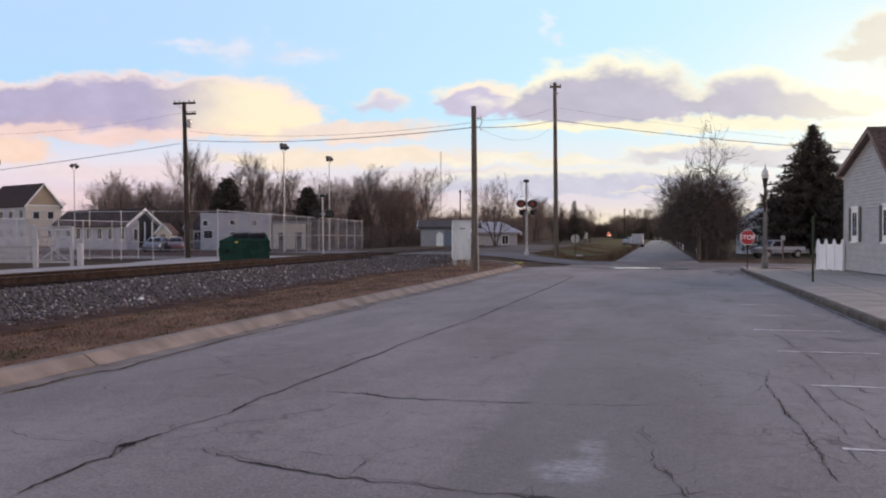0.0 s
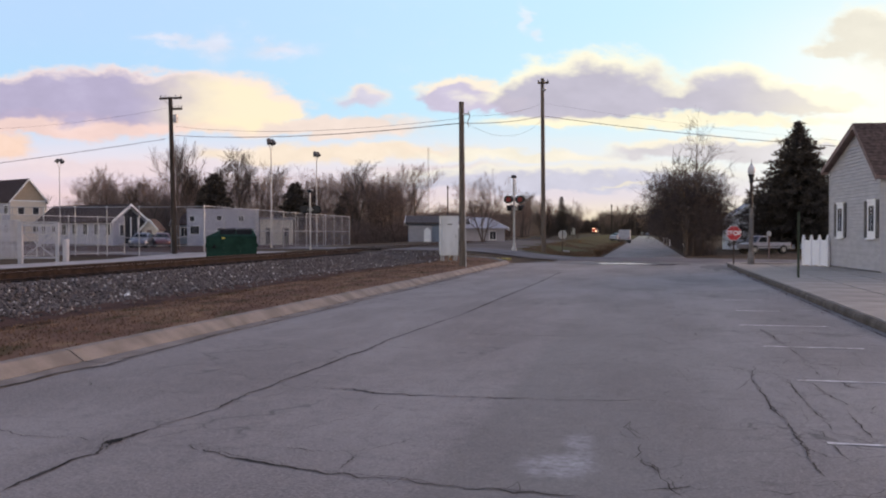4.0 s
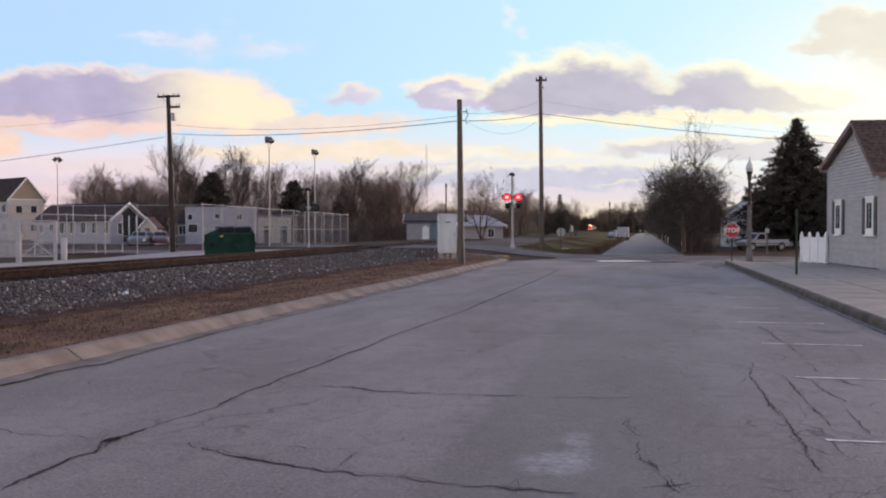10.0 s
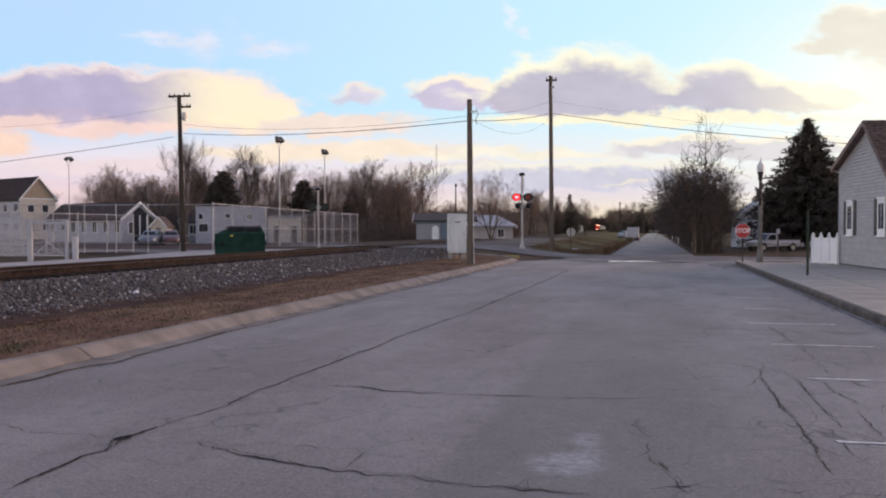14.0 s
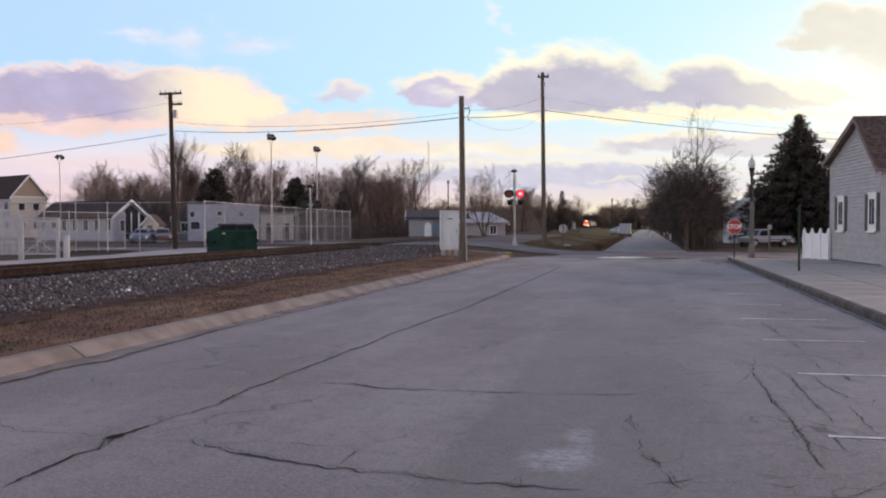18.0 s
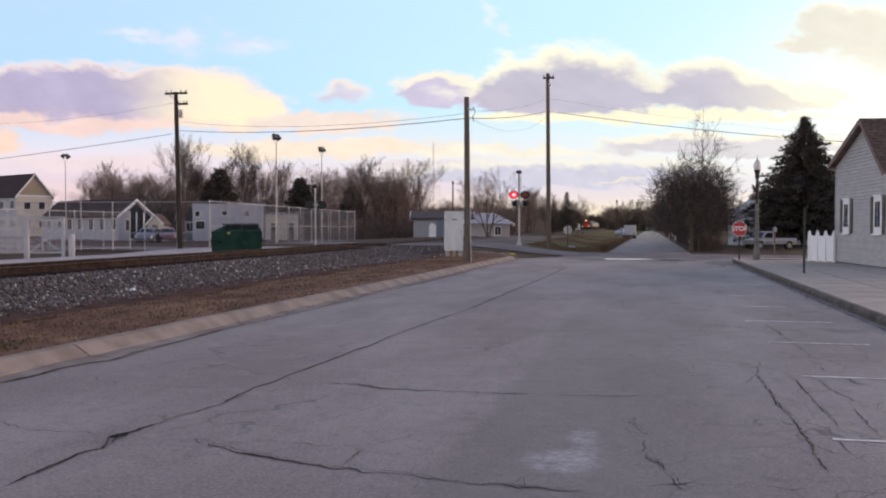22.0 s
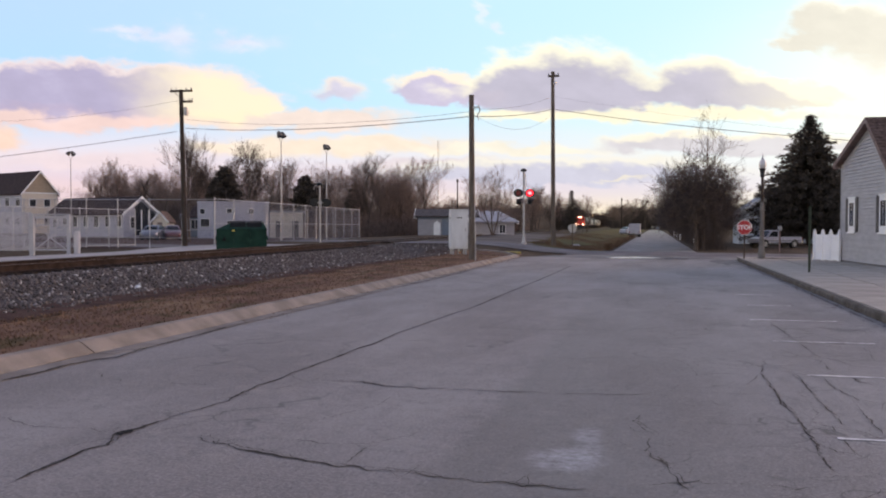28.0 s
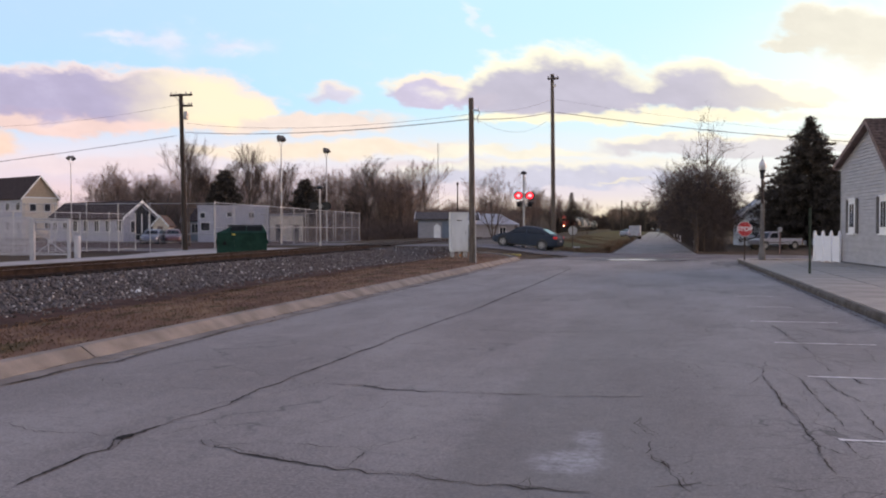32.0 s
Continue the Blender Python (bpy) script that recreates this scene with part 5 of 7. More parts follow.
part("collar", MB().lathe([(0.075, 3.50), (0.10, 3.54), (0.085, 3.64), (0.115, 3.80), (0.14, 3.85), (0.13, 3.88)], 14), BLACK, lp)
part("globe", MB().lathe([(0.11, 3.88), (0.15, 3.95), (0.16, 4.06), (0.13, 4.18), (0.085, 4.25), (0.04, 4.28)], 18), GLOBE, lp, "pale acorn globe", smooth=True)
part("finial", MB().lathe([(0.075, 4.26), (0.045, 4.31), (0.018, 4.36), (0.022, 4.40), (0.006, 4.52)], 10), SILVER, lp)
# two flat dark blobs lying on the pavement
flange = thing("tree_grate", pose(0, 0, 0), "dark brown patches on the pavement by the street lamp", "planting bed", kind="structure")
blob("soil_patch", 5.0, 41.2, 0.95, 0.5, EARTH, 0.142, 4.0, flange, rough=0.3)
blob("soil_patch", 6.0, 41.4, 0.55, 0.35, EARTH, 0.142, 9.0, flange, rough=0.3)

# ---- dumpster ----
LIDBLACK = mat("matt_black_plastic", (0.014, 0.014, 0.015), 0.9, var=0.15, spec=0.15)
dm = thing("dumpster", pose(-18.75, 38.9, lift(-18.75, 38.9) + 0.08, rz=24) @ Matrix.Scale(1.04, 4), "dark green steel dumpster with black plastic lids", "dumpster")
part("bin", MB().box(-1.08, -0.75, 0.0, 1.08, 0.75, 0.93), STEEL_GREEN, dm, bevel=0.02)
part("hopper_top", MB().add([(-1.08, -0.75, 0.931), (1.08, -0.75, 0.931), (1.08, 0.75, 0.931), (-1.08, 0.75, 0.931), (-0.52, -0.42, 1.19), (0.90, -0.42, 1.22), (0.90, 0.70, 1.27), (-0.52, 0.70, 1.24)],
                            [(0, 1, 2, 3), (4, 7, 6, 5), (0, 4, 5, 1), (1, 5, 6, 2), (2, 6, 7, 3), (3, 7, 4, 0)]), STEEL_GREEN, dm, "sloping green shoulders", bevel=0.015)
for x0, x1 in ((-0.50, 0.17), (0.20, 0.88)):
    part("lid", MB().add([(x0, -0.66, 1.015), (x1, -0.66, 1.025), (x1, 0.70, 1.285), (x0, 0.70, 1.265), (x0, -0.44, 1.215), (x1, -0.44, 1.235), (x1, 0.70, 1.31), (x0, 0.70, 1.29)],
                         [(0, 1, 2, 3), (4, 7, 6, 5), (0, 4, 5, 1), (1, 5, 6, 2), (2, 6, 7, 3), (3, 7, 4, 0)]), LIDBLACK, dm, "sagging black plastic lid", bevel=0.01)
for x in (-1.14, 1.08):
    part("lift_pocket", MB().box(x, -0.45, 0.45, x + 0.06, 0.5, 0.62), STEEL_GREEN, dm)
part("hinge_plate", MB().prism([(-0.86, 0.42), (-0.66, 0.40), (-0.72, 0.62)], 1, -0.775, -0.751), LIDBLACK, dm, "dark triangular lifting bracket")
for x in (-1.05, -0.35, 0.35, 1.05):
    part("rib", MB().box(x - 0.03, -0.785, 0.05, x + 0.03, -0.751, 0.88), STEEL_GREEN, dm, bevel=0.006)
part("top_rim", MB().box(-1.10, -0.79, 0.88, 1.10, -0.75, 0.935), STEEL_GREEN, dm, bevel=0.008)
part("sticker", MB().box(-0.42, -0.797, 0.83, -0.29, -0.791, 0.90), mat("yellow_sticker", (0.6, 0.48, 0.1), 0.6), dm, "small yellow sticker")
for x in (-0.9, 0.9):
    for y in (-0.6, 0.6):
        part("foot", MB().box(x - 0.08, y - 0.06, -0.08, x + 0.08, y + 0.06, 0.0), BLACK, dm)


# ---- chain-link fences ----
WIRE_PALE = mat("pale_fence_wire", (0.50, 0.47, 0.50), 0.6, 0.1, var=0.1, spec=0.1)
WIRE_G = mat("fence_wire", (0.20, 0.19, 0.21), 0.6, 0.1, var=0.1, spec=0.1)


def chain_fence(name, a, b, hgt, step, label, mid=True, r=0.032, weave=0.13, wire=0.003, zs=(0.05, 0.05), rails=(), net=WIRE_G):
    """Posts, rails and woven wire from a to b."""
    a, b = Vector((*a, zs[0])), Vector((*b, zs[1]))
    L = (b - a).length
    root = thing(name, wall_frame(a, b), label, "fence", "chain-link fences")
    n = max(1, round(L / step))
    for i in range(n + 1):
        x = L * i / n
        p = part("post", MB().tube([(x, 0, -0.2), (x, 0, hgt + 0.03)], r * (1.3 if i in (0, n) else 1), 8), GALV, root)
        part("post_cap", MB().lathe([(r * 1.4, 0), (r * 1.3, 0.04), (0.01, 0.06)], 8, (x, 0, hgt + 0.02)), GALV, p)
    for z in (rails or ([hgt, hgt * 0.5, 0.08] if mid else [hgt, 0.08])):
        part("rail", MB().tube([(0, 0, z), (L, 0, z)], r * 0.75, 6), GALV, root)
    mb = MB()
    k = -hgt
    while k < L:
        for s in (0, 1):
            x0, x1 = (k, k + hgt) if s == 0 else (k + hgt, k)
            z0, z1 = 0.05, hgt
            lo, hi = 0.0, 1.0
            ts = [lo, hi]
            for X0 in (0.0, L):
                if (x0 - X0) * (x1 - X0) < 0:
                    t = (X0 - x0) / (x1 - x0)
                    if (X0 == 0.0) == (x0 < x1):
                        ts[0] = max(ts[0], t)
                    else:
                        ts[1] = min(ts[1], t)
            if ts[1] - ts[0] < 0.02 or max(x0, x1) < 0 or min(x0, x1) > L:
                continue
            p0 = (x0 + (x1 - x0) * ts[0], z0 + (z1 - z0) * ts[0])
            p1 = (x0 + (x1 - x0) * ts[1], z0 + (z1 - z0) * ts[1])
            y = -0.03 + 0.006 * s
            w = wire
            mb.add([(p0[0] - w, y, p0[1]), (p0[0] + w, y, p0[1]), (p1[0] + w, y, p1[1]), (p1[0] - w, y, p1[1]),
                    (p0[0], y + 0.006, p0[1]), (p1[0], y + 0.006, p1[1])],
                   [(0, 1, 2, 3), (0, 3, 5, 4), (1, 4, 5, 2)])
        k += weave
    part("wire_mesh", mb, net, root, "diamond wire netting", kind="stuff")
    return root


chain_fence("chain_link_fence", (-27.0, 52.1), (-30.6, 91.4), 3.1, 3.3, "tall galvanised chain-link fence along the playing court")
chain_fence("chain_link_fence", (-50.5, 49.8), (-27.0, 52.1), 3.05, 2.14, "tall galvanised chain-link fence facing the railway", rails=(3.05, 1.10, 0.62))
chain_fence("chain_link_fence", (-30.6, 91.4), (-46.0, 93.5), 3.1, 3.0, "tall galvanised chain-link fence at the far end of the court")
chain_fence("chain_link_fence", (-35.6, 41.5), (-34.7, 55.5), 2.45, 2.8, "chain-link fence beside the lane", mid=False)
chain_fence("chain_link_fence", (-38.0, 35.3), (-28.85, 37.3), 1.85, 2.4, "low chain-link fence beside the gate", weave=0.06, wire=0.013, net=WIRE_PALE, zs=(0.2, 0.2), rails=(1.85, 1.25, 0.62, 0.08))

FOGWHITE = mat("dull_white_paint", (0.42, 0.41, 0.43), 0.6, var=0.1, scale=2)
gt = thing("gate", wall_frame((-28.81, 37.34, 0.16), (-27.1, 37.7, 0.16)), "dull white steel gate with crossed braces beside the lane", "gate")
Lg = 1.75
for x, h2, w in ((0.0, 1.86, 0.10), (Lg, 1.82, 0.07)):
    part("post", MB().box(x - w, -w, -0.15, x + w, w, h2), FOGWHITE, gt, bevel=0.01)
for z0, z1 in ((1.62, 1.72), (1.28, 1.35), (0.1, 0.18)):
    part("gate_rail", MB().box(0.12, -0.03, z0, Lg - 0.08, 0.03, z1), FOGWHITE, gt)
for z0, z1 in ((0.14, 1.30), (1.30, 0.14)):
    part("brace", MB().tube([(0.14, -0.032, z0), (Lg - 0.1, -0.032, z1)], 0.025, 6), FOGWHITE, gt)
netting = MB()
for k in range(-12, 14):
    for sgn in (-1, 1):
        x0, x1 = 0.13 * k, 0.13 * k + 1.5
        lo, hi = max(0.0, (0.12 - x0) / 1.5), min(1.0, (Lg - 0.1 - x0) / 1.5)
        if hi - lo > 0.03:
            za, zb = (0.14 + 1.5 * lo, 0.14 + 1.5 * hi) if sgn > 0 else (1.64 - 1.5 * lo, 1.64 - 1.5 * hi)
            netting.tube([(x0 + 1.5 * lo, 0.034, za), (x0 + 1.5 * hi, 0.034, zb)], 0.005, 3)
part("wire_mesh", netting, WIRE_PALE, gt, "diamond wire netting", kind="stuff")
part("top_rail", MB().box(-0.1, -0.03, 1.78, Lg, 0.03, 1.84), FOGWHITE, gt)
bl = thing("bollard", pose(-26.75, 37.85, 0.16), "thick pale concrete bollard beside the gate", "bollard")
part("stub", MB().lathe([(0.14, -0.1), (0.15, 0.9), (0.13, 0.98), (0.06, 1.02)], 12), FOGWHITE, bl)


# ---- floodlights ----
def floodlight(at, hgt, turn, both=False):
    root = thing("floodlight_pole", pose(*at, rz=turn), "slim grey pole carrying a pair of dark floodlights", "floodlight", "court floodlights")
    part("pole", MB().tube([(0.06, 0, -0.1), (0, 0, hgt - 0.85)], [0.07, 0.042], 10), SILVER, root)
    part("yoke", MB().tube([(-0.22, 0, hgt - 0.38), (-0.20, 0, hgt - 0.66), (0, 0, hgt - 0.86), (0.20, 0, hgt - 0.66), (0.22, 0, hgt - 0.38)], 0.03, 6), GALV, root)
    for k, x in enumerate((-0.27, 0.27)):
        m = pose(x, 0, hgt - 0.2, 24) if not both else pose(x, 0, hgt - 0.2, 12, 0, (-70, 70)[k])
        lampm = part("lamp_head", MB().lathe([(0.08, 0.30), (0.16, 0.27), (0.20, 0.10), (0.26, -0.16), (0.27, -0.20)], 10), SHUTTER, root, "dark bell-shaped lamp head", smooth=True,
                     m=m @ pose(0, 0, 0, -48 - 6 * k))
        part("glass", MB().lathe([(0.25, -0.214), (0.255, -0.203)], 10), PANE, lampm)
    return root


floodlight((-32.2, 74.56, 0.05), 9.6, 78)
floodlight((-33.97, 90.59, 0.05), 9.9, 78)
floodlight((-65.94, 92.22, 0.0), 9.9, 8, True)
floodlight((-69.8, 84.1, 0.0), 9.8, 30)


# ---- buildings in the background ----
FARPANE = mat("dusty_window_glass", (0.022, 0.023, 0.028), 0.4, var=0.1, bump=0, spec=0.12)
TANWALL = mat("tan_stucco", (0.40, 0.30, 0.22), 0.8, var=0.1)
CREAMWALL = mat("cream_siding", (0.64, 0.55, 0.46), 0.7, var=0.08, scale=2, stretch=(1, 1, 5))
PALEWALL = mat("pale_siding", (0.31, 0.295, 0.31), 0.7, var=0.08, scale=2, stretch=(1, 1, 5))
BLUEWALL = mat("blue_grey_siding", (0.17, 0.215, 0.27), 0.7, var=0.1, scale=2, stretch=(1, 1, 5))
LILACWALL = mat("whitewashed_block", (0.38, 0.38, 0.44), 0.8, var=0.08, scale=1.5)
PALEROOF = mat("pale_metal_roof", (0.27, 0.275, 0.31), 0.6, 0.1, var=0.12, scale=2)


def gable_house(name, a, b, depth, eave, ridge, wall, roof, label, windows=(), gable_windows=(), trim=WHITE, tan=None, oh=0.35, gable_front=False, category="house"):
    """A house whose front runs from a to b; the ridge runs along the front, or, with gable_front, across it."""
    a, b = Vector((*a, 0)), Vector((*b, 0))
    L = (b - a).length
    root = thing(name, wall_frame(a, b), label, category)
    if gable_front:
        part("wall", MB().prism([(0, -0.1), (L, -0.1), (L, eave), (L / 2, ridge), (0, eave)], 1, 0, depth), wall, root)
        slopes = [((-oh, eave - oh * (ridge - eave) / (L / 2)), (L / 2, ridge)), ((L + oh, eave - oh * (ridge - eave) / (L / 2)), (L / 2, ridge))]
        for (x0, z0), (x1, z1) in slopes:
            part("roof", MB().prism([(x0, z0 + 0.02), (x1, z1 + 0.02), (x1, z1 + 0.2), (x0, z0 + 0.2)], 1, -oh, depth + oh), roof, root)
            part("rake_board", MB().prism([(x0, z0 - 0.02), (x1, z1 - 0.02), (x1, z1 + 0.21), (x0, z0 + 0.21)], 1, -oh - 0.05, -oh - 0.003), trim, root)
    else:
        part("wall", MB().prism([(0, -0.1), (depth, -0.1), (depth, eave), (depth / 2, ridge), (0, eave)], 0, 0, L), wall, root)
        k = (ridge - eave) / (depth / 2)
        for s in (0, 1):
            y0, y1 = (-oh, depth / 2) if s == 0 else (depth + oh, depth / 2)
            part("roof", MB().prism([(y0, eave - oh * k + 0.02), (y1, ridge + 0.02), (y1, ridge + 0.2), (y0, eave - oh * k + 0.2)], 0, -oh, L + oh), roof, root)
            for x0 in (-oh - 0.05, L + oh + 0.003):
                part("rake_board", MB().prism([(y0, eave - oh * k - 0.12), (y1, ridge - 0.12), (y1, ridge + 0.21), (y0, eave - oh * k + 0.21)], 0, x0, x0 + 0.047), trim, root)
        if tan:
            part("gable_wall", MB().box(L + 0.001, 0, -0.1, L + 0.02, depth, eave - 0.1), CREAMWALL, root, "cream gable wall")
            part("gable_panel", MB().prism([(0.05, eave + 0.1), (depth - 0.05, eave + 0.1), (depth / 2, ridge - 0.02)], 0, L + 0.003, L + 0.04), tan, root)
            part("gable_trim", MB().box(L + 0.003, 0, eave - 0.1, L + 0.06, depth, eave + 0.1), trim, root)
    for x, z, w, h2 in windows:
        win = part("window", MB().box(x - w / 2 - 0.08, -0.05, z - 0.08, x + w / 2 + 0.08, -0.004, z + h2 + 0.08), trim, root)
        part("pane", MB().box(x - w / 2, -0.06, z, x - 0.03, -0.052, z + h2), FARPANE, win)
        part("pane", MB().box(x + 0.03, -0.06, z, x + w / 2, -0.052, z + h2), FARPANE, win)
    for y, z, w, h2 in gable_windows:
        win = part("window", MB().box(L + 0.004, y - w / 2 - 0.08, z - 0.08, L + 0.05, y + w / 2 + 0.08, z + h2 + 0.08), trim, root)
        part("pane", MB().box(L + 0.052, y - w / 2, z, L + 0.06, y + w / 2, z + h2), FARPANE, win)
    return root


# tan gabled house
gable_house("house", (-114.7, 135.9), (-102.1, 129.9), 6.1, 6.75, 10.3, LILACWALL, DARKROOF, "pale two-storey house with a tan gable and a dark roof",
            windows=[(x, z, 1.3, 1.3) for x in (2.5, 5.5, 9.0, 12.6) for z in (1.4, 4.6)], gable_windows=[(1.8, 4.5, 1.0, 1.2), (4.3, 4.5, 1.0, 1.2), (1.8, 1.4, 1.0, 1.2), (4.3, 1.4, 1.0, 1.2)], tan=TANWALL)
# long low white building
lb = gable_house("long_building", (-77.6, 104.0), (-61.9, 96.5), 4.6, 2.9, 4.75, LILACWALL, DARKROOF, "long low white building with a dark roof",
            windows=[(1.5 + 2.5 * k, 1.2, 0.9, 1.3) for k in range(7)], gable_windows=[(1.4, 1.1, 0.9, 1.3), (3.3, 1.1, 0.9, 1.3)])
# flat dark panel and two posts added over most of the gable end
part("porch_screen", MB().prism([(1.5, 0.15), (4.4, 0.15), (4.4, 2.75), (2.4, 4.3), (1.5, 3.6)], 0, 17.41, 17.46), FARPANE, lb, "dark panel on the gable end")
for y in (2.4, 3.4):
    part("porch_post", MB().box(17.465, y - 0.07, 0, 17.53, y + 0.07, 3.3), WHITE, lb)
shed = gable_house("garden_shed", (-52.4, 87.15), (-50.9, 87.6), 3.0, 1.85, 2.75, CREAMWALL, SHINGLE, "small cream gabled porch house with a brown door", gable_front=True, oh=0.2)
part("door", MB().box(0.5, -0.05, 0, 1.05, -0.004, 1.75), TRIMBROWN, shed)
gable_house("house", (-59.6, 106.5), (-53.5, 108.0), 5.0, 2.6, 4.0, BLUEWALL, DARKROOF, "small blue-grey house with a dark roof", windows=[(1.5, 1.0, 0.9, 1.1), (4.0, 1.0, 0.9, 1.1)])


def block_building():
    a, b = Vector((-51.7, 95.6, 0)), Vector((-44.5, 99.4, 0))
    L = (b - a).length
    root = thing("block_building", wall_frame(a, b), "whitewashed two-storey block building with small windows", "building")
    part("wall", MB().box(0, 0, -0.1, L, 9, 4.1), LILACWALL, root)
    part("parapet", MB().box(-0.08, -0.08, 4.1, L + 0.08, 9.1, 4.25), LILACWALL, root)
    for x, z, w, h2 in ((0.55, 2.75, 0.5, 0.6), (0.85, 1.3, 1.0, 0.9), (3.6, 2.9, 0.55, 0.5), (6.1, 2.8, 0.55, 0.6), (3.8, 1.0, 0.9, 1.0), (7.2, 1.0, 0.8, 0.9)):
        win = part("window", MB().box(x - w / 2 - 0.05, -0.04, z - 0.05, x + w / 2 + 0.05, -0.004, z + h2 + 0.05), WHITE, root)
        part("pane", MB().box(x - w / 2, -0.05, z, x + w / 2, -0.042, z + h2), FARPANE, win)
    part("pipe", MB().tube([(L - 0.3, -0.08, 0), (L - 0.3, -0.08, 4.0)], 0.06, 6), GALV, root)
    a, b = Vector((-44.4, 99.5, 0)), Vector((-41.4, 102.4, 0))
    L = (b - a).length
    root = thing("block_building", wall_frame(a, b), "low beige building joined to the block building", "building")
    part("wall", MB().box(0, 0, -0.1, L, 7, 3.0), mat("beige_block", (0.50, 0.45, 0.40), 0.8, var=0.1), root)
    part("roof", MB().box(-0.05, -0.2, 3.0, L + 0.2, 7.2, 3.18), PALEROOF, root)
    for x in (1.1, 3.2):
        win = part("door", MB().box(x - 0.4, -0.04, 0, x + 0.4, -0.004, 2.0), SHUTTER, root)
        part("pane", MB().box(x - 0.2, -0.05, 1.1, x + 0.2, -0.042, 1.7), FARPANE, win)


block_building()
# blue-grey house and pale roofs beyond the track
bh = gable_house("house", (-25.6, 96.8), (-19.3, 98.3), 8.0, 2.45, 3.2, BLUEWALL, mat("grey_brown_roof", (0.105, 0.092, 0.092), 0.9, var=0.25, scale=3, spec=0.08), "blue-grey house with a low dark roof behind the railway", windows=[(5.0, 0.9, 1.1, 1.0)], gable_windows=[(4.5, 0.9, 1.0, 1.0)])
part("garage_wall", MB().box(0.05, -0.12, 0, 2.65, -0.004, 2.2), PALEWALL, bh, "pale garage front")
pd = part("door", MB().prism([(1.75, 0.0), (2.5, 0.0), (2.5, 1.75), (2.12, 2.05), (1.75, 1.75)], 1, -0.2, -0.121), WHITE, bh, "white pointed door")
gable_house("house", (-19.2, 96.6), (-15.4, 100.6), 7.0, 1.9, 3.0, PALEWALL, PALEROOF, "pale house with a low whitish roof behind the railway", windows=[(3.8, 0.7, 0.8, 0.9)])
# pale house behind the evergreen, with a low porch gable
rh = gable_house("house", (8.6, 88.0), (15.2, 88.6), 8.0, 2.9, 5.2, mat("light_blue_siding", (0.60, 0.66, 0.72), 0.7, var=0.08, stretch=(1, 1, 5)), DARKROOF,
                 "light blue house with a gabled porch behind the evergreen", gable_front=True, windows=[(1.3, 1.0, 0.9, 1.4), (4.0, 1.0, 0.9, 1.4)])
gable_house("porch", (7.2, 84.2), (11.0, 84.5), 3.0, 2.6, 3.9, MATS["light_blue_siding"], PALEROOF, "pale gabled porch of the light blue house", gable_front=True, windows=[(0.8, 1.0, 0.9, 1.1), (2.3, 1.0, 0.9, 1.1)])
# far pale sheds near the end of the lawn
gable_house("trackside_hut", (-34.6, 429.6), (-32.4, 430.2), 2.2, 3.0, 3.6, WHITE, WHITE, "small white trackside hut far down the railway", gable_front=True, oh=0.1, category="hut")

# ---- far poles and mast ----
for x, y, hgt in ((-6.2, 173.0, 6.6), (-27.7, 127.0, 7.8)):
    p = cylinder_pole("utility_pole", (x, y, lift(x, y)), hgt, 0.13, 0.08, POLEDARK, "distant dark timber utility pole")
    part("pole_cap", MB().box(-0.16, -0.05, hgt - 0.45, 0.16, 0.14, hgt - 0.2), POLEDARK, p)
tw = thing("radio_mast", pose(-93.6, 388.8, 0), "thin grey lattice radio mast far behind the trees", "radio mast")
for k in range(3):
    c, s = 0.35 * math.cos(2.1 * k), 0.35 * math.sin(2.1 * k)
    part("leg", MB().tube([(c, s, 0), (c, s, 39)], 0.06, 5), GALV, tw)
for k in range(26):
    z = 1.5 * k
    part("brace", MB().tube([(0.35, 0, z), (-0.18, 0.30, z + 0.75), (-0.18, -0.30, z + 1.5)], 0.03, 4), GALV, tw)


# ---- trees ----
def tubes_mesh(name, segs, material, sides=3):
    """segs: rows of start, end, first and last radius; all tubes in one mesh."""
    S = np.array(segs, float)
    a, b, r0, r1 = S[:, 0:3], S[:, 3:6], S[:, 6], S[:, 7]
    d = b - a
    d /= np.maximum(np.linalg.norm(d, axis=1, keepdims=True), 1e-6)
    ref = np.where(np.abs(d[:, 2:3]) < 0.9, [[0, 0, 1.0]], [[1.0, 0, 0]])
    u = np.cross(d, ref)
    u /= np.linalg.norm(u, axis=1, keepdims=True)
    w = np.cross(d, u)
    V = []
    for p, r in ((a, r0), (b, r1)):
        for k in range(sides):
            t = 2 * np.pi * k / sides
            V.append(p + r[:, None] * (np.cos(t) * u + np.sin(t) * w))
    V = np.stack(V, 1)
    n = len(S)
    f = np.array([(k, (k + 1) % sides, sides + (k + 1) % sides, sides + k) for k in range(sides)])
    F = (f[None] + (2 * sides * np.arange(n))[:, None, None]).reshape(-1, 4)
    me = raw_mesh(name, V.reshape(-1, 3), F, material)
    me.polygons.foreach_set("use_smooth", [True] * len(me.polygons))
    return me


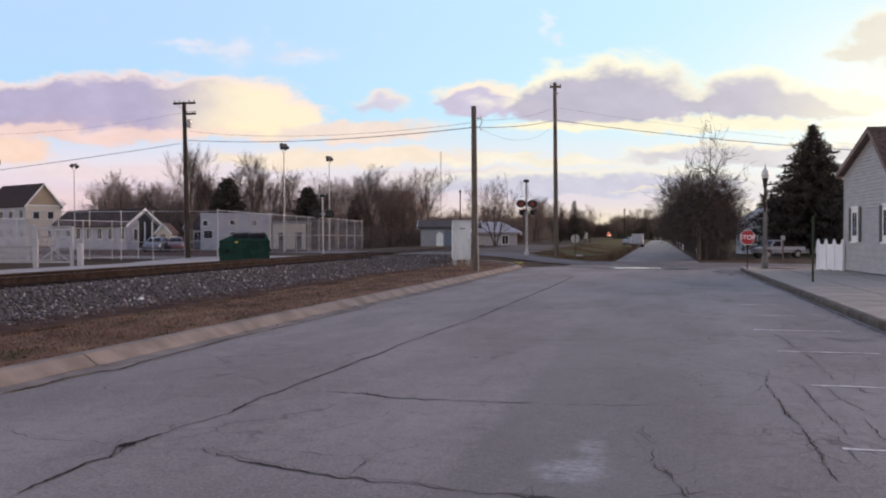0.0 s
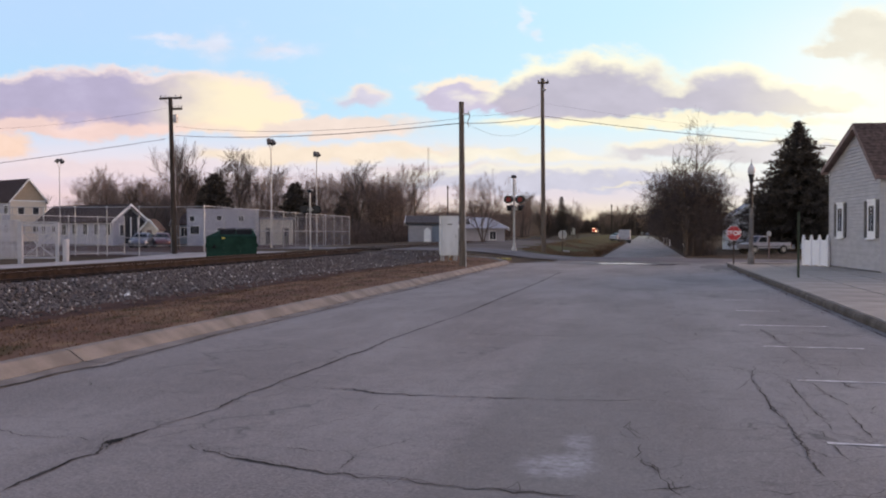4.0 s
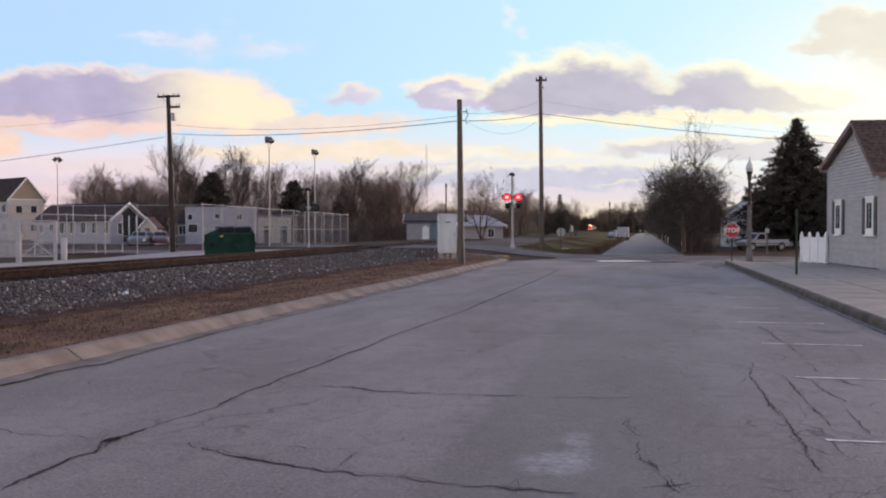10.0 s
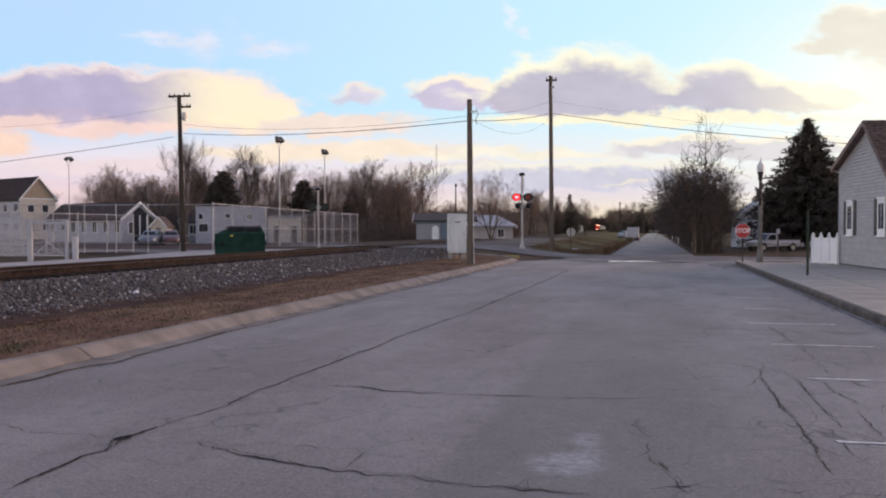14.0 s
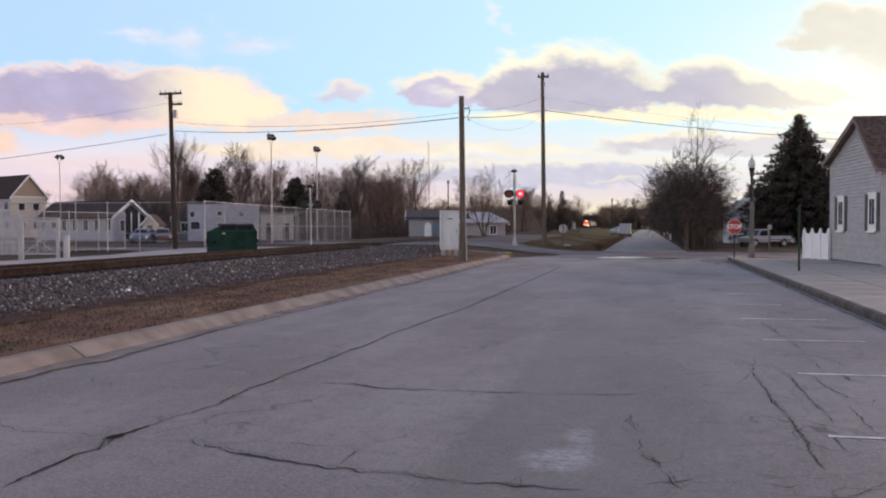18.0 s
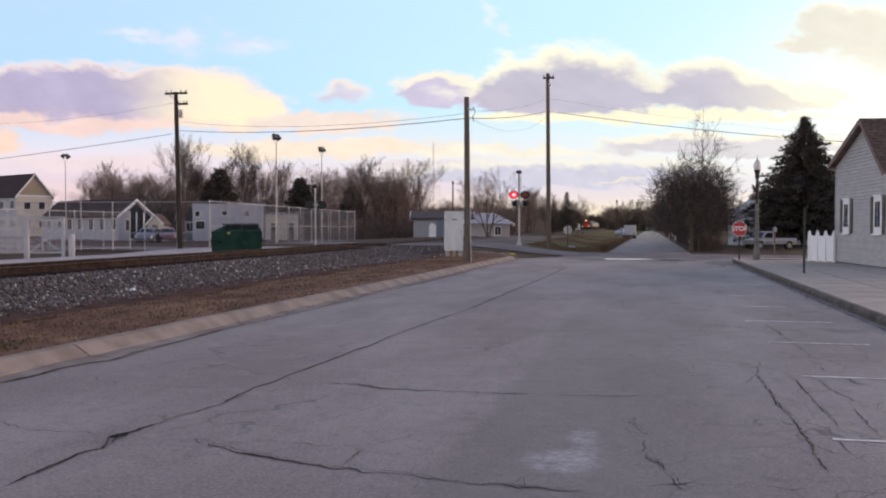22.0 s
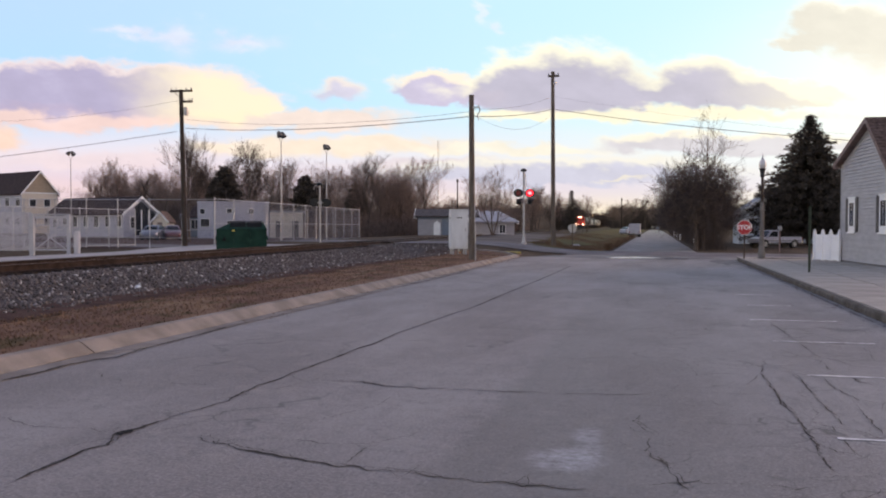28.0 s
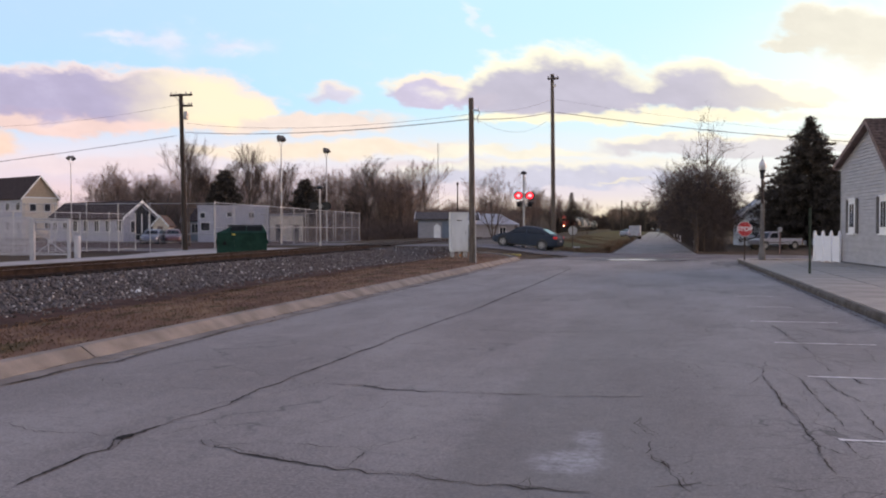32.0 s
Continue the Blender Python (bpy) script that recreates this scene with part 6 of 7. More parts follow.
def grow(seed, hgt, trunk_h, trunk_r, kids, spread_, droop=0.0, stems=1, twig_r=0.006, wob=0.16):
    """A bare tree: tapering trunk, limbs, branches and twigs as two lists of segments."""
    rng = random.Random(seed)
    wood, twigs = [], []

    def rec(p, d, length, r, level):
        n = 4 if level < 2 else 3
        q, dirn = Vector(p), Vector(d)
        pts = [(q.copy(), r)]
        for i in range(n):
            dirn = (dirn + Vector((rng.gauss(0, wob), rng.gauss(0, wob), rng.gauss(0.05 - droop * level * 0.1, wob * 0.6))) * (0.35 if level == 0 else 1.0)).normalized()
            q2 = q + dirn * length / n
            rr = max(twig_r * 0.6, r * (1 - 0.72 * (i + 1) / n))
            (wood if level < 2 else twigs).append((*q, *q2, pts[-1][1], rr))
            q = q2
            pts.append((q.copy(), rr))
        if level >= len(kids):
            return
        for k in range(kids[level]):
            t = (0.28 if level else trunk_h) + (1 - (0.28 if level else trunk_h)) * (k + rng.random()) / kids[level]
            i = min(n - 1, int(t * n))
            base = pts[i][0].lerp(pts[i + 1][0], t * n - i)
            br = pts[i][1] * (0.62 if level == 0 else 0.7)
            ax = Vector((rng.gauss(0, 1), rng.gauss(0, 1), rng.gauss(0, 0.5))).cross(dirn).normalized()
            nd_ = (Matrix.Rotation(radians(rng.uniform(28, 62) * spread_), 3, ax) @ dirn)
            nd_ = (nd_ + Vector((0, 0, 0.22 - droop))).normalized()
            rec(base, nd_, length * rng.uniform(0.42, 0.62) * (1.15 - 0.5 * t if level == 0 else 1), max(twig_r, br * 0.8), level + 1)

    for s in range(stems):
        a = 2 * math.pi * s / stems + rng.random()
        d = Vector((0.28 * math.cos(a), 0.28 * math.sin(a), 1)).normalized() if stems > 1 else Vector((0, 0, 1))
        rec(Vector((0.12 * math.cos(a), 0.12 * math.sin(a), -0.1)) if stems > 1 else Vector((0, 0, -0.1)), d, hgt * 0.86, trunk_r, 0)
    return wood, twigs


def bare_tree(seed, hgt, trunk_h=0.3, trunk_r=0.16, kids=(8, 7, 6, 4), spread_=1.0, droop=0.0, stems=1, twig=TWIG, twig_r=0.008, label="bare winter tree", bark=BARK):
    wood, twigs = grow(seed, hgt, trunk_h, trunk_r, kids, spread_, droop, stems, twig_r)
    root = thing("tree", pose(0, 0, 0), label, "tree")
    part("trunk", tubes_mesh("trunk", wood, bark, 7), None, root)
    part("crown", tubes_mesh("crown", twigs, twig, 3), None, root, "bare fine twigs")
    return root


def plant(ob, x, y, s=1.0, turn=0.0, first=False, label=""):
    m = pose(x, y, lift(x, y), rz=turn) @ Matrix.Scale(s, 4)
    if first:
        ob.matrix_basis = m
        c = ob
    else:
        c = copy_thing(ob, pose(x, y, lift(x, y), rz=turn))
        c.scale = (s, s, s)
    return tagged(c, label)


def dome_tree(seed, hgt, radius, nodes, twigs_each, label):
    """A rounded street tree: limbs that fork their way out to fill a dome, with fine twigs all over it."""
    g = np.random.default_rng(seed)
    zc = 0.52 * hgt
    d = g.normal(size=(nodes, 3))
    d /= np.linalg.norm(d, axis=1, keepdims=True)
    rr = g.random((nodes, 1)) ** 0.45 * np.where(g.random((nodes, 1)) < 0.08, 1.16, 1.0)
    lump = 0.96 + 0.20 * np.sin(3.1 * d[:, :1] * 2 + seed) * np.cos(2.3 * d[:, 1:2] * 2) + 0.07 * g.normal(size=(nodes, 1))
    P = d * rr * lump * np.array([radius, radius, 0.48 * hgt]) + np.array([0, 0, zc])
    P = P[P[:, 2] > 0.21 * hgt]
    stem = np.array([(0.03 * np.sin(q * 5.0), 0.03 * np.cos(q * 4.0), q * 0.42 * hgt) for q in np.linspace(-0.05, 1, 8)])
    P = P[np.argsort(np.linalg.norm(P - stem[-2], axis=1))]
    pts, up = list(stem), [max(0, k - 1) for k in range(8)]
    store = np.zeros((8 + len(P), 3))
    store[:8] = stem
    for k, p in enumerate(P):
        have = store[2:8 + k]
        cost = np.linalg.norm(have - p, axis=1) + 0.35 * np.maximum(0, have[:, 2] - p[2])
        up.append(2 + int(np.argmin(cost)))
        store[8 + k] = p
    n = len(store)
    load = np.ones(n)
    for k in range(n - 1, 0, -1):
        load[up[k]] += load[k]
    rad = np.minimum(0.15, 0.0085 * load ** 0.42)
    wood = [(*store[up[k]], *store[k], rad[up[k]] if up[k] < 8 else min(rad[up[k]], 1.5 * rad[k]), rad[k]) for k in range(1, n)]
    tips = np.repeat(np.arange(8, n), twigs_each)
    out = store[tips] - np.array([0, 0, 0.35 * hgt])
    out /= np.linalg.norm(out, axis=1, keepdims=True)
    dirn = 0.75 * out + 0.55 * g.normal(size=out.shape)
    ln = g.uniform(0.22, 0.70, len(tips))[:, None]
    midp = store[tips] + dirn * ln * 0.55
    endp = midp + (dirn + np.array([0, 0, -0.28]) + 0.35 * g.normal(size=out.shape)) * ln * 0.5
    r0 = g.uniform(0.006, 0.011, len(tips))[:, None]
    tw = np.concatenate([np.concatenate([store[tips], midp, r0, 0.8 * r0], 1), np.concatenate([midp, endp, 0.8 * r0, 0.45 * r0], 1)])
    root = thing("tree", pose(0, 0, 0), label, "tree")
    part("trunk", tubes_mesh("trunk", wood, BARK, 5), None, root)
    part("crown", tubes_mesh("crown", tw, TWIGDARK, 3), None, root, "dense bare fine twigs")
    return root


rng = random.Random(11)
# the dense rounded trees along the far street
dense = [dome_tree(21 + k, 6.3, 2.8, 950, 6, "dense bare brown street tree with fine drooping twigs") for k in range(2)]
plant(dense[0], 2.45, 58.8, 0.95, 0, True)
plant(dense[1], 3.75, 62.5, 0.74, 60, True)
for k, (x, y, s, a) in enumerate([(3.0, 66, 0.98, 100), (3.3, 75, 0.95, 250), (3.6, 86, 0.95, 20), (3.3, 99, 1.0, 150), (3.6, 114, 0.95, 320), (3.3, 135, 1.0, 75),
                                  (3.6, 160, 0.95, 10), (3.4, 190, 1.0, 110), (3.4, 225, 1.05, 190)]):
    plant(dense[k % 2], x, y, s, a)
thin = bare_tree(40, 8.4, 0.45, 0.13, (8, 6, 5), 1.1, 0.0, 1, TWIGDARK, 0.010, "tall thin bare tree rising above the street trees")
plant(thin, 3.0, 60.2, 0.88, 30, True)
thin.scale = (0.58, 0.58, 1.02)

# bare trees behind the playing court and along the railway
wild = [bare_tree(60, 10.5, 0.25, 0.17, (9, 7, 5, 4), 0.85, 0, 1, TWIG, 0.012), bare_tree(61, 10.0, 0.2, 0.13, (8, 6, 5, 4), 0.75, 0, 2, TWIG, 0.012),
        bare_tree(62, 11.0, 0.35, 0.16, (9, 6, 6, 4), 0.7, 0, 1, TWIGDARK, 0.012), bare_tree(63, 9.0, 0.15, 0.12, (8, 6, 5, 4), 1.0, 0, 3, TWIG, 0.012)]
WILD_LABELS = ["tall bare winter tree with open branches", "forked bare winter tree", "slender dark bare tree", "bare tree with several stems"]
spots = [(-16.6, 93.5, 0.66, 3)]
for k in range(20):      # thick wood right of the court
    px = rng.uniform(0, 1)
    spots.append((-43.0 + 15.5 * px + rng.uniform(-1, 1), 104 + 16 * rng.random() + 4 * px, rng.uniform(0.58, 0.84), rng.randrange(4)))
for k in range(16):      # behind the long building
    spots.append((-82 + 27 * (k + rng.random()) / 16, 116 + 16 * rng.random(), rng.uniform(0.66, 0.92), rng.randrange(4)))
for k in range(22):      # behind the white buildings
    spots.append((-92 + 48 * (k + rng.random()) / 22, 128 + 18 * rng.random(), rng.uniform(0.78, 1.08), rng.randrange(4)))
for k in range(8):
    spots.append((-150 + 55 * (k + rng.random()) / 8, 168 + 22 * rng.random(), rng.uniform(0.6, 0.9), rng.randrange(4)))
for k in range(26):      # along the railway's far side
    y = 125 + 10 * k + rng.uniform(-4, 4)
    spots.append((track_x(y) - 7 - 12 * rng.random() - 0.02 * y, y, rng.uniform(0.55, 0.82), rng.randrange(4)))
for k in range(10):
    spots.append((-24 + 10 * rng.random(), 150 + 20 * rng.random(), rng.uniform(0.5, 0.66), rng.randrange(4)))
for k in range(16):      # closing the street's far end
    spots.append((-34 + 62 * (k + rng.random()) / 16, 330 + 90 * rng.random(), rng.uniform(0.8, 1.15), rng.randrange(4)))
for k in range(9):       # behind the houses on the sunny side
    spots.append((13 + 30 * rng.random(), 102 + 50 * rng.random(), rng.uniform(0.5, 0.75), rng.randrange(4)))
# two tall open trees that stand out above the rest
open_tree = bare_tree(64, 10.0, 0.32, 0.19, (16, 9, 6, 3), 0.66, 0, 1, TWIGDARK, 0.012, "tall bare tree with open limbs rising behind a utility pole")
plant(open_tree, -39.1, 70.9, 0.92, 0, True)
open_tree.scale = (0.60, 0.60, 0.76)
open_tree = bare_tree(67, 10.0, 0.30, 0.17, (13, 8, 5, 3), 0.8, 0, 1, TWIGDARK, 0.015, "tall bare tree with wide open limbs behind the court")
plant(open_tree, -47.9, 101.7, 0.98, 0, True)
open_tree.scale = (0.8, 0.8, 0.97)


def in_clearing(x, y):
    """The open stretch between the wood and the crossing."""
    return -0.255 < x / y < -0.195 and y < 180


def on_line(x, y):
    """Ground that must stay open, so that the railway can be seen along its length."""
    return (x > track_x(y) - 4.5) & (x < -0.047 * y) & (x > -0.1 * y)


spots = [q for q in spots if not in_clearing(q[0], q[1]) and not on_line(q[0], q[1])]
spots += [(-10.9, 150.0, 0.50, 1), (-11.9, 154.0, 0.44, 2)]      # a brown clump on the near side of the line
planted = set()
for x, y, s, v in spots:
    plant(wild[v], x, y, s, rng.uniform(0, 360), v not in planted, WILD_LABELS[v])
    planted.add(v)


def thicket(name, count, place, hgt, material, seed, label, r=0.012):
    """Upright brush: thin spikes in fans, joined."""
    g = np.random.default_rng(seed)
    P = place(g, count)
    h2 = g.uniform(hgt[0], hgt[1], count) * (0.6 + 0.4 * g.random(count))
    tip = P + np.stack([g.normal(0, 0.22, count) * h2, g.normal(0, 0.22, count) * h2, h2], 1)
    rr = r * g.uniform(0.6, 1.6, count)
    segs = np.concatenate([P, tip, rr[:, None], 0.25 * rr[:, None]], 1)
    # side twigs
    t = g.uniform(0.25, 0.9, (count, 3))
    more = []
    for k in range(3):
        b = P + (tip - P) * t[:, k:k + 1]
        e = b + np.stack([g.normal(0, 0.5, count), g.normal(0, 0.5, count), g.uniform(0.1, 0.7, count)], 1) * (0.45 * h2)[:, None]
        more.append(np.concatenate([b, e, 0.6 * rr[:, None], 0.2 * rr[:, None]], 1))
    return tagged(new(name, tubes_mesh(name, np.concatenate([segs] + more), material, 3)), label, "thicket", kind="stuff")


def wood_floor(g, n):
    t = g.random(n)
    x = -46 + 22 * t + g.normal(0, 1.2, n)
    y = 103 + 14 * g.random(n) + 4 * t
    return np.stack([x, y, gz(x, y)], 1)


def back_brush(g, n):
    x = g.uniform(-90, -44, n)
    y = 126 + 14 * g.random(n) + 0.05 * (x + 70)
    return np.stack([x, y, 0 * x], 1)


def rail_brush(g, n):
    y = 120 + 260 * g.random(n)
    x = track_x(y) - 6 - 14 * g.random(n) - 0.02 * y
    return np.stack([x, y, 0 * x], 1)


def mid_brush(g, n):
    x = g.uniform(-27, -10.5, n)
    y = 112 + 55 * g.random(n)
    x = np.minimum(x, track_x(y) - 5)
    return np.stack([x, y, 0 * x], 1)


def end_brush(g, n):
    x = g.uniform(-110, 90, n)
    y = 420 + 70 * g.random(n)
    near = on_line(x, y)
    x[near] += 45
    return np.stack([x, y, 0 * x], 1)


def line_end(g, n):
    y = 1205 + 60 * g.random(n)
    x = track_x(y) + g.uniform(-85, 60, n)
    return np.stack([x, y, 0 * x], 1)


def left_brush(g, n):
    x = g.uniform(-240, -60, n)
    y = 215 + 0.25 * (x + 150) + 40 * g.random(n)
    return np.stack([x, y, 0 * x], 1)


def street_brush(g, n):
    y = 60 + 130 * g.random(n) ** 1.4
    x = 2.7 + 1.7 * g.random(n)
    return np.stack([x, y, 0 * x], 1)


thicket("thicket", 6000, wood_floor, (1.0, 3.8), TWIG, 1, "dense brown winter brushwood beside the court", 0.020)
thicket("thicket", 10000, back_brush, (2.5, 8.0), TWIG, 2, "brown brushwood behind the white buildings", 0.022)
thicket("thicket", 14000, rail_brush, (1.5, 5.8), TWIG, 3, "brown brushwood along the railway", 0.045)
thicket("thicket", 8000, mid_brush, (1.0, 4.6), TWIG, 4, "brown brushwood behind the crossing", 0.02)
thicket("thicket", 22000, end_brush, (6.0, 12.5), TWIGDARK, 5, "dark wood closing the end of the street", 0.16)
thicket("thicket", 5000, line_end, (11.0, 20.0), TWIGDARK, 8, "dark wood at the far end of the railway", 0.7)
thicket("thicket", 9000, left_brush, (3.0, 8.0), TWIG, 7, "brown wood far behind the white buildings", 0.09)
thicket("thicket", 2200, street_brush, (0.3, 1.7), TWIGDARK, 6, "low brushwood under the street trees", 0.012)


def evergreen(seed, hgt, width, layers, label, clumps=26, tuft=1.0, skirt=0.08, round_=0.68, slope=0.0):
    """A spruce: tapering trunk, drooping boughs, and tufts of needles set along them."""
    g = random.Random(seed)
    root = thing("evergreen_tree", pose(0, 0, 0), label, "evergreen")
    part("trunk", MB().tube([(0, 0, -0.1), (0.03, 0.02, hgt * 0.5), (0, 0, hgt * 0.97)], [0.16, 0.09, 0.015], 8), BARK, root)
    boughs, tufts_v, tufts_f = [], [], []
    for i in range(layers):
        t = skirt + (0.985 - skirt) * i / (layers - 1)
        z = hgt * t
        reach = 0.5 * width * (1 - t) ** round_ * (1.0 if t > 0.14 else 0.85) + 0.12
        if slope:      # a cone above, upright sides below
            reach = min(0.5 * width, slope * (1 - t) * hgt) * (1.0 + 0.10 * math.sin(i * 1.9)) + 0.10
        n = max(4, int(5 + 8 * (1 - t)))
        for k in range(n):
            a = 2 * math.pi * (k + g.random()) / n + i * 0.7
            ln = reach * g.uniform(0.62, 1.14)
            p0 = Vector((0, 0, z))
            p1 = p0 + Vector((math.cos(a) * ln, math.sin(a) * ln, -0.12 * ln + 0.10 * hgt * 0.1))
            boughs.append((*p0, *p1, 0.028, 0.006))
            m = max(5, int(clumps * ln / (0.5 * width)))
            for j in range(m):
                f = 0.15 + 0.88 * (j + g.random()) / m
                c = p0.lerp(p1, f) + Vector((g.gauss(0, 0.07), g.gauss(0, 0.07), g.gauss(0, 0.06)))
                for q in range(5):
                    d = Vector((math.cos(a) * 0.6 + g.gauss(0, 0.7), math.sin(a) * 0.6 + g.gauss(0, 0.7), g.gauss(0.05, 0.5))).normalized()
                    s = d.cross(Vector((g.gauss(0, 1), g.gauss(0, 1), g.gauss(0, 1)))).normalized()
                    l2, w2 = tuft * g.uniform(0.16, 0.34), tuft * g.uniform(0.018, 0.045)
                    b0 = len(tufts_v)
                    tufts_v += [tuple(c - s * w2), tuple(c + s * w2), tuple(c + d * l2)]
                    tufts_f.append((b0, b0 + 1, b0 + 2))
    part("branchwork", tubes_mesh("branchwork", boughs, BARK, 4), None, root, kind="stuff")
    part("needles", raw_mesh("needles", tufts_v, tufts_f, NEEDLE), None, root, "dark green needle tufts")
    return root


big = evergreen(5, 8.65, 6.8, 56, "large dark spruce standing beside the grey house", 62, slope=0.66)
plant(big, 12.55, 81.0, 1.25, 0, True)
second = evergreen(6, 5.6, 5.2, 26, "dark spreading evergreen behind the white fence", 36, skirt=0.04)
plant(second, 15.6, 76.5, 1.35, 0, True)
plant(second, 17.5, 82.0, 1.3, 120)
mid_e = evergreen(7, 9.2, 6.8, 34, "broad dark evergreen among bare trees", 34, tuft=2.2, round_=0.5)
plant(mid_e, -54.6, 108.3, 0.98, 0, True)
plant(mid_e, -43.7, 108.8, 0.84, 90)
plant(mid_e, -41.5, 123.0, 0.8, 200)
narrow = evergreen(8, 7.2, 2.6, 26, "narrow dark evergreen beside the railway", 14)
plant(narrow, -13.6, 151.0, 0.95, 0, True)
plant(narrow, -16.4, 158.0, 0.7, 50)


# ---- vehicles ----
CARBLUE = mat("slate_blue_car_paint", (0.030, 0.040, 0.055), 0.6, 0.0, var=0.06, scale=2, bump=0, spec=0.12)
CARGLASS = glass("car_glass", (0.012, 0.015, 0.018), 0.04)
TYRE = mat("tyre_rubber", (0.018, 0.018, 0.019), 0.85, var=0.15)
RIM = mat("alloy_rim", (0.26, 0.26, 0.27), 0.4, 0.5, var=0.1, bump=0)
CHROME = mat("bright_trim", (0.6, 0.6, 0.61), 0.2, 0.9, var=0.05, bump=0)
HEADLAMP = mat("headlamp_glass", (0.5, 0.51, 0.53), 0.4, var=0.05, bump=0)
TAILRED = glow("tail_lamp", (0.55, 0.02, 0.02), 0.12)
TAILOFF = mat("unlit_tail_lamp", (0.30, 0.012, 0.012), 0.3, var=0.05, bump=0)


def lerp_table(tab, x):
    xs = [p[0] for p in tab]
    return float(np.interp(x, xs, [p[1] for p in tab]))


def loft(sections):
    mb = MB()
    n = len(sections[0])
    mb.add([p for s in sections for p in s], [(i * n + k, i * n + (k + 1) % n, (i + 1) * n + (k + 1) % n, (i + 1) * n + k)
                                              for i in range(len(sections) - 1) for k in range(n)]
           + [tuple(range(n - 1, -1, -1)), tuple((len(sections) - 1) * n + k for k in range(n))])
    return mb


def wheel(parent, x, y, r=0.315, w=0.20, side=1):
    wh = part("wheel", MB().prism([((r * 0.98) * math.cos(2 * math.pi * k / 28), (r * 0.98) * math.sin(2 * math.pi * k / 28)) for k in range(28)], 1, -w / 2 + 0.01, w / 2 - 0.01),
              TYRE, parent, m=pose(x, y, r), smooth=False)
    mb = MB()
    mb.prism([(r * math.cos(2 * math.pi * k / 28), r * math.sin(2 * math.pi * k / 28)) for k in range(28)], 1, -w / 2 + 0.02, w / 2 - 0.02)
    part("tyre", mb, TYRE, wh)
    s = side * w / 2
    part("rim", put_disc(MB(), 0, 0, r * 0.66, s - 0.012 * side, s + 0.004 * side, 24), RIM, wh, "silver alloy rim")
    for k in range(7):
        a = 2 * math.pi * k / 7
        part("spoke_gap", MB().prism([(r * q * math.cos(a + d), r * q * math.sin(a + d)) for q, d in ((0.30, -0.10), (0.58, -0.20), (0.58, 0.20), (0.30, 0.10))], 1,
                                     s + 0.0045 * side, s + 0.0075 * side), TYRE, wh)
    return wh


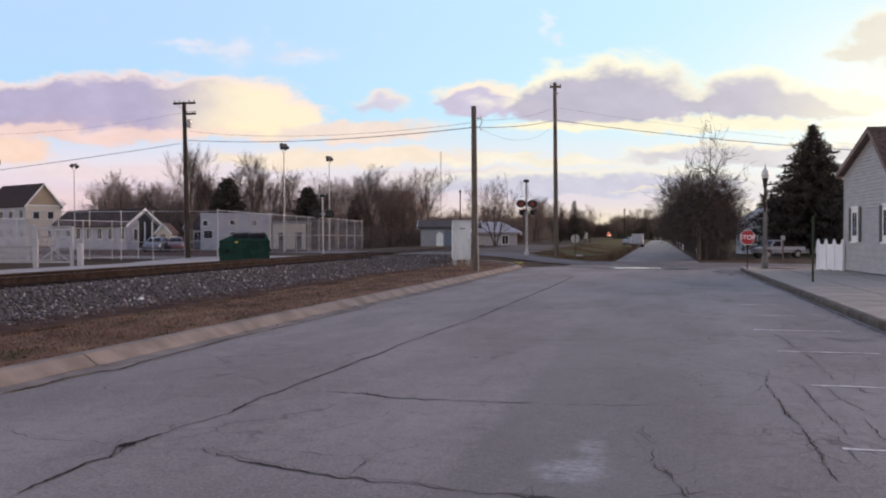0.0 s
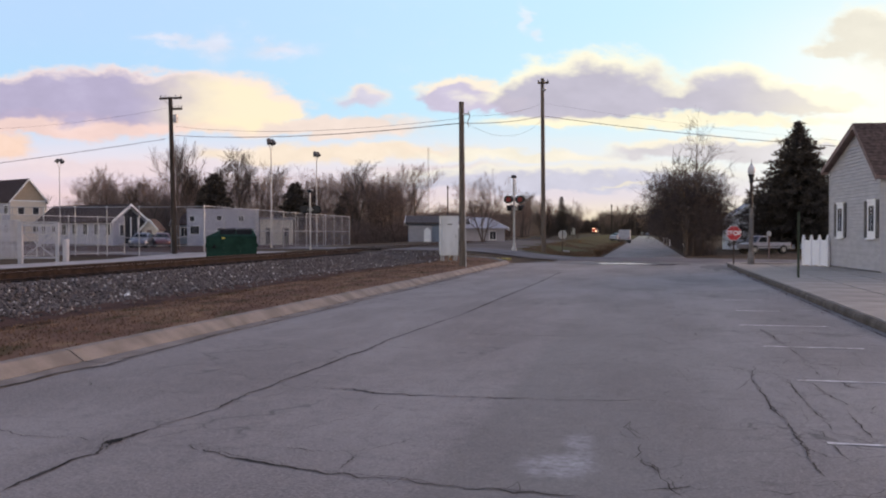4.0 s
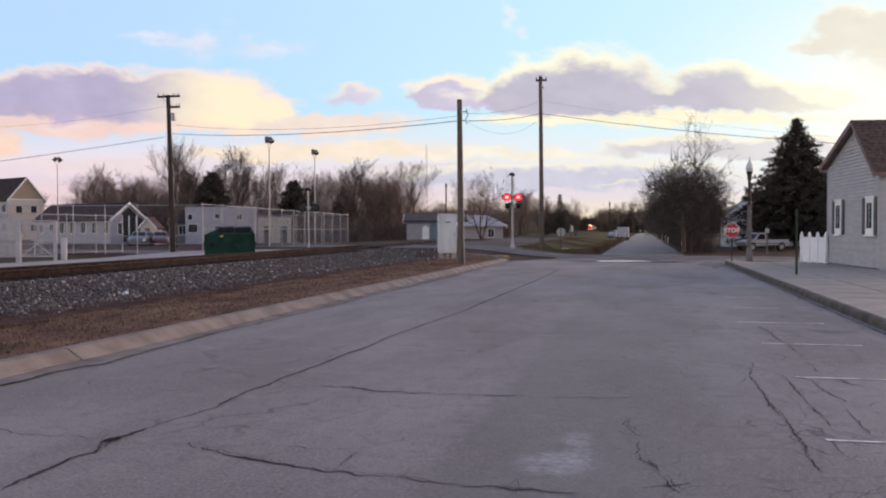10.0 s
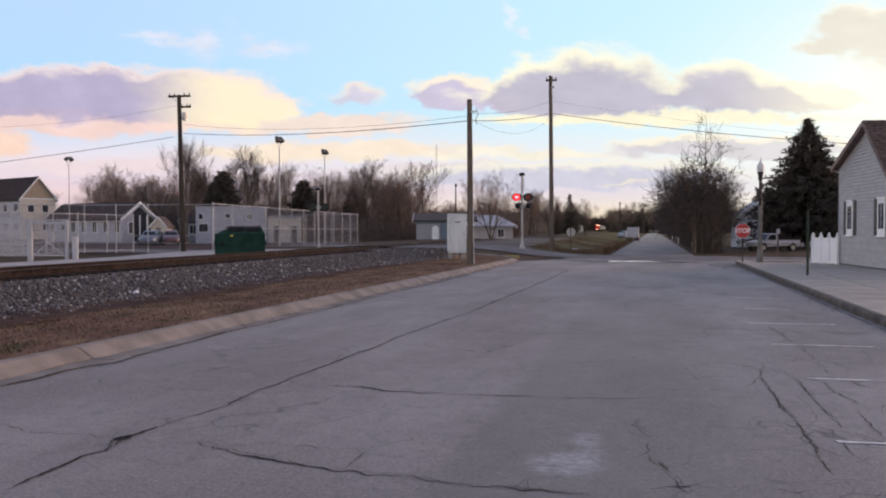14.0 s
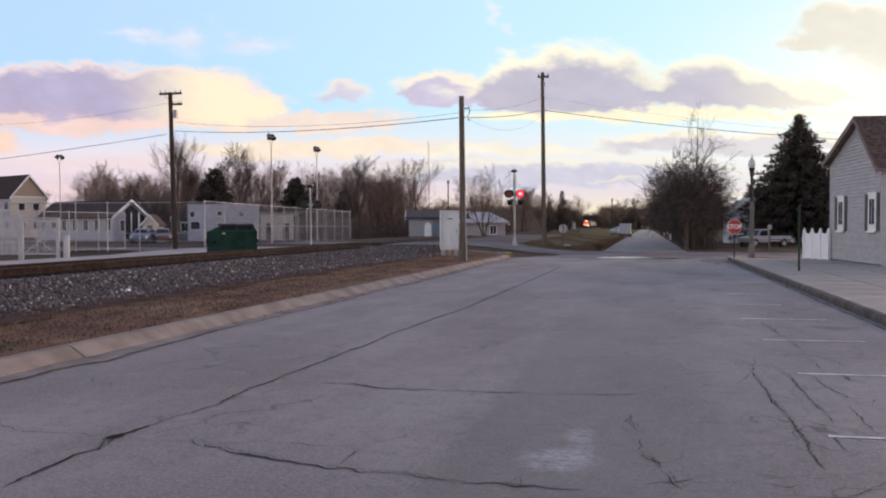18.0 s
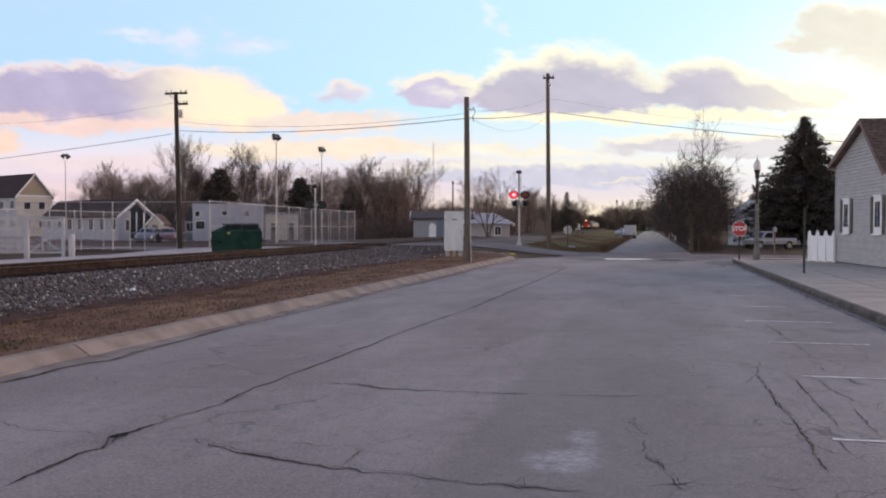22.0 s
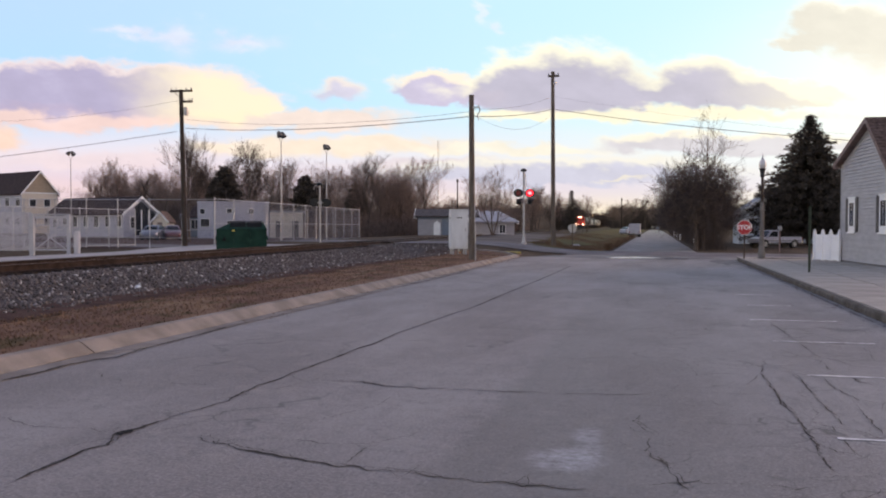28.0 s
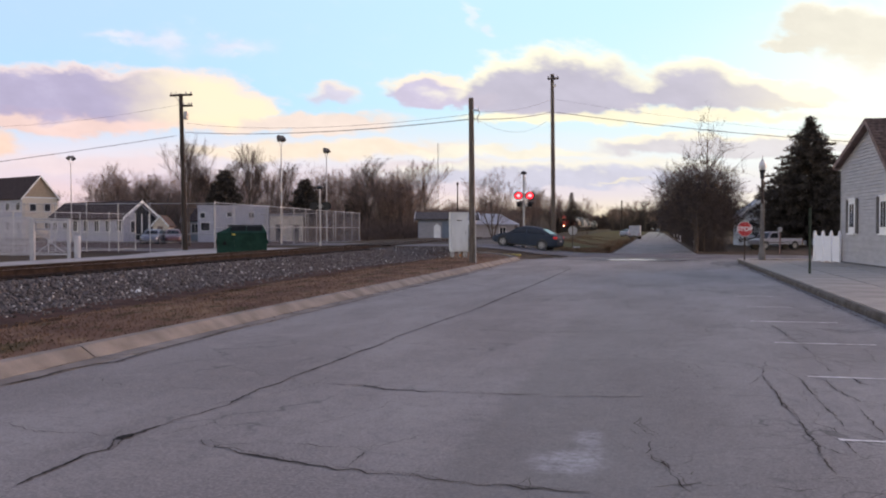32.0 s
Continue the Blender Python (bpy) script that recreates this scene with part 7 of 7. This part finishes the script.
def sedan(m, paint, label, lit=False):
    """A compact four-door saloon; its front looks along x."""
    root = thing("car", m, label, "car")
    shoulder = [(-2.26, 0.74), (-2.18, 0.93), (-1.9, 1.00), (-1.4, 1.0), (-0.6, 0.95), (0.4, 0.93), (1.0, 0.91), (1.6, 0.80), (2.0, 0.67), (2.2, 0.55), (2.27, 0.48)]
    width = [(-2.26, 0.62), (-2.1, 0.76), (-1.6, 0.86), (-0.5, 0.885), (0.6, 0.885), (1.4, 0.86), (1.9, 0.78), (2.15, 0.66), (2.27, 0.50)]
    floor_ = [(-2.26, 0.40), (-2.0, 0.24), (-1.3, 0.20), (1.3, 0.19), (2.0, 0.22), (2.27, 0.30)]
    secs = []
    for x in (-2.26, -2.2, -2.1, -1.9, -1.65, -1.3, -0.9, -0.4, 0.1, 0.6, 1.0, 1.3, 1.6, 1.85, 2.05, 2.18, 2.27):
        zs, w, zb = lerp_table(shoulder, x), lerp_table(width, x), lerp_table(floor_, x)
        half = [(w * 0.86, zb), (w * 0.985, zb + 0.10), (w, zb + 0.55 * (zs - zb)), (w * 0.965, zb + 0.80 * (zs - zb)), (w * 0.90, zs), (w * 0.55, zs + 0.035)]
        secs.append([(x, y, z) for y, z in half] + [(x, -y, z) for y, z in half[::-1]])
    body = part("body", loft(secs), paint, root, smooth=True)
    roof = [(-1.78, 1.02), (-1.45, 1.16), (-1.1, 1.32), (-0.7, 1.41), (-0.2, 1.445), (0.2, 1.42), (0.5, 1.30), (0.8, 1.13), (1.12, 0.92)]
    secs = []
    for x, zr in roof:
        zb = lerp_table(shoulder, x) - 0.02
        wb = lerp_table(width, x) * 0.90
        t = (zr - zb) / 0.52
        wr = wb - 0.20 * max(0, t)
        half = [(wb, zb), (wb - 0.13 * max(0, t), zb + 0.7 * (zr - zb)), (wr - 0.03, zr - 0.03), (wr * 0.6, zr)]
        secs.append([(x, y, z) for y, z in half] + [(x, -y, z) for y, z in half[::-1]])
    part("cabin", loft(secs), paint, root, smooth=True)

    def side_pt(x, f, out=0.008):
        zb = lerp_table(shoulder, x) - 0.02
        zr = lerp_table(roof, x)
        wb = lerp_table(width, x) * 0.90
        t = max(0, (zr - zb) / 0.52)
        return wb - 0.13 * t * min(1, f / 0.7) + out, zb + f * (zr - zb)
    for s in (-1, 1):
        for a, b in ((-1.42, -0.98), (-0.95, -0.20), (-0.12, 0.86)):
            n, vs = 6, []
            for i in range(n + 1):
                x = a + (b - a) * i / n
                for f in (0.12, 0.45, 0.80):
                    y, z = side_pt(x, f)
                    vs.append((x, s * y, z))
            fs = [(3 * i + k, 3 * i + 3 + k, 3 * i + 4 + k, 3 * i + 1 + k) for i in range(n) for k in range(2)]
            part("side_window", MB().add(vs, fs), CARGLASS, root)
        part("mirror", MB().box(0.70, s * 0.90 - 0.09, 0.93, 0.84, s * 0.90 + 0.09, 1.05), paint, root, bevel=0.03)
        for x in (-0.72, 0.28):
            part("door_handle", MB().box(x - 0.09, s * 0.872 - 0.012, 0.79, x + 0.09, s * 0.872 + 0.012, 0.815), paint, root)
        for x0, x1 in ((-0.17, -0.155), (0.86, 0.875), (-1.03, -1.015)):
            w = lerp_table(width, x0)
            part("door_gap", MB().add([(x0, s * (w * 0.99 + 0.003), 0.32), (x1, s * (w * 0.99 + 0.003), 0.32), (x1, s * (w + 0.003), 0.62), (x0, s * (w + 0.003), 0.62),
                                       (x1, s * (w * 0.90 + 0.006), 0.93), (x0, s * (w * 0.90 + 0.006), 0.93)], [(0, 1, 2, 3), (3, 2, 4, 5)]), BLACK, root)
        part("headlight", MB().add([(2.12, s * 0.42, 0.62), (2.19, s * 0.44, 0.52), (1.98, s * 0.735, 0.56), (1.86, s * 0.76, 0.68), (1.80, s * 0.70, 0.735), (2.02, s * 0.50, 0.685)],
                                   [(0, 1, 2, 3, 4, 5)]), HEADLAMP, root, "clear headlight")
        part("tail_light", MB().box(-2.20, s * 0.66 - 0.13, 0.80, -1.98, s * 0.66 + 0.13, 0.93), TAILRED if lit else TAILOFF, root, "red tail light", bevel=0.02)
        part("sill", MB().box(-0.95, s * 0.87 - 0.02, 0.20, 1.0, s * 0.87 + 0.02, 0.27), BLACK, root)
        for x in (-1.30, 1.36):
            part("wheel_arch", put_disc(MB(), x, 0.335, 0.365, s * 0.60, s * (lerp_table(width, x) + 0.002), 26), BLACK, root)
    part("windscreen", MB().add([(1.06, -0.62, 0.975), (1.06, 0.62, 0.975), (0.55, 0.50, 1.30), (0.55, -0.50, 1.30)], [(0, 1, 2, 3)]), CARGLASS, root)
    part("rear_window", MB().add([(-1.72, 0.60, 1.07), (-1.72, -0.60, 1.07), (-1.12, -0.50, 1.335), (-1.12, 0.50, 1.335)], [(0, 1, 2, 3)]), CARGLASS, root)
    part("grille", MB().box(2.19, -0.38, 0.34, 2.262, 0.38, 0.44), BLACK, root)
    part("number_plate", MB().box(-2.275, -0.15, 0.60, -2.255, 0.15, 0.70), FOGWHITE, root)
    wheels = []
    for x in (-1.30, 1.36):
        for s in (-1, 1):
            wheels.append((wheel(root, x, s * 0.775, side=s), x, s * 0.775))
    return root, wheels


def pickup(m, paint, label, box=False):
    """A pickup, or with box a small box truck; its front looks along x."""
    root = thing("pickup_truck" if not box else "box_truck", m, label, "truck")
    part("cab", MB().prism([(0.2, 0.55), (2.7, 0.50), (2.75, 0.95), (1.75, 1.10), (1.2, 1.75), (0.3, 1.80), (0.2, 1.1)], 1, -0.92, 0.92), paint, root, bevel=0.05)
    if box:
        part("cargo_box", MB().box(-3.4, -0.98, 0.62, 0.15, 0.98, 2.45), FOGWHITE, root, bevel=0.03)
        part("rear_door", MB().box(-3.43, -0.84, 0.72, -3.405, 0.84, 2.32), FOGWHITE, root)
        part("bumper", MB().box(-3.5, -0.95, 0.36, -3.40, 0.95, 0.54), SHUTTER, root)
    else:
        part("bed", MB().box(-2.6, -0.92, 0.55, 0.15, 0.92, 1.12), paint, root, bevel=0.04)
        part("bed_floor", MB().box(-2.5, -0.8, 1.121, 0.05, 0.8, 1.126), BLACK, root)
        part("bumper", MB().box(-2.75, -0.85, 0.50, -2.62, 0.85, 0.66), CHROME, root)
    for s in (-1, 1):
        part("side_window", MB().prism([(0.45, 1.15), (1.55, 1.15), (1.15, 1.66), (0.45, 1.68)], 1, s * 0.921, s * 0.926), CARGLASS, root)
        part("trim_stripe", MB().box(-2.5 if not box else 0.3, s * 0.922 - 0.004, 0.70, 2.6, s * 0.922 + 0.004, 0.76), BLACK, root)
        for x in (-1.65, 1.95):
            part("wheel_arch", put_disc(MB(), x, 0.42, 0.45, s * 0.55, s * 0.9215, 24), BLACK, root)
            wheel(root, x, s * 0.83, 0.38, 0.22, s)
        part("tail_light", MB().box(-2.63 if not box else -3.45, s * 0.82 - 0.06, 0.75, -2.60 if not box else -3.41, s * 0.82 + 0.06, 1.05), TAILOFF, root)
    part("windscreen", MB().add([(1.74, -0.78, 1.13), (1.74, 0.78, 1.13), (1.27, 0.70, 1.70), (1.27, -0.70, 1.70)], [(0, 1, 2, 3)]), CARGLASS, root)
    return root


car, car_wheels = sedan(pose(45, cross_y(45) + 0.9, 0.012, rz=180), CARBLUE, "slate blue four-door saloon driving over the crossing", True)
WHITECAR = mat("white_car_paint", (0.72, 0.72, 0.73), 0.3, var=0.05, bump=0, coat=0.5)
PALECAR = mat("pale_grey_car_paint", (0.40, 0.40, 0.42), 0.5, 0.0, var=0.05, bump=0, spec=0.2)
SILVERCAR = mat("silver_blue_car_paint", (0.09, 0.10, 0.14), 0.4, 0.3, var=0.05, bump=0, coat=0.5)
REDCAR = mat("dull_red_car_paint", (0.11, 0.025, 0.03), 0.35, var=0.05, bump=0, coat=0.5)
DARKCAR = mat("dark_car_paint", (0.03, 0.03, 0.035), 0.3, var=0.05, bump=0, coat=0.5)
# white paint darkened to carry the tree shade over this truck
pickup(pose(8.3, 68.0, 0, rz=213) @ Matrix.Scale(0.70, 4), mat("shade_darkened_truck_paint", (0.34, 0.33, 0.37), 0.4, var=0.1, bump=0, spec=0.2), "white pickup truck, darkened as if in tree shade, parked by the light blue house")
pickup(pose(-2.75, 130.0, 0.01, rz=88) @ Matrix.Scale(0.76, 4), WHITECAR, "small white box truck parked at the street's edge", True)
sedan(pose(-4.35, 157.0, 0.02, rz=62) @ Matrix.Scale(0.95, 4), PALECAR, "pale grey saloon parked on the far lawn")
sedan(pose(-48.6, 80.9, 0.03, rz=290), SILVERCAR, "silver-blue saloon parked by the white buildings")
sedan(pose(-47.7, 83.1, 0.03, rz=300), REDCAR, "dull red saloon parked by the white buildings")
sedan(pose(-50.3, 83.9, 0.03, rz=280), DARKCAR, "dark saloon parked by the white buildings")
sedan(pose(-1.3, 400.0, 0.01, rz=90), DARKCAR, "dark saloon far down the street")
sedan(pose(0.9, 415.0, 0.01, rz=90), SILVERCAR, "silver-blue saloon far down the street")

# small white stakes and stones on the far verge
for k, (x, y, hgt) in enumerate(((2.75, 67.9, 0.75), (2.7, 105.0, 0.7), (2.8, 123.0, 0.75), (2.75, 141.0, 0.7))):
    st = thing("marker_stake", pose(x, y, lift(x, y), rz=20 * k), "short white wooden marker stake in the verge", "stake", "verge stakes")
    part("stake", MB().prism([(-0.06, -0.1), (0.06, -0.1), (0.06, hgt - 0.06), (0, hgt), (-0.06, hgt - 0.06)], 1, -0.03, 0.03), WHITE, st)
mbx = thing("mailbox", pose(7.1, 56.1, 0), "small white mailbox on a dark post beyond the cross street", "mailbox")
part("post", MB().box(-0.04, -0.04, -0.1, 0.04, 0.04, 1.28), TRIMBROWN, mbx)
part("box", MB().prism([(-0.10, 1.28), (0.10, 1.28), (0.10, 1.48), (0.05, 1.56), (-0.05, 1.56), (-0.10, 1.48)], 1, -0.22, 0.22), SILVER, mbx, bevel=0.01)
vb = thing("valve_cover", pose(-5.5, 65.0, lift(-5.5, 65.0)), "low white utility box in the lawn", "utility box")
part("box", MB().box(-0.24, -0.2, -0.05, 0.24, 0.2, 0.10), FOGWHITE, vb, bevel=0.03)

# ---- train ----
LOCORED = mat("red_engine_paint", (0.55, 0.035, 0.022), 0.45, var=0.12, scale=2)
LOCOBLACK = mat("sooty_engine_paint", (0.03, 0.028, 0.028), 0.6, var=0.2)
HEADLIGHT = glow("head_light", (1.0, 0.62, 0.40), 14.0)
TANKWHITE = mat("grimy_white_tank", (0.50, 0.48, 0.47), 0.55, var=0.2, scale=0.8)
TANKBLACK = mat("black_tank", (0.03, 0.03, 0.032), 0.5, var=0.2)
HOPPER = mat("grey_hopper", (0.32, 0.31, 0.31), 0.7, var=0.2, scale=0.8)


def bogie(root, y):
    b = part("bogie", MB().box(-1.15, y - 1.5, 0.35, 1.15, y + 1.5, 0.75), LOCOBLACK, root)
    for yy in (y - 0.95, y + 0.95):
        for s in (-1, 1):
            part("wheel", MB().prism([(yy + 0.46 * math.cos(2 * math.pi * k / 18), 0.46 + 0.46 * math.sin(2 * math.pi * k / 18)) for k in range(18)], 0, s * 0.66, s * 0.80), RAIL, b)


def locomotive():
    """The front looks along -y."""
    root = thing("locomotive", pose(0, 0, 0), "red-nosed diesel locomotive with bright head and ditch lights", "locomotive")
    part("frame", MB().box(-1.5, 0, 0.95, 1.5, 21.5, 1.45), LOCOBLACK, root, bevel=0.05)
    part("plow", MB().prism([(-1.45, 0.15), (1.45, 0.15), (1.45, 0.95), (-1.45, 0.95)], 1, -0.35, -0.05), LOCOBLACK, root)
    part("nose", MB().prism([(-0.95, 1.45), (0.95, 1.45), (0.95, 2.75), (0.6, 3.0), (-0.6, 3.0), (-0.95, 2.75)], 1, 0.5, 2.6), LOCORED, root, "red nose", bevel=0.08)
    part("cab", MB().prism([(-1.5, 1.45), (1.5, 1.45), (1.5, 3.7), (1.1, 4.25), (-1.1, 4.25), (-1.5, 3.7)], 1, 2.4, 5.4), LOCORED, root, bevel=0.06)
    part("hood", MB().prism([(-0.95, 1.45), (0.95, 1.45), (0.95, 3.9), (0.7, 4.2), (-0.7, 4.2), (-0.95, 3.9)], 1, 5.4, 20.8), LOCOBLACK, root, bevel=0.05)
    part("radiator", MB().box(-1.35, 16.5, 3.2, 1.35, 20.5, 4.3), LOCOBLACK, root, bevel=0.05)
    for x0, x1 in ((-1.35, -0.35), (0.35, 1.35)):
        part("windscreen", MB().box(x0, 2.37, 3.05, x1, 2.395, 3.65), CARGLASS, root)
    part("fuel_tank", MB().box(-1.3, 8, 0.35, 1.3, 13.5, 0.95), LOCOBLACK, root, bevel=0.1)
    for x in (-0.17, 0.17):
        part("head_light", put_disc(MB(), 1.2 * x, 4.02, 0.15, 2.28, 2.38, 16), HEADLIGHT, root, "bright head light")
    part("light_bezel", MB().box(-0.42, 2.385, 3.82, 0.42, 2.396, 4.22), LOCOBLACK, root)
    for x in (-1.0, 1.0):
        part("ditch_light", put_disc(MB(), x, 1.62, 0.13, 0.10, 0.2, 14), HEADLIGHT, root, "bright ditch light")
    for s in (-1, 1):
        for k in range(8):
            part("handrail_post", MB().tube([(s * 1.45, 6 + 2 * k, 1.45), (s * 1.45, 6 + 2 * k, 2.4)], 0.03, 5), FOGWHITE, root)
        part("handrail", MB().tube([(s * 1.45, 5.6, 2.4), (s * 1.45, 20.5, 2.4)], 0.03, 5), FOGWHITE, root)
    bogie(root, 4.0)
    bogie(root, 17.5)
    return root


def tank_wagon(paint, label):
    root = thing("tank_wagon", pose(0, 0, 0), label, "rail wagon", "train wagons")
    n = 18
    mb = MB()
    secs = []
    for y, r in ((0.5, 0.5), (0.65, 1.1), (1.0, 1.42), (1.4, 1.5), (14.6, 1.5), (15.0, 1.42), (15.35, 1.1), (15.5, 0.5)):
        secs.append([(r * math.cos(2 * math.pi * k / n), y, 2.55 + r * math.sin(2 * math.pi * k / n)) for k in range(n)])
    part("tank", loft(secs), paint, root, smooth=True)
    part("sill", MB().box(-0.5, 0, 0.8, 0.5, 16, 1.1), LOCOBLACK, root)
    part("dome", MB().lathe([(0.45, 4.0), (0.45, 4.35), (0.1, 4.42)], 12, (0, 8, 0)), paint, root)
    for y in (1.2, 14.8):
        part("saddle", MB().box(-1.2, y - 0.3, 0.9, 1.2, y + 0.3, 1.5), LOCOBLACK, root)
    part("ladder", MB().box(-1.58, 7.6, 1.0, -1.52, 8.4, 3.9), LOCOBLACK, root)
    bogie(root, 2.6)
    bogie(root, 13.4)
    return root


def hopper_wagon(paint, label):
    root = thing("hopper_wagon", pose(0, 0, 0), label, "rail wagon", "train wagons")
    part("body", MB().prism([(-1.1, 1.1), (1.1, 1.1), (1.55, 1.9), (1.55, 4.2), (1.2, 4.6), (-1.2, 4.6), (-1.55, 4.2), (-1.55, 1.9)], 1, 0.8, 15.2), paint, root, bevel=0.04)
    for k in range(10):
        for s in (-1, 1):
            part("rib", MB().box(s * 1.6 - 0.05, 1.2 + 1.5 * k, 1.7, s * 1.6 + 0.05, 1.35 + 1.5 * k, 4.2), paint, root)
    part("sill", MB().box(-0.4, 0, 0.8, 0.4, 16, 1.1), LOCOBLACK, root)
    bogie(root, 2.4)
    bogie(root, 13.6)
    return root


train = [(locomotive(), 0.0)]
kinds = [tank_wagon(TANKBLACK, "black railway tank wagon"), hopper_wagon(HOPPER, "grey covered hopper wagon"), tank_wagon(TANKWHITE, "grimy white railway tank wagon")]
order = [0, 0, 1, 2, 2, 1, 2, 2, 0, 2, 1, 1, 2, 0]
used = set()
for k, v in enumerate(order):
    w = kinds[v] if v not in used else copy_thing(kinds[v], pose(0, 0, 0))
    used.add(v)
    train.append((w, 22.3 + 16.6 * k))


# ---- movement ----
CAR_RUN = [(0.0, 45.0), (24.5, 45.0), (26.5, 29.0), (28.0, 14.3), (29.0, 7.95), (29.4, 5.8), (29.8, 3.65), (30, 2.6), (30.4, 0.72), (31, -1.75), (31.5, -4.32), (32, -7.6)]


def car_pose(x):
    """Where the car stands when it has come to x: on the road, nose up on the rise."""
    y = cross_y(x) + 2.6
    h = math.atan2(0.22, -1.0)
    c, s = math.cos(h), math.sin(h)
    zf, zr = lift(x + 1.33 * c, y + 1.33 * s), lift(x - 1.33 * c, y - 1.33 * s)
    return Matrix.Translation((x, y, (zf + zr) / 2 + 0.014)) @ pose(0, 0, 0, 0, 0, math.degrees(h)) @ pose(0, 0, 0, 0, -math.degrees(math.atan2(zf - zr, 2.66)))


def motions():
    walk(clouds, [(0.0, pose(0, 0, CLOUD_H + 1.5, 0, 0, YAW0)),
                  (32.0, pose(-20.5 * math.cos(radians(YAW0)), -20.5 * math.sin(radians(YAW0)), CLOUD_H + 1.5, 0, 0, YAW0))])
    # the train runs in at an even pace
    for ob, back in train:
        rows = []
        for t, y in ((0.0, 846.0), (6.0, 736.0), (13.0, 606.0), (20.0, 472.0), (28.0, 318.5), (32.0, 242.0)):
            p = tr(0, y + back, RT)
            rows.append((t, pose(p.x, p.y, p.z, rz=math.degrees(A_TR))))
        walk(ob, rows)
    # the car crosses from the side street
    ts = [0.0, 24.5] + [24.5 + 0.125 * k for k in range(1, 61)]
    run = lambda t: float(np.interp(t, [r[0] for r in CAR_RUN], [r[1] for r in CAR_RUN]))
    car.scale = (0.935, 0.935, 0.935)
    walk(car, [(t, car_pose(run(t))) for t in ts])
    steps, last, turned = [(0.0, 0.0)], 45.0, 0.0
    t = 24.5
    while t < 32.0 - 1e-6:
        turned += (last - run(t)) * 1.024 / 0.315
        last = run(t)
        steps.append((t, turned))
        t += 1.0 / 30
    turned += (last - run(32.0)) * 1.024 / 0.315
    steps.append((32.0, turned))
    for wh, x, y in car_wheels:
        walk(wh, [(q, pose(x, y, 0.315, 0, math.degrees(a), 0)) for q, a in steps])
    # the two flashers light in turn: each lamp comes forward to its lens and draws back
    period, start = 1.1015, 4.15
    for lamp, x, z, phase in FLASHERS:
        rows, t = [(0.0, pose(x, 0.06, z))], None
        k = 0
        while True:
            mid = 6.37 + period * (k - 2) + (0.55 if phase else 0.0)
            a, b = mid - 0.335, mid + 0.335
            k += 1
            if a < start:
                continue
            if a > 31.93:
                break
            rows += [(a, pose(x, 0.06, z)), (a + 0.0667, pose(x, -0.155, z))]
            if b + 0.07 < 32.0:
                rows += [(b, pose(x, -0.155, z)), (b + 0.0667, pose(x, 0.06, z))]
        rows.append((32.0, rows[-1][1]))
        walk(lamp, rows)


motions()
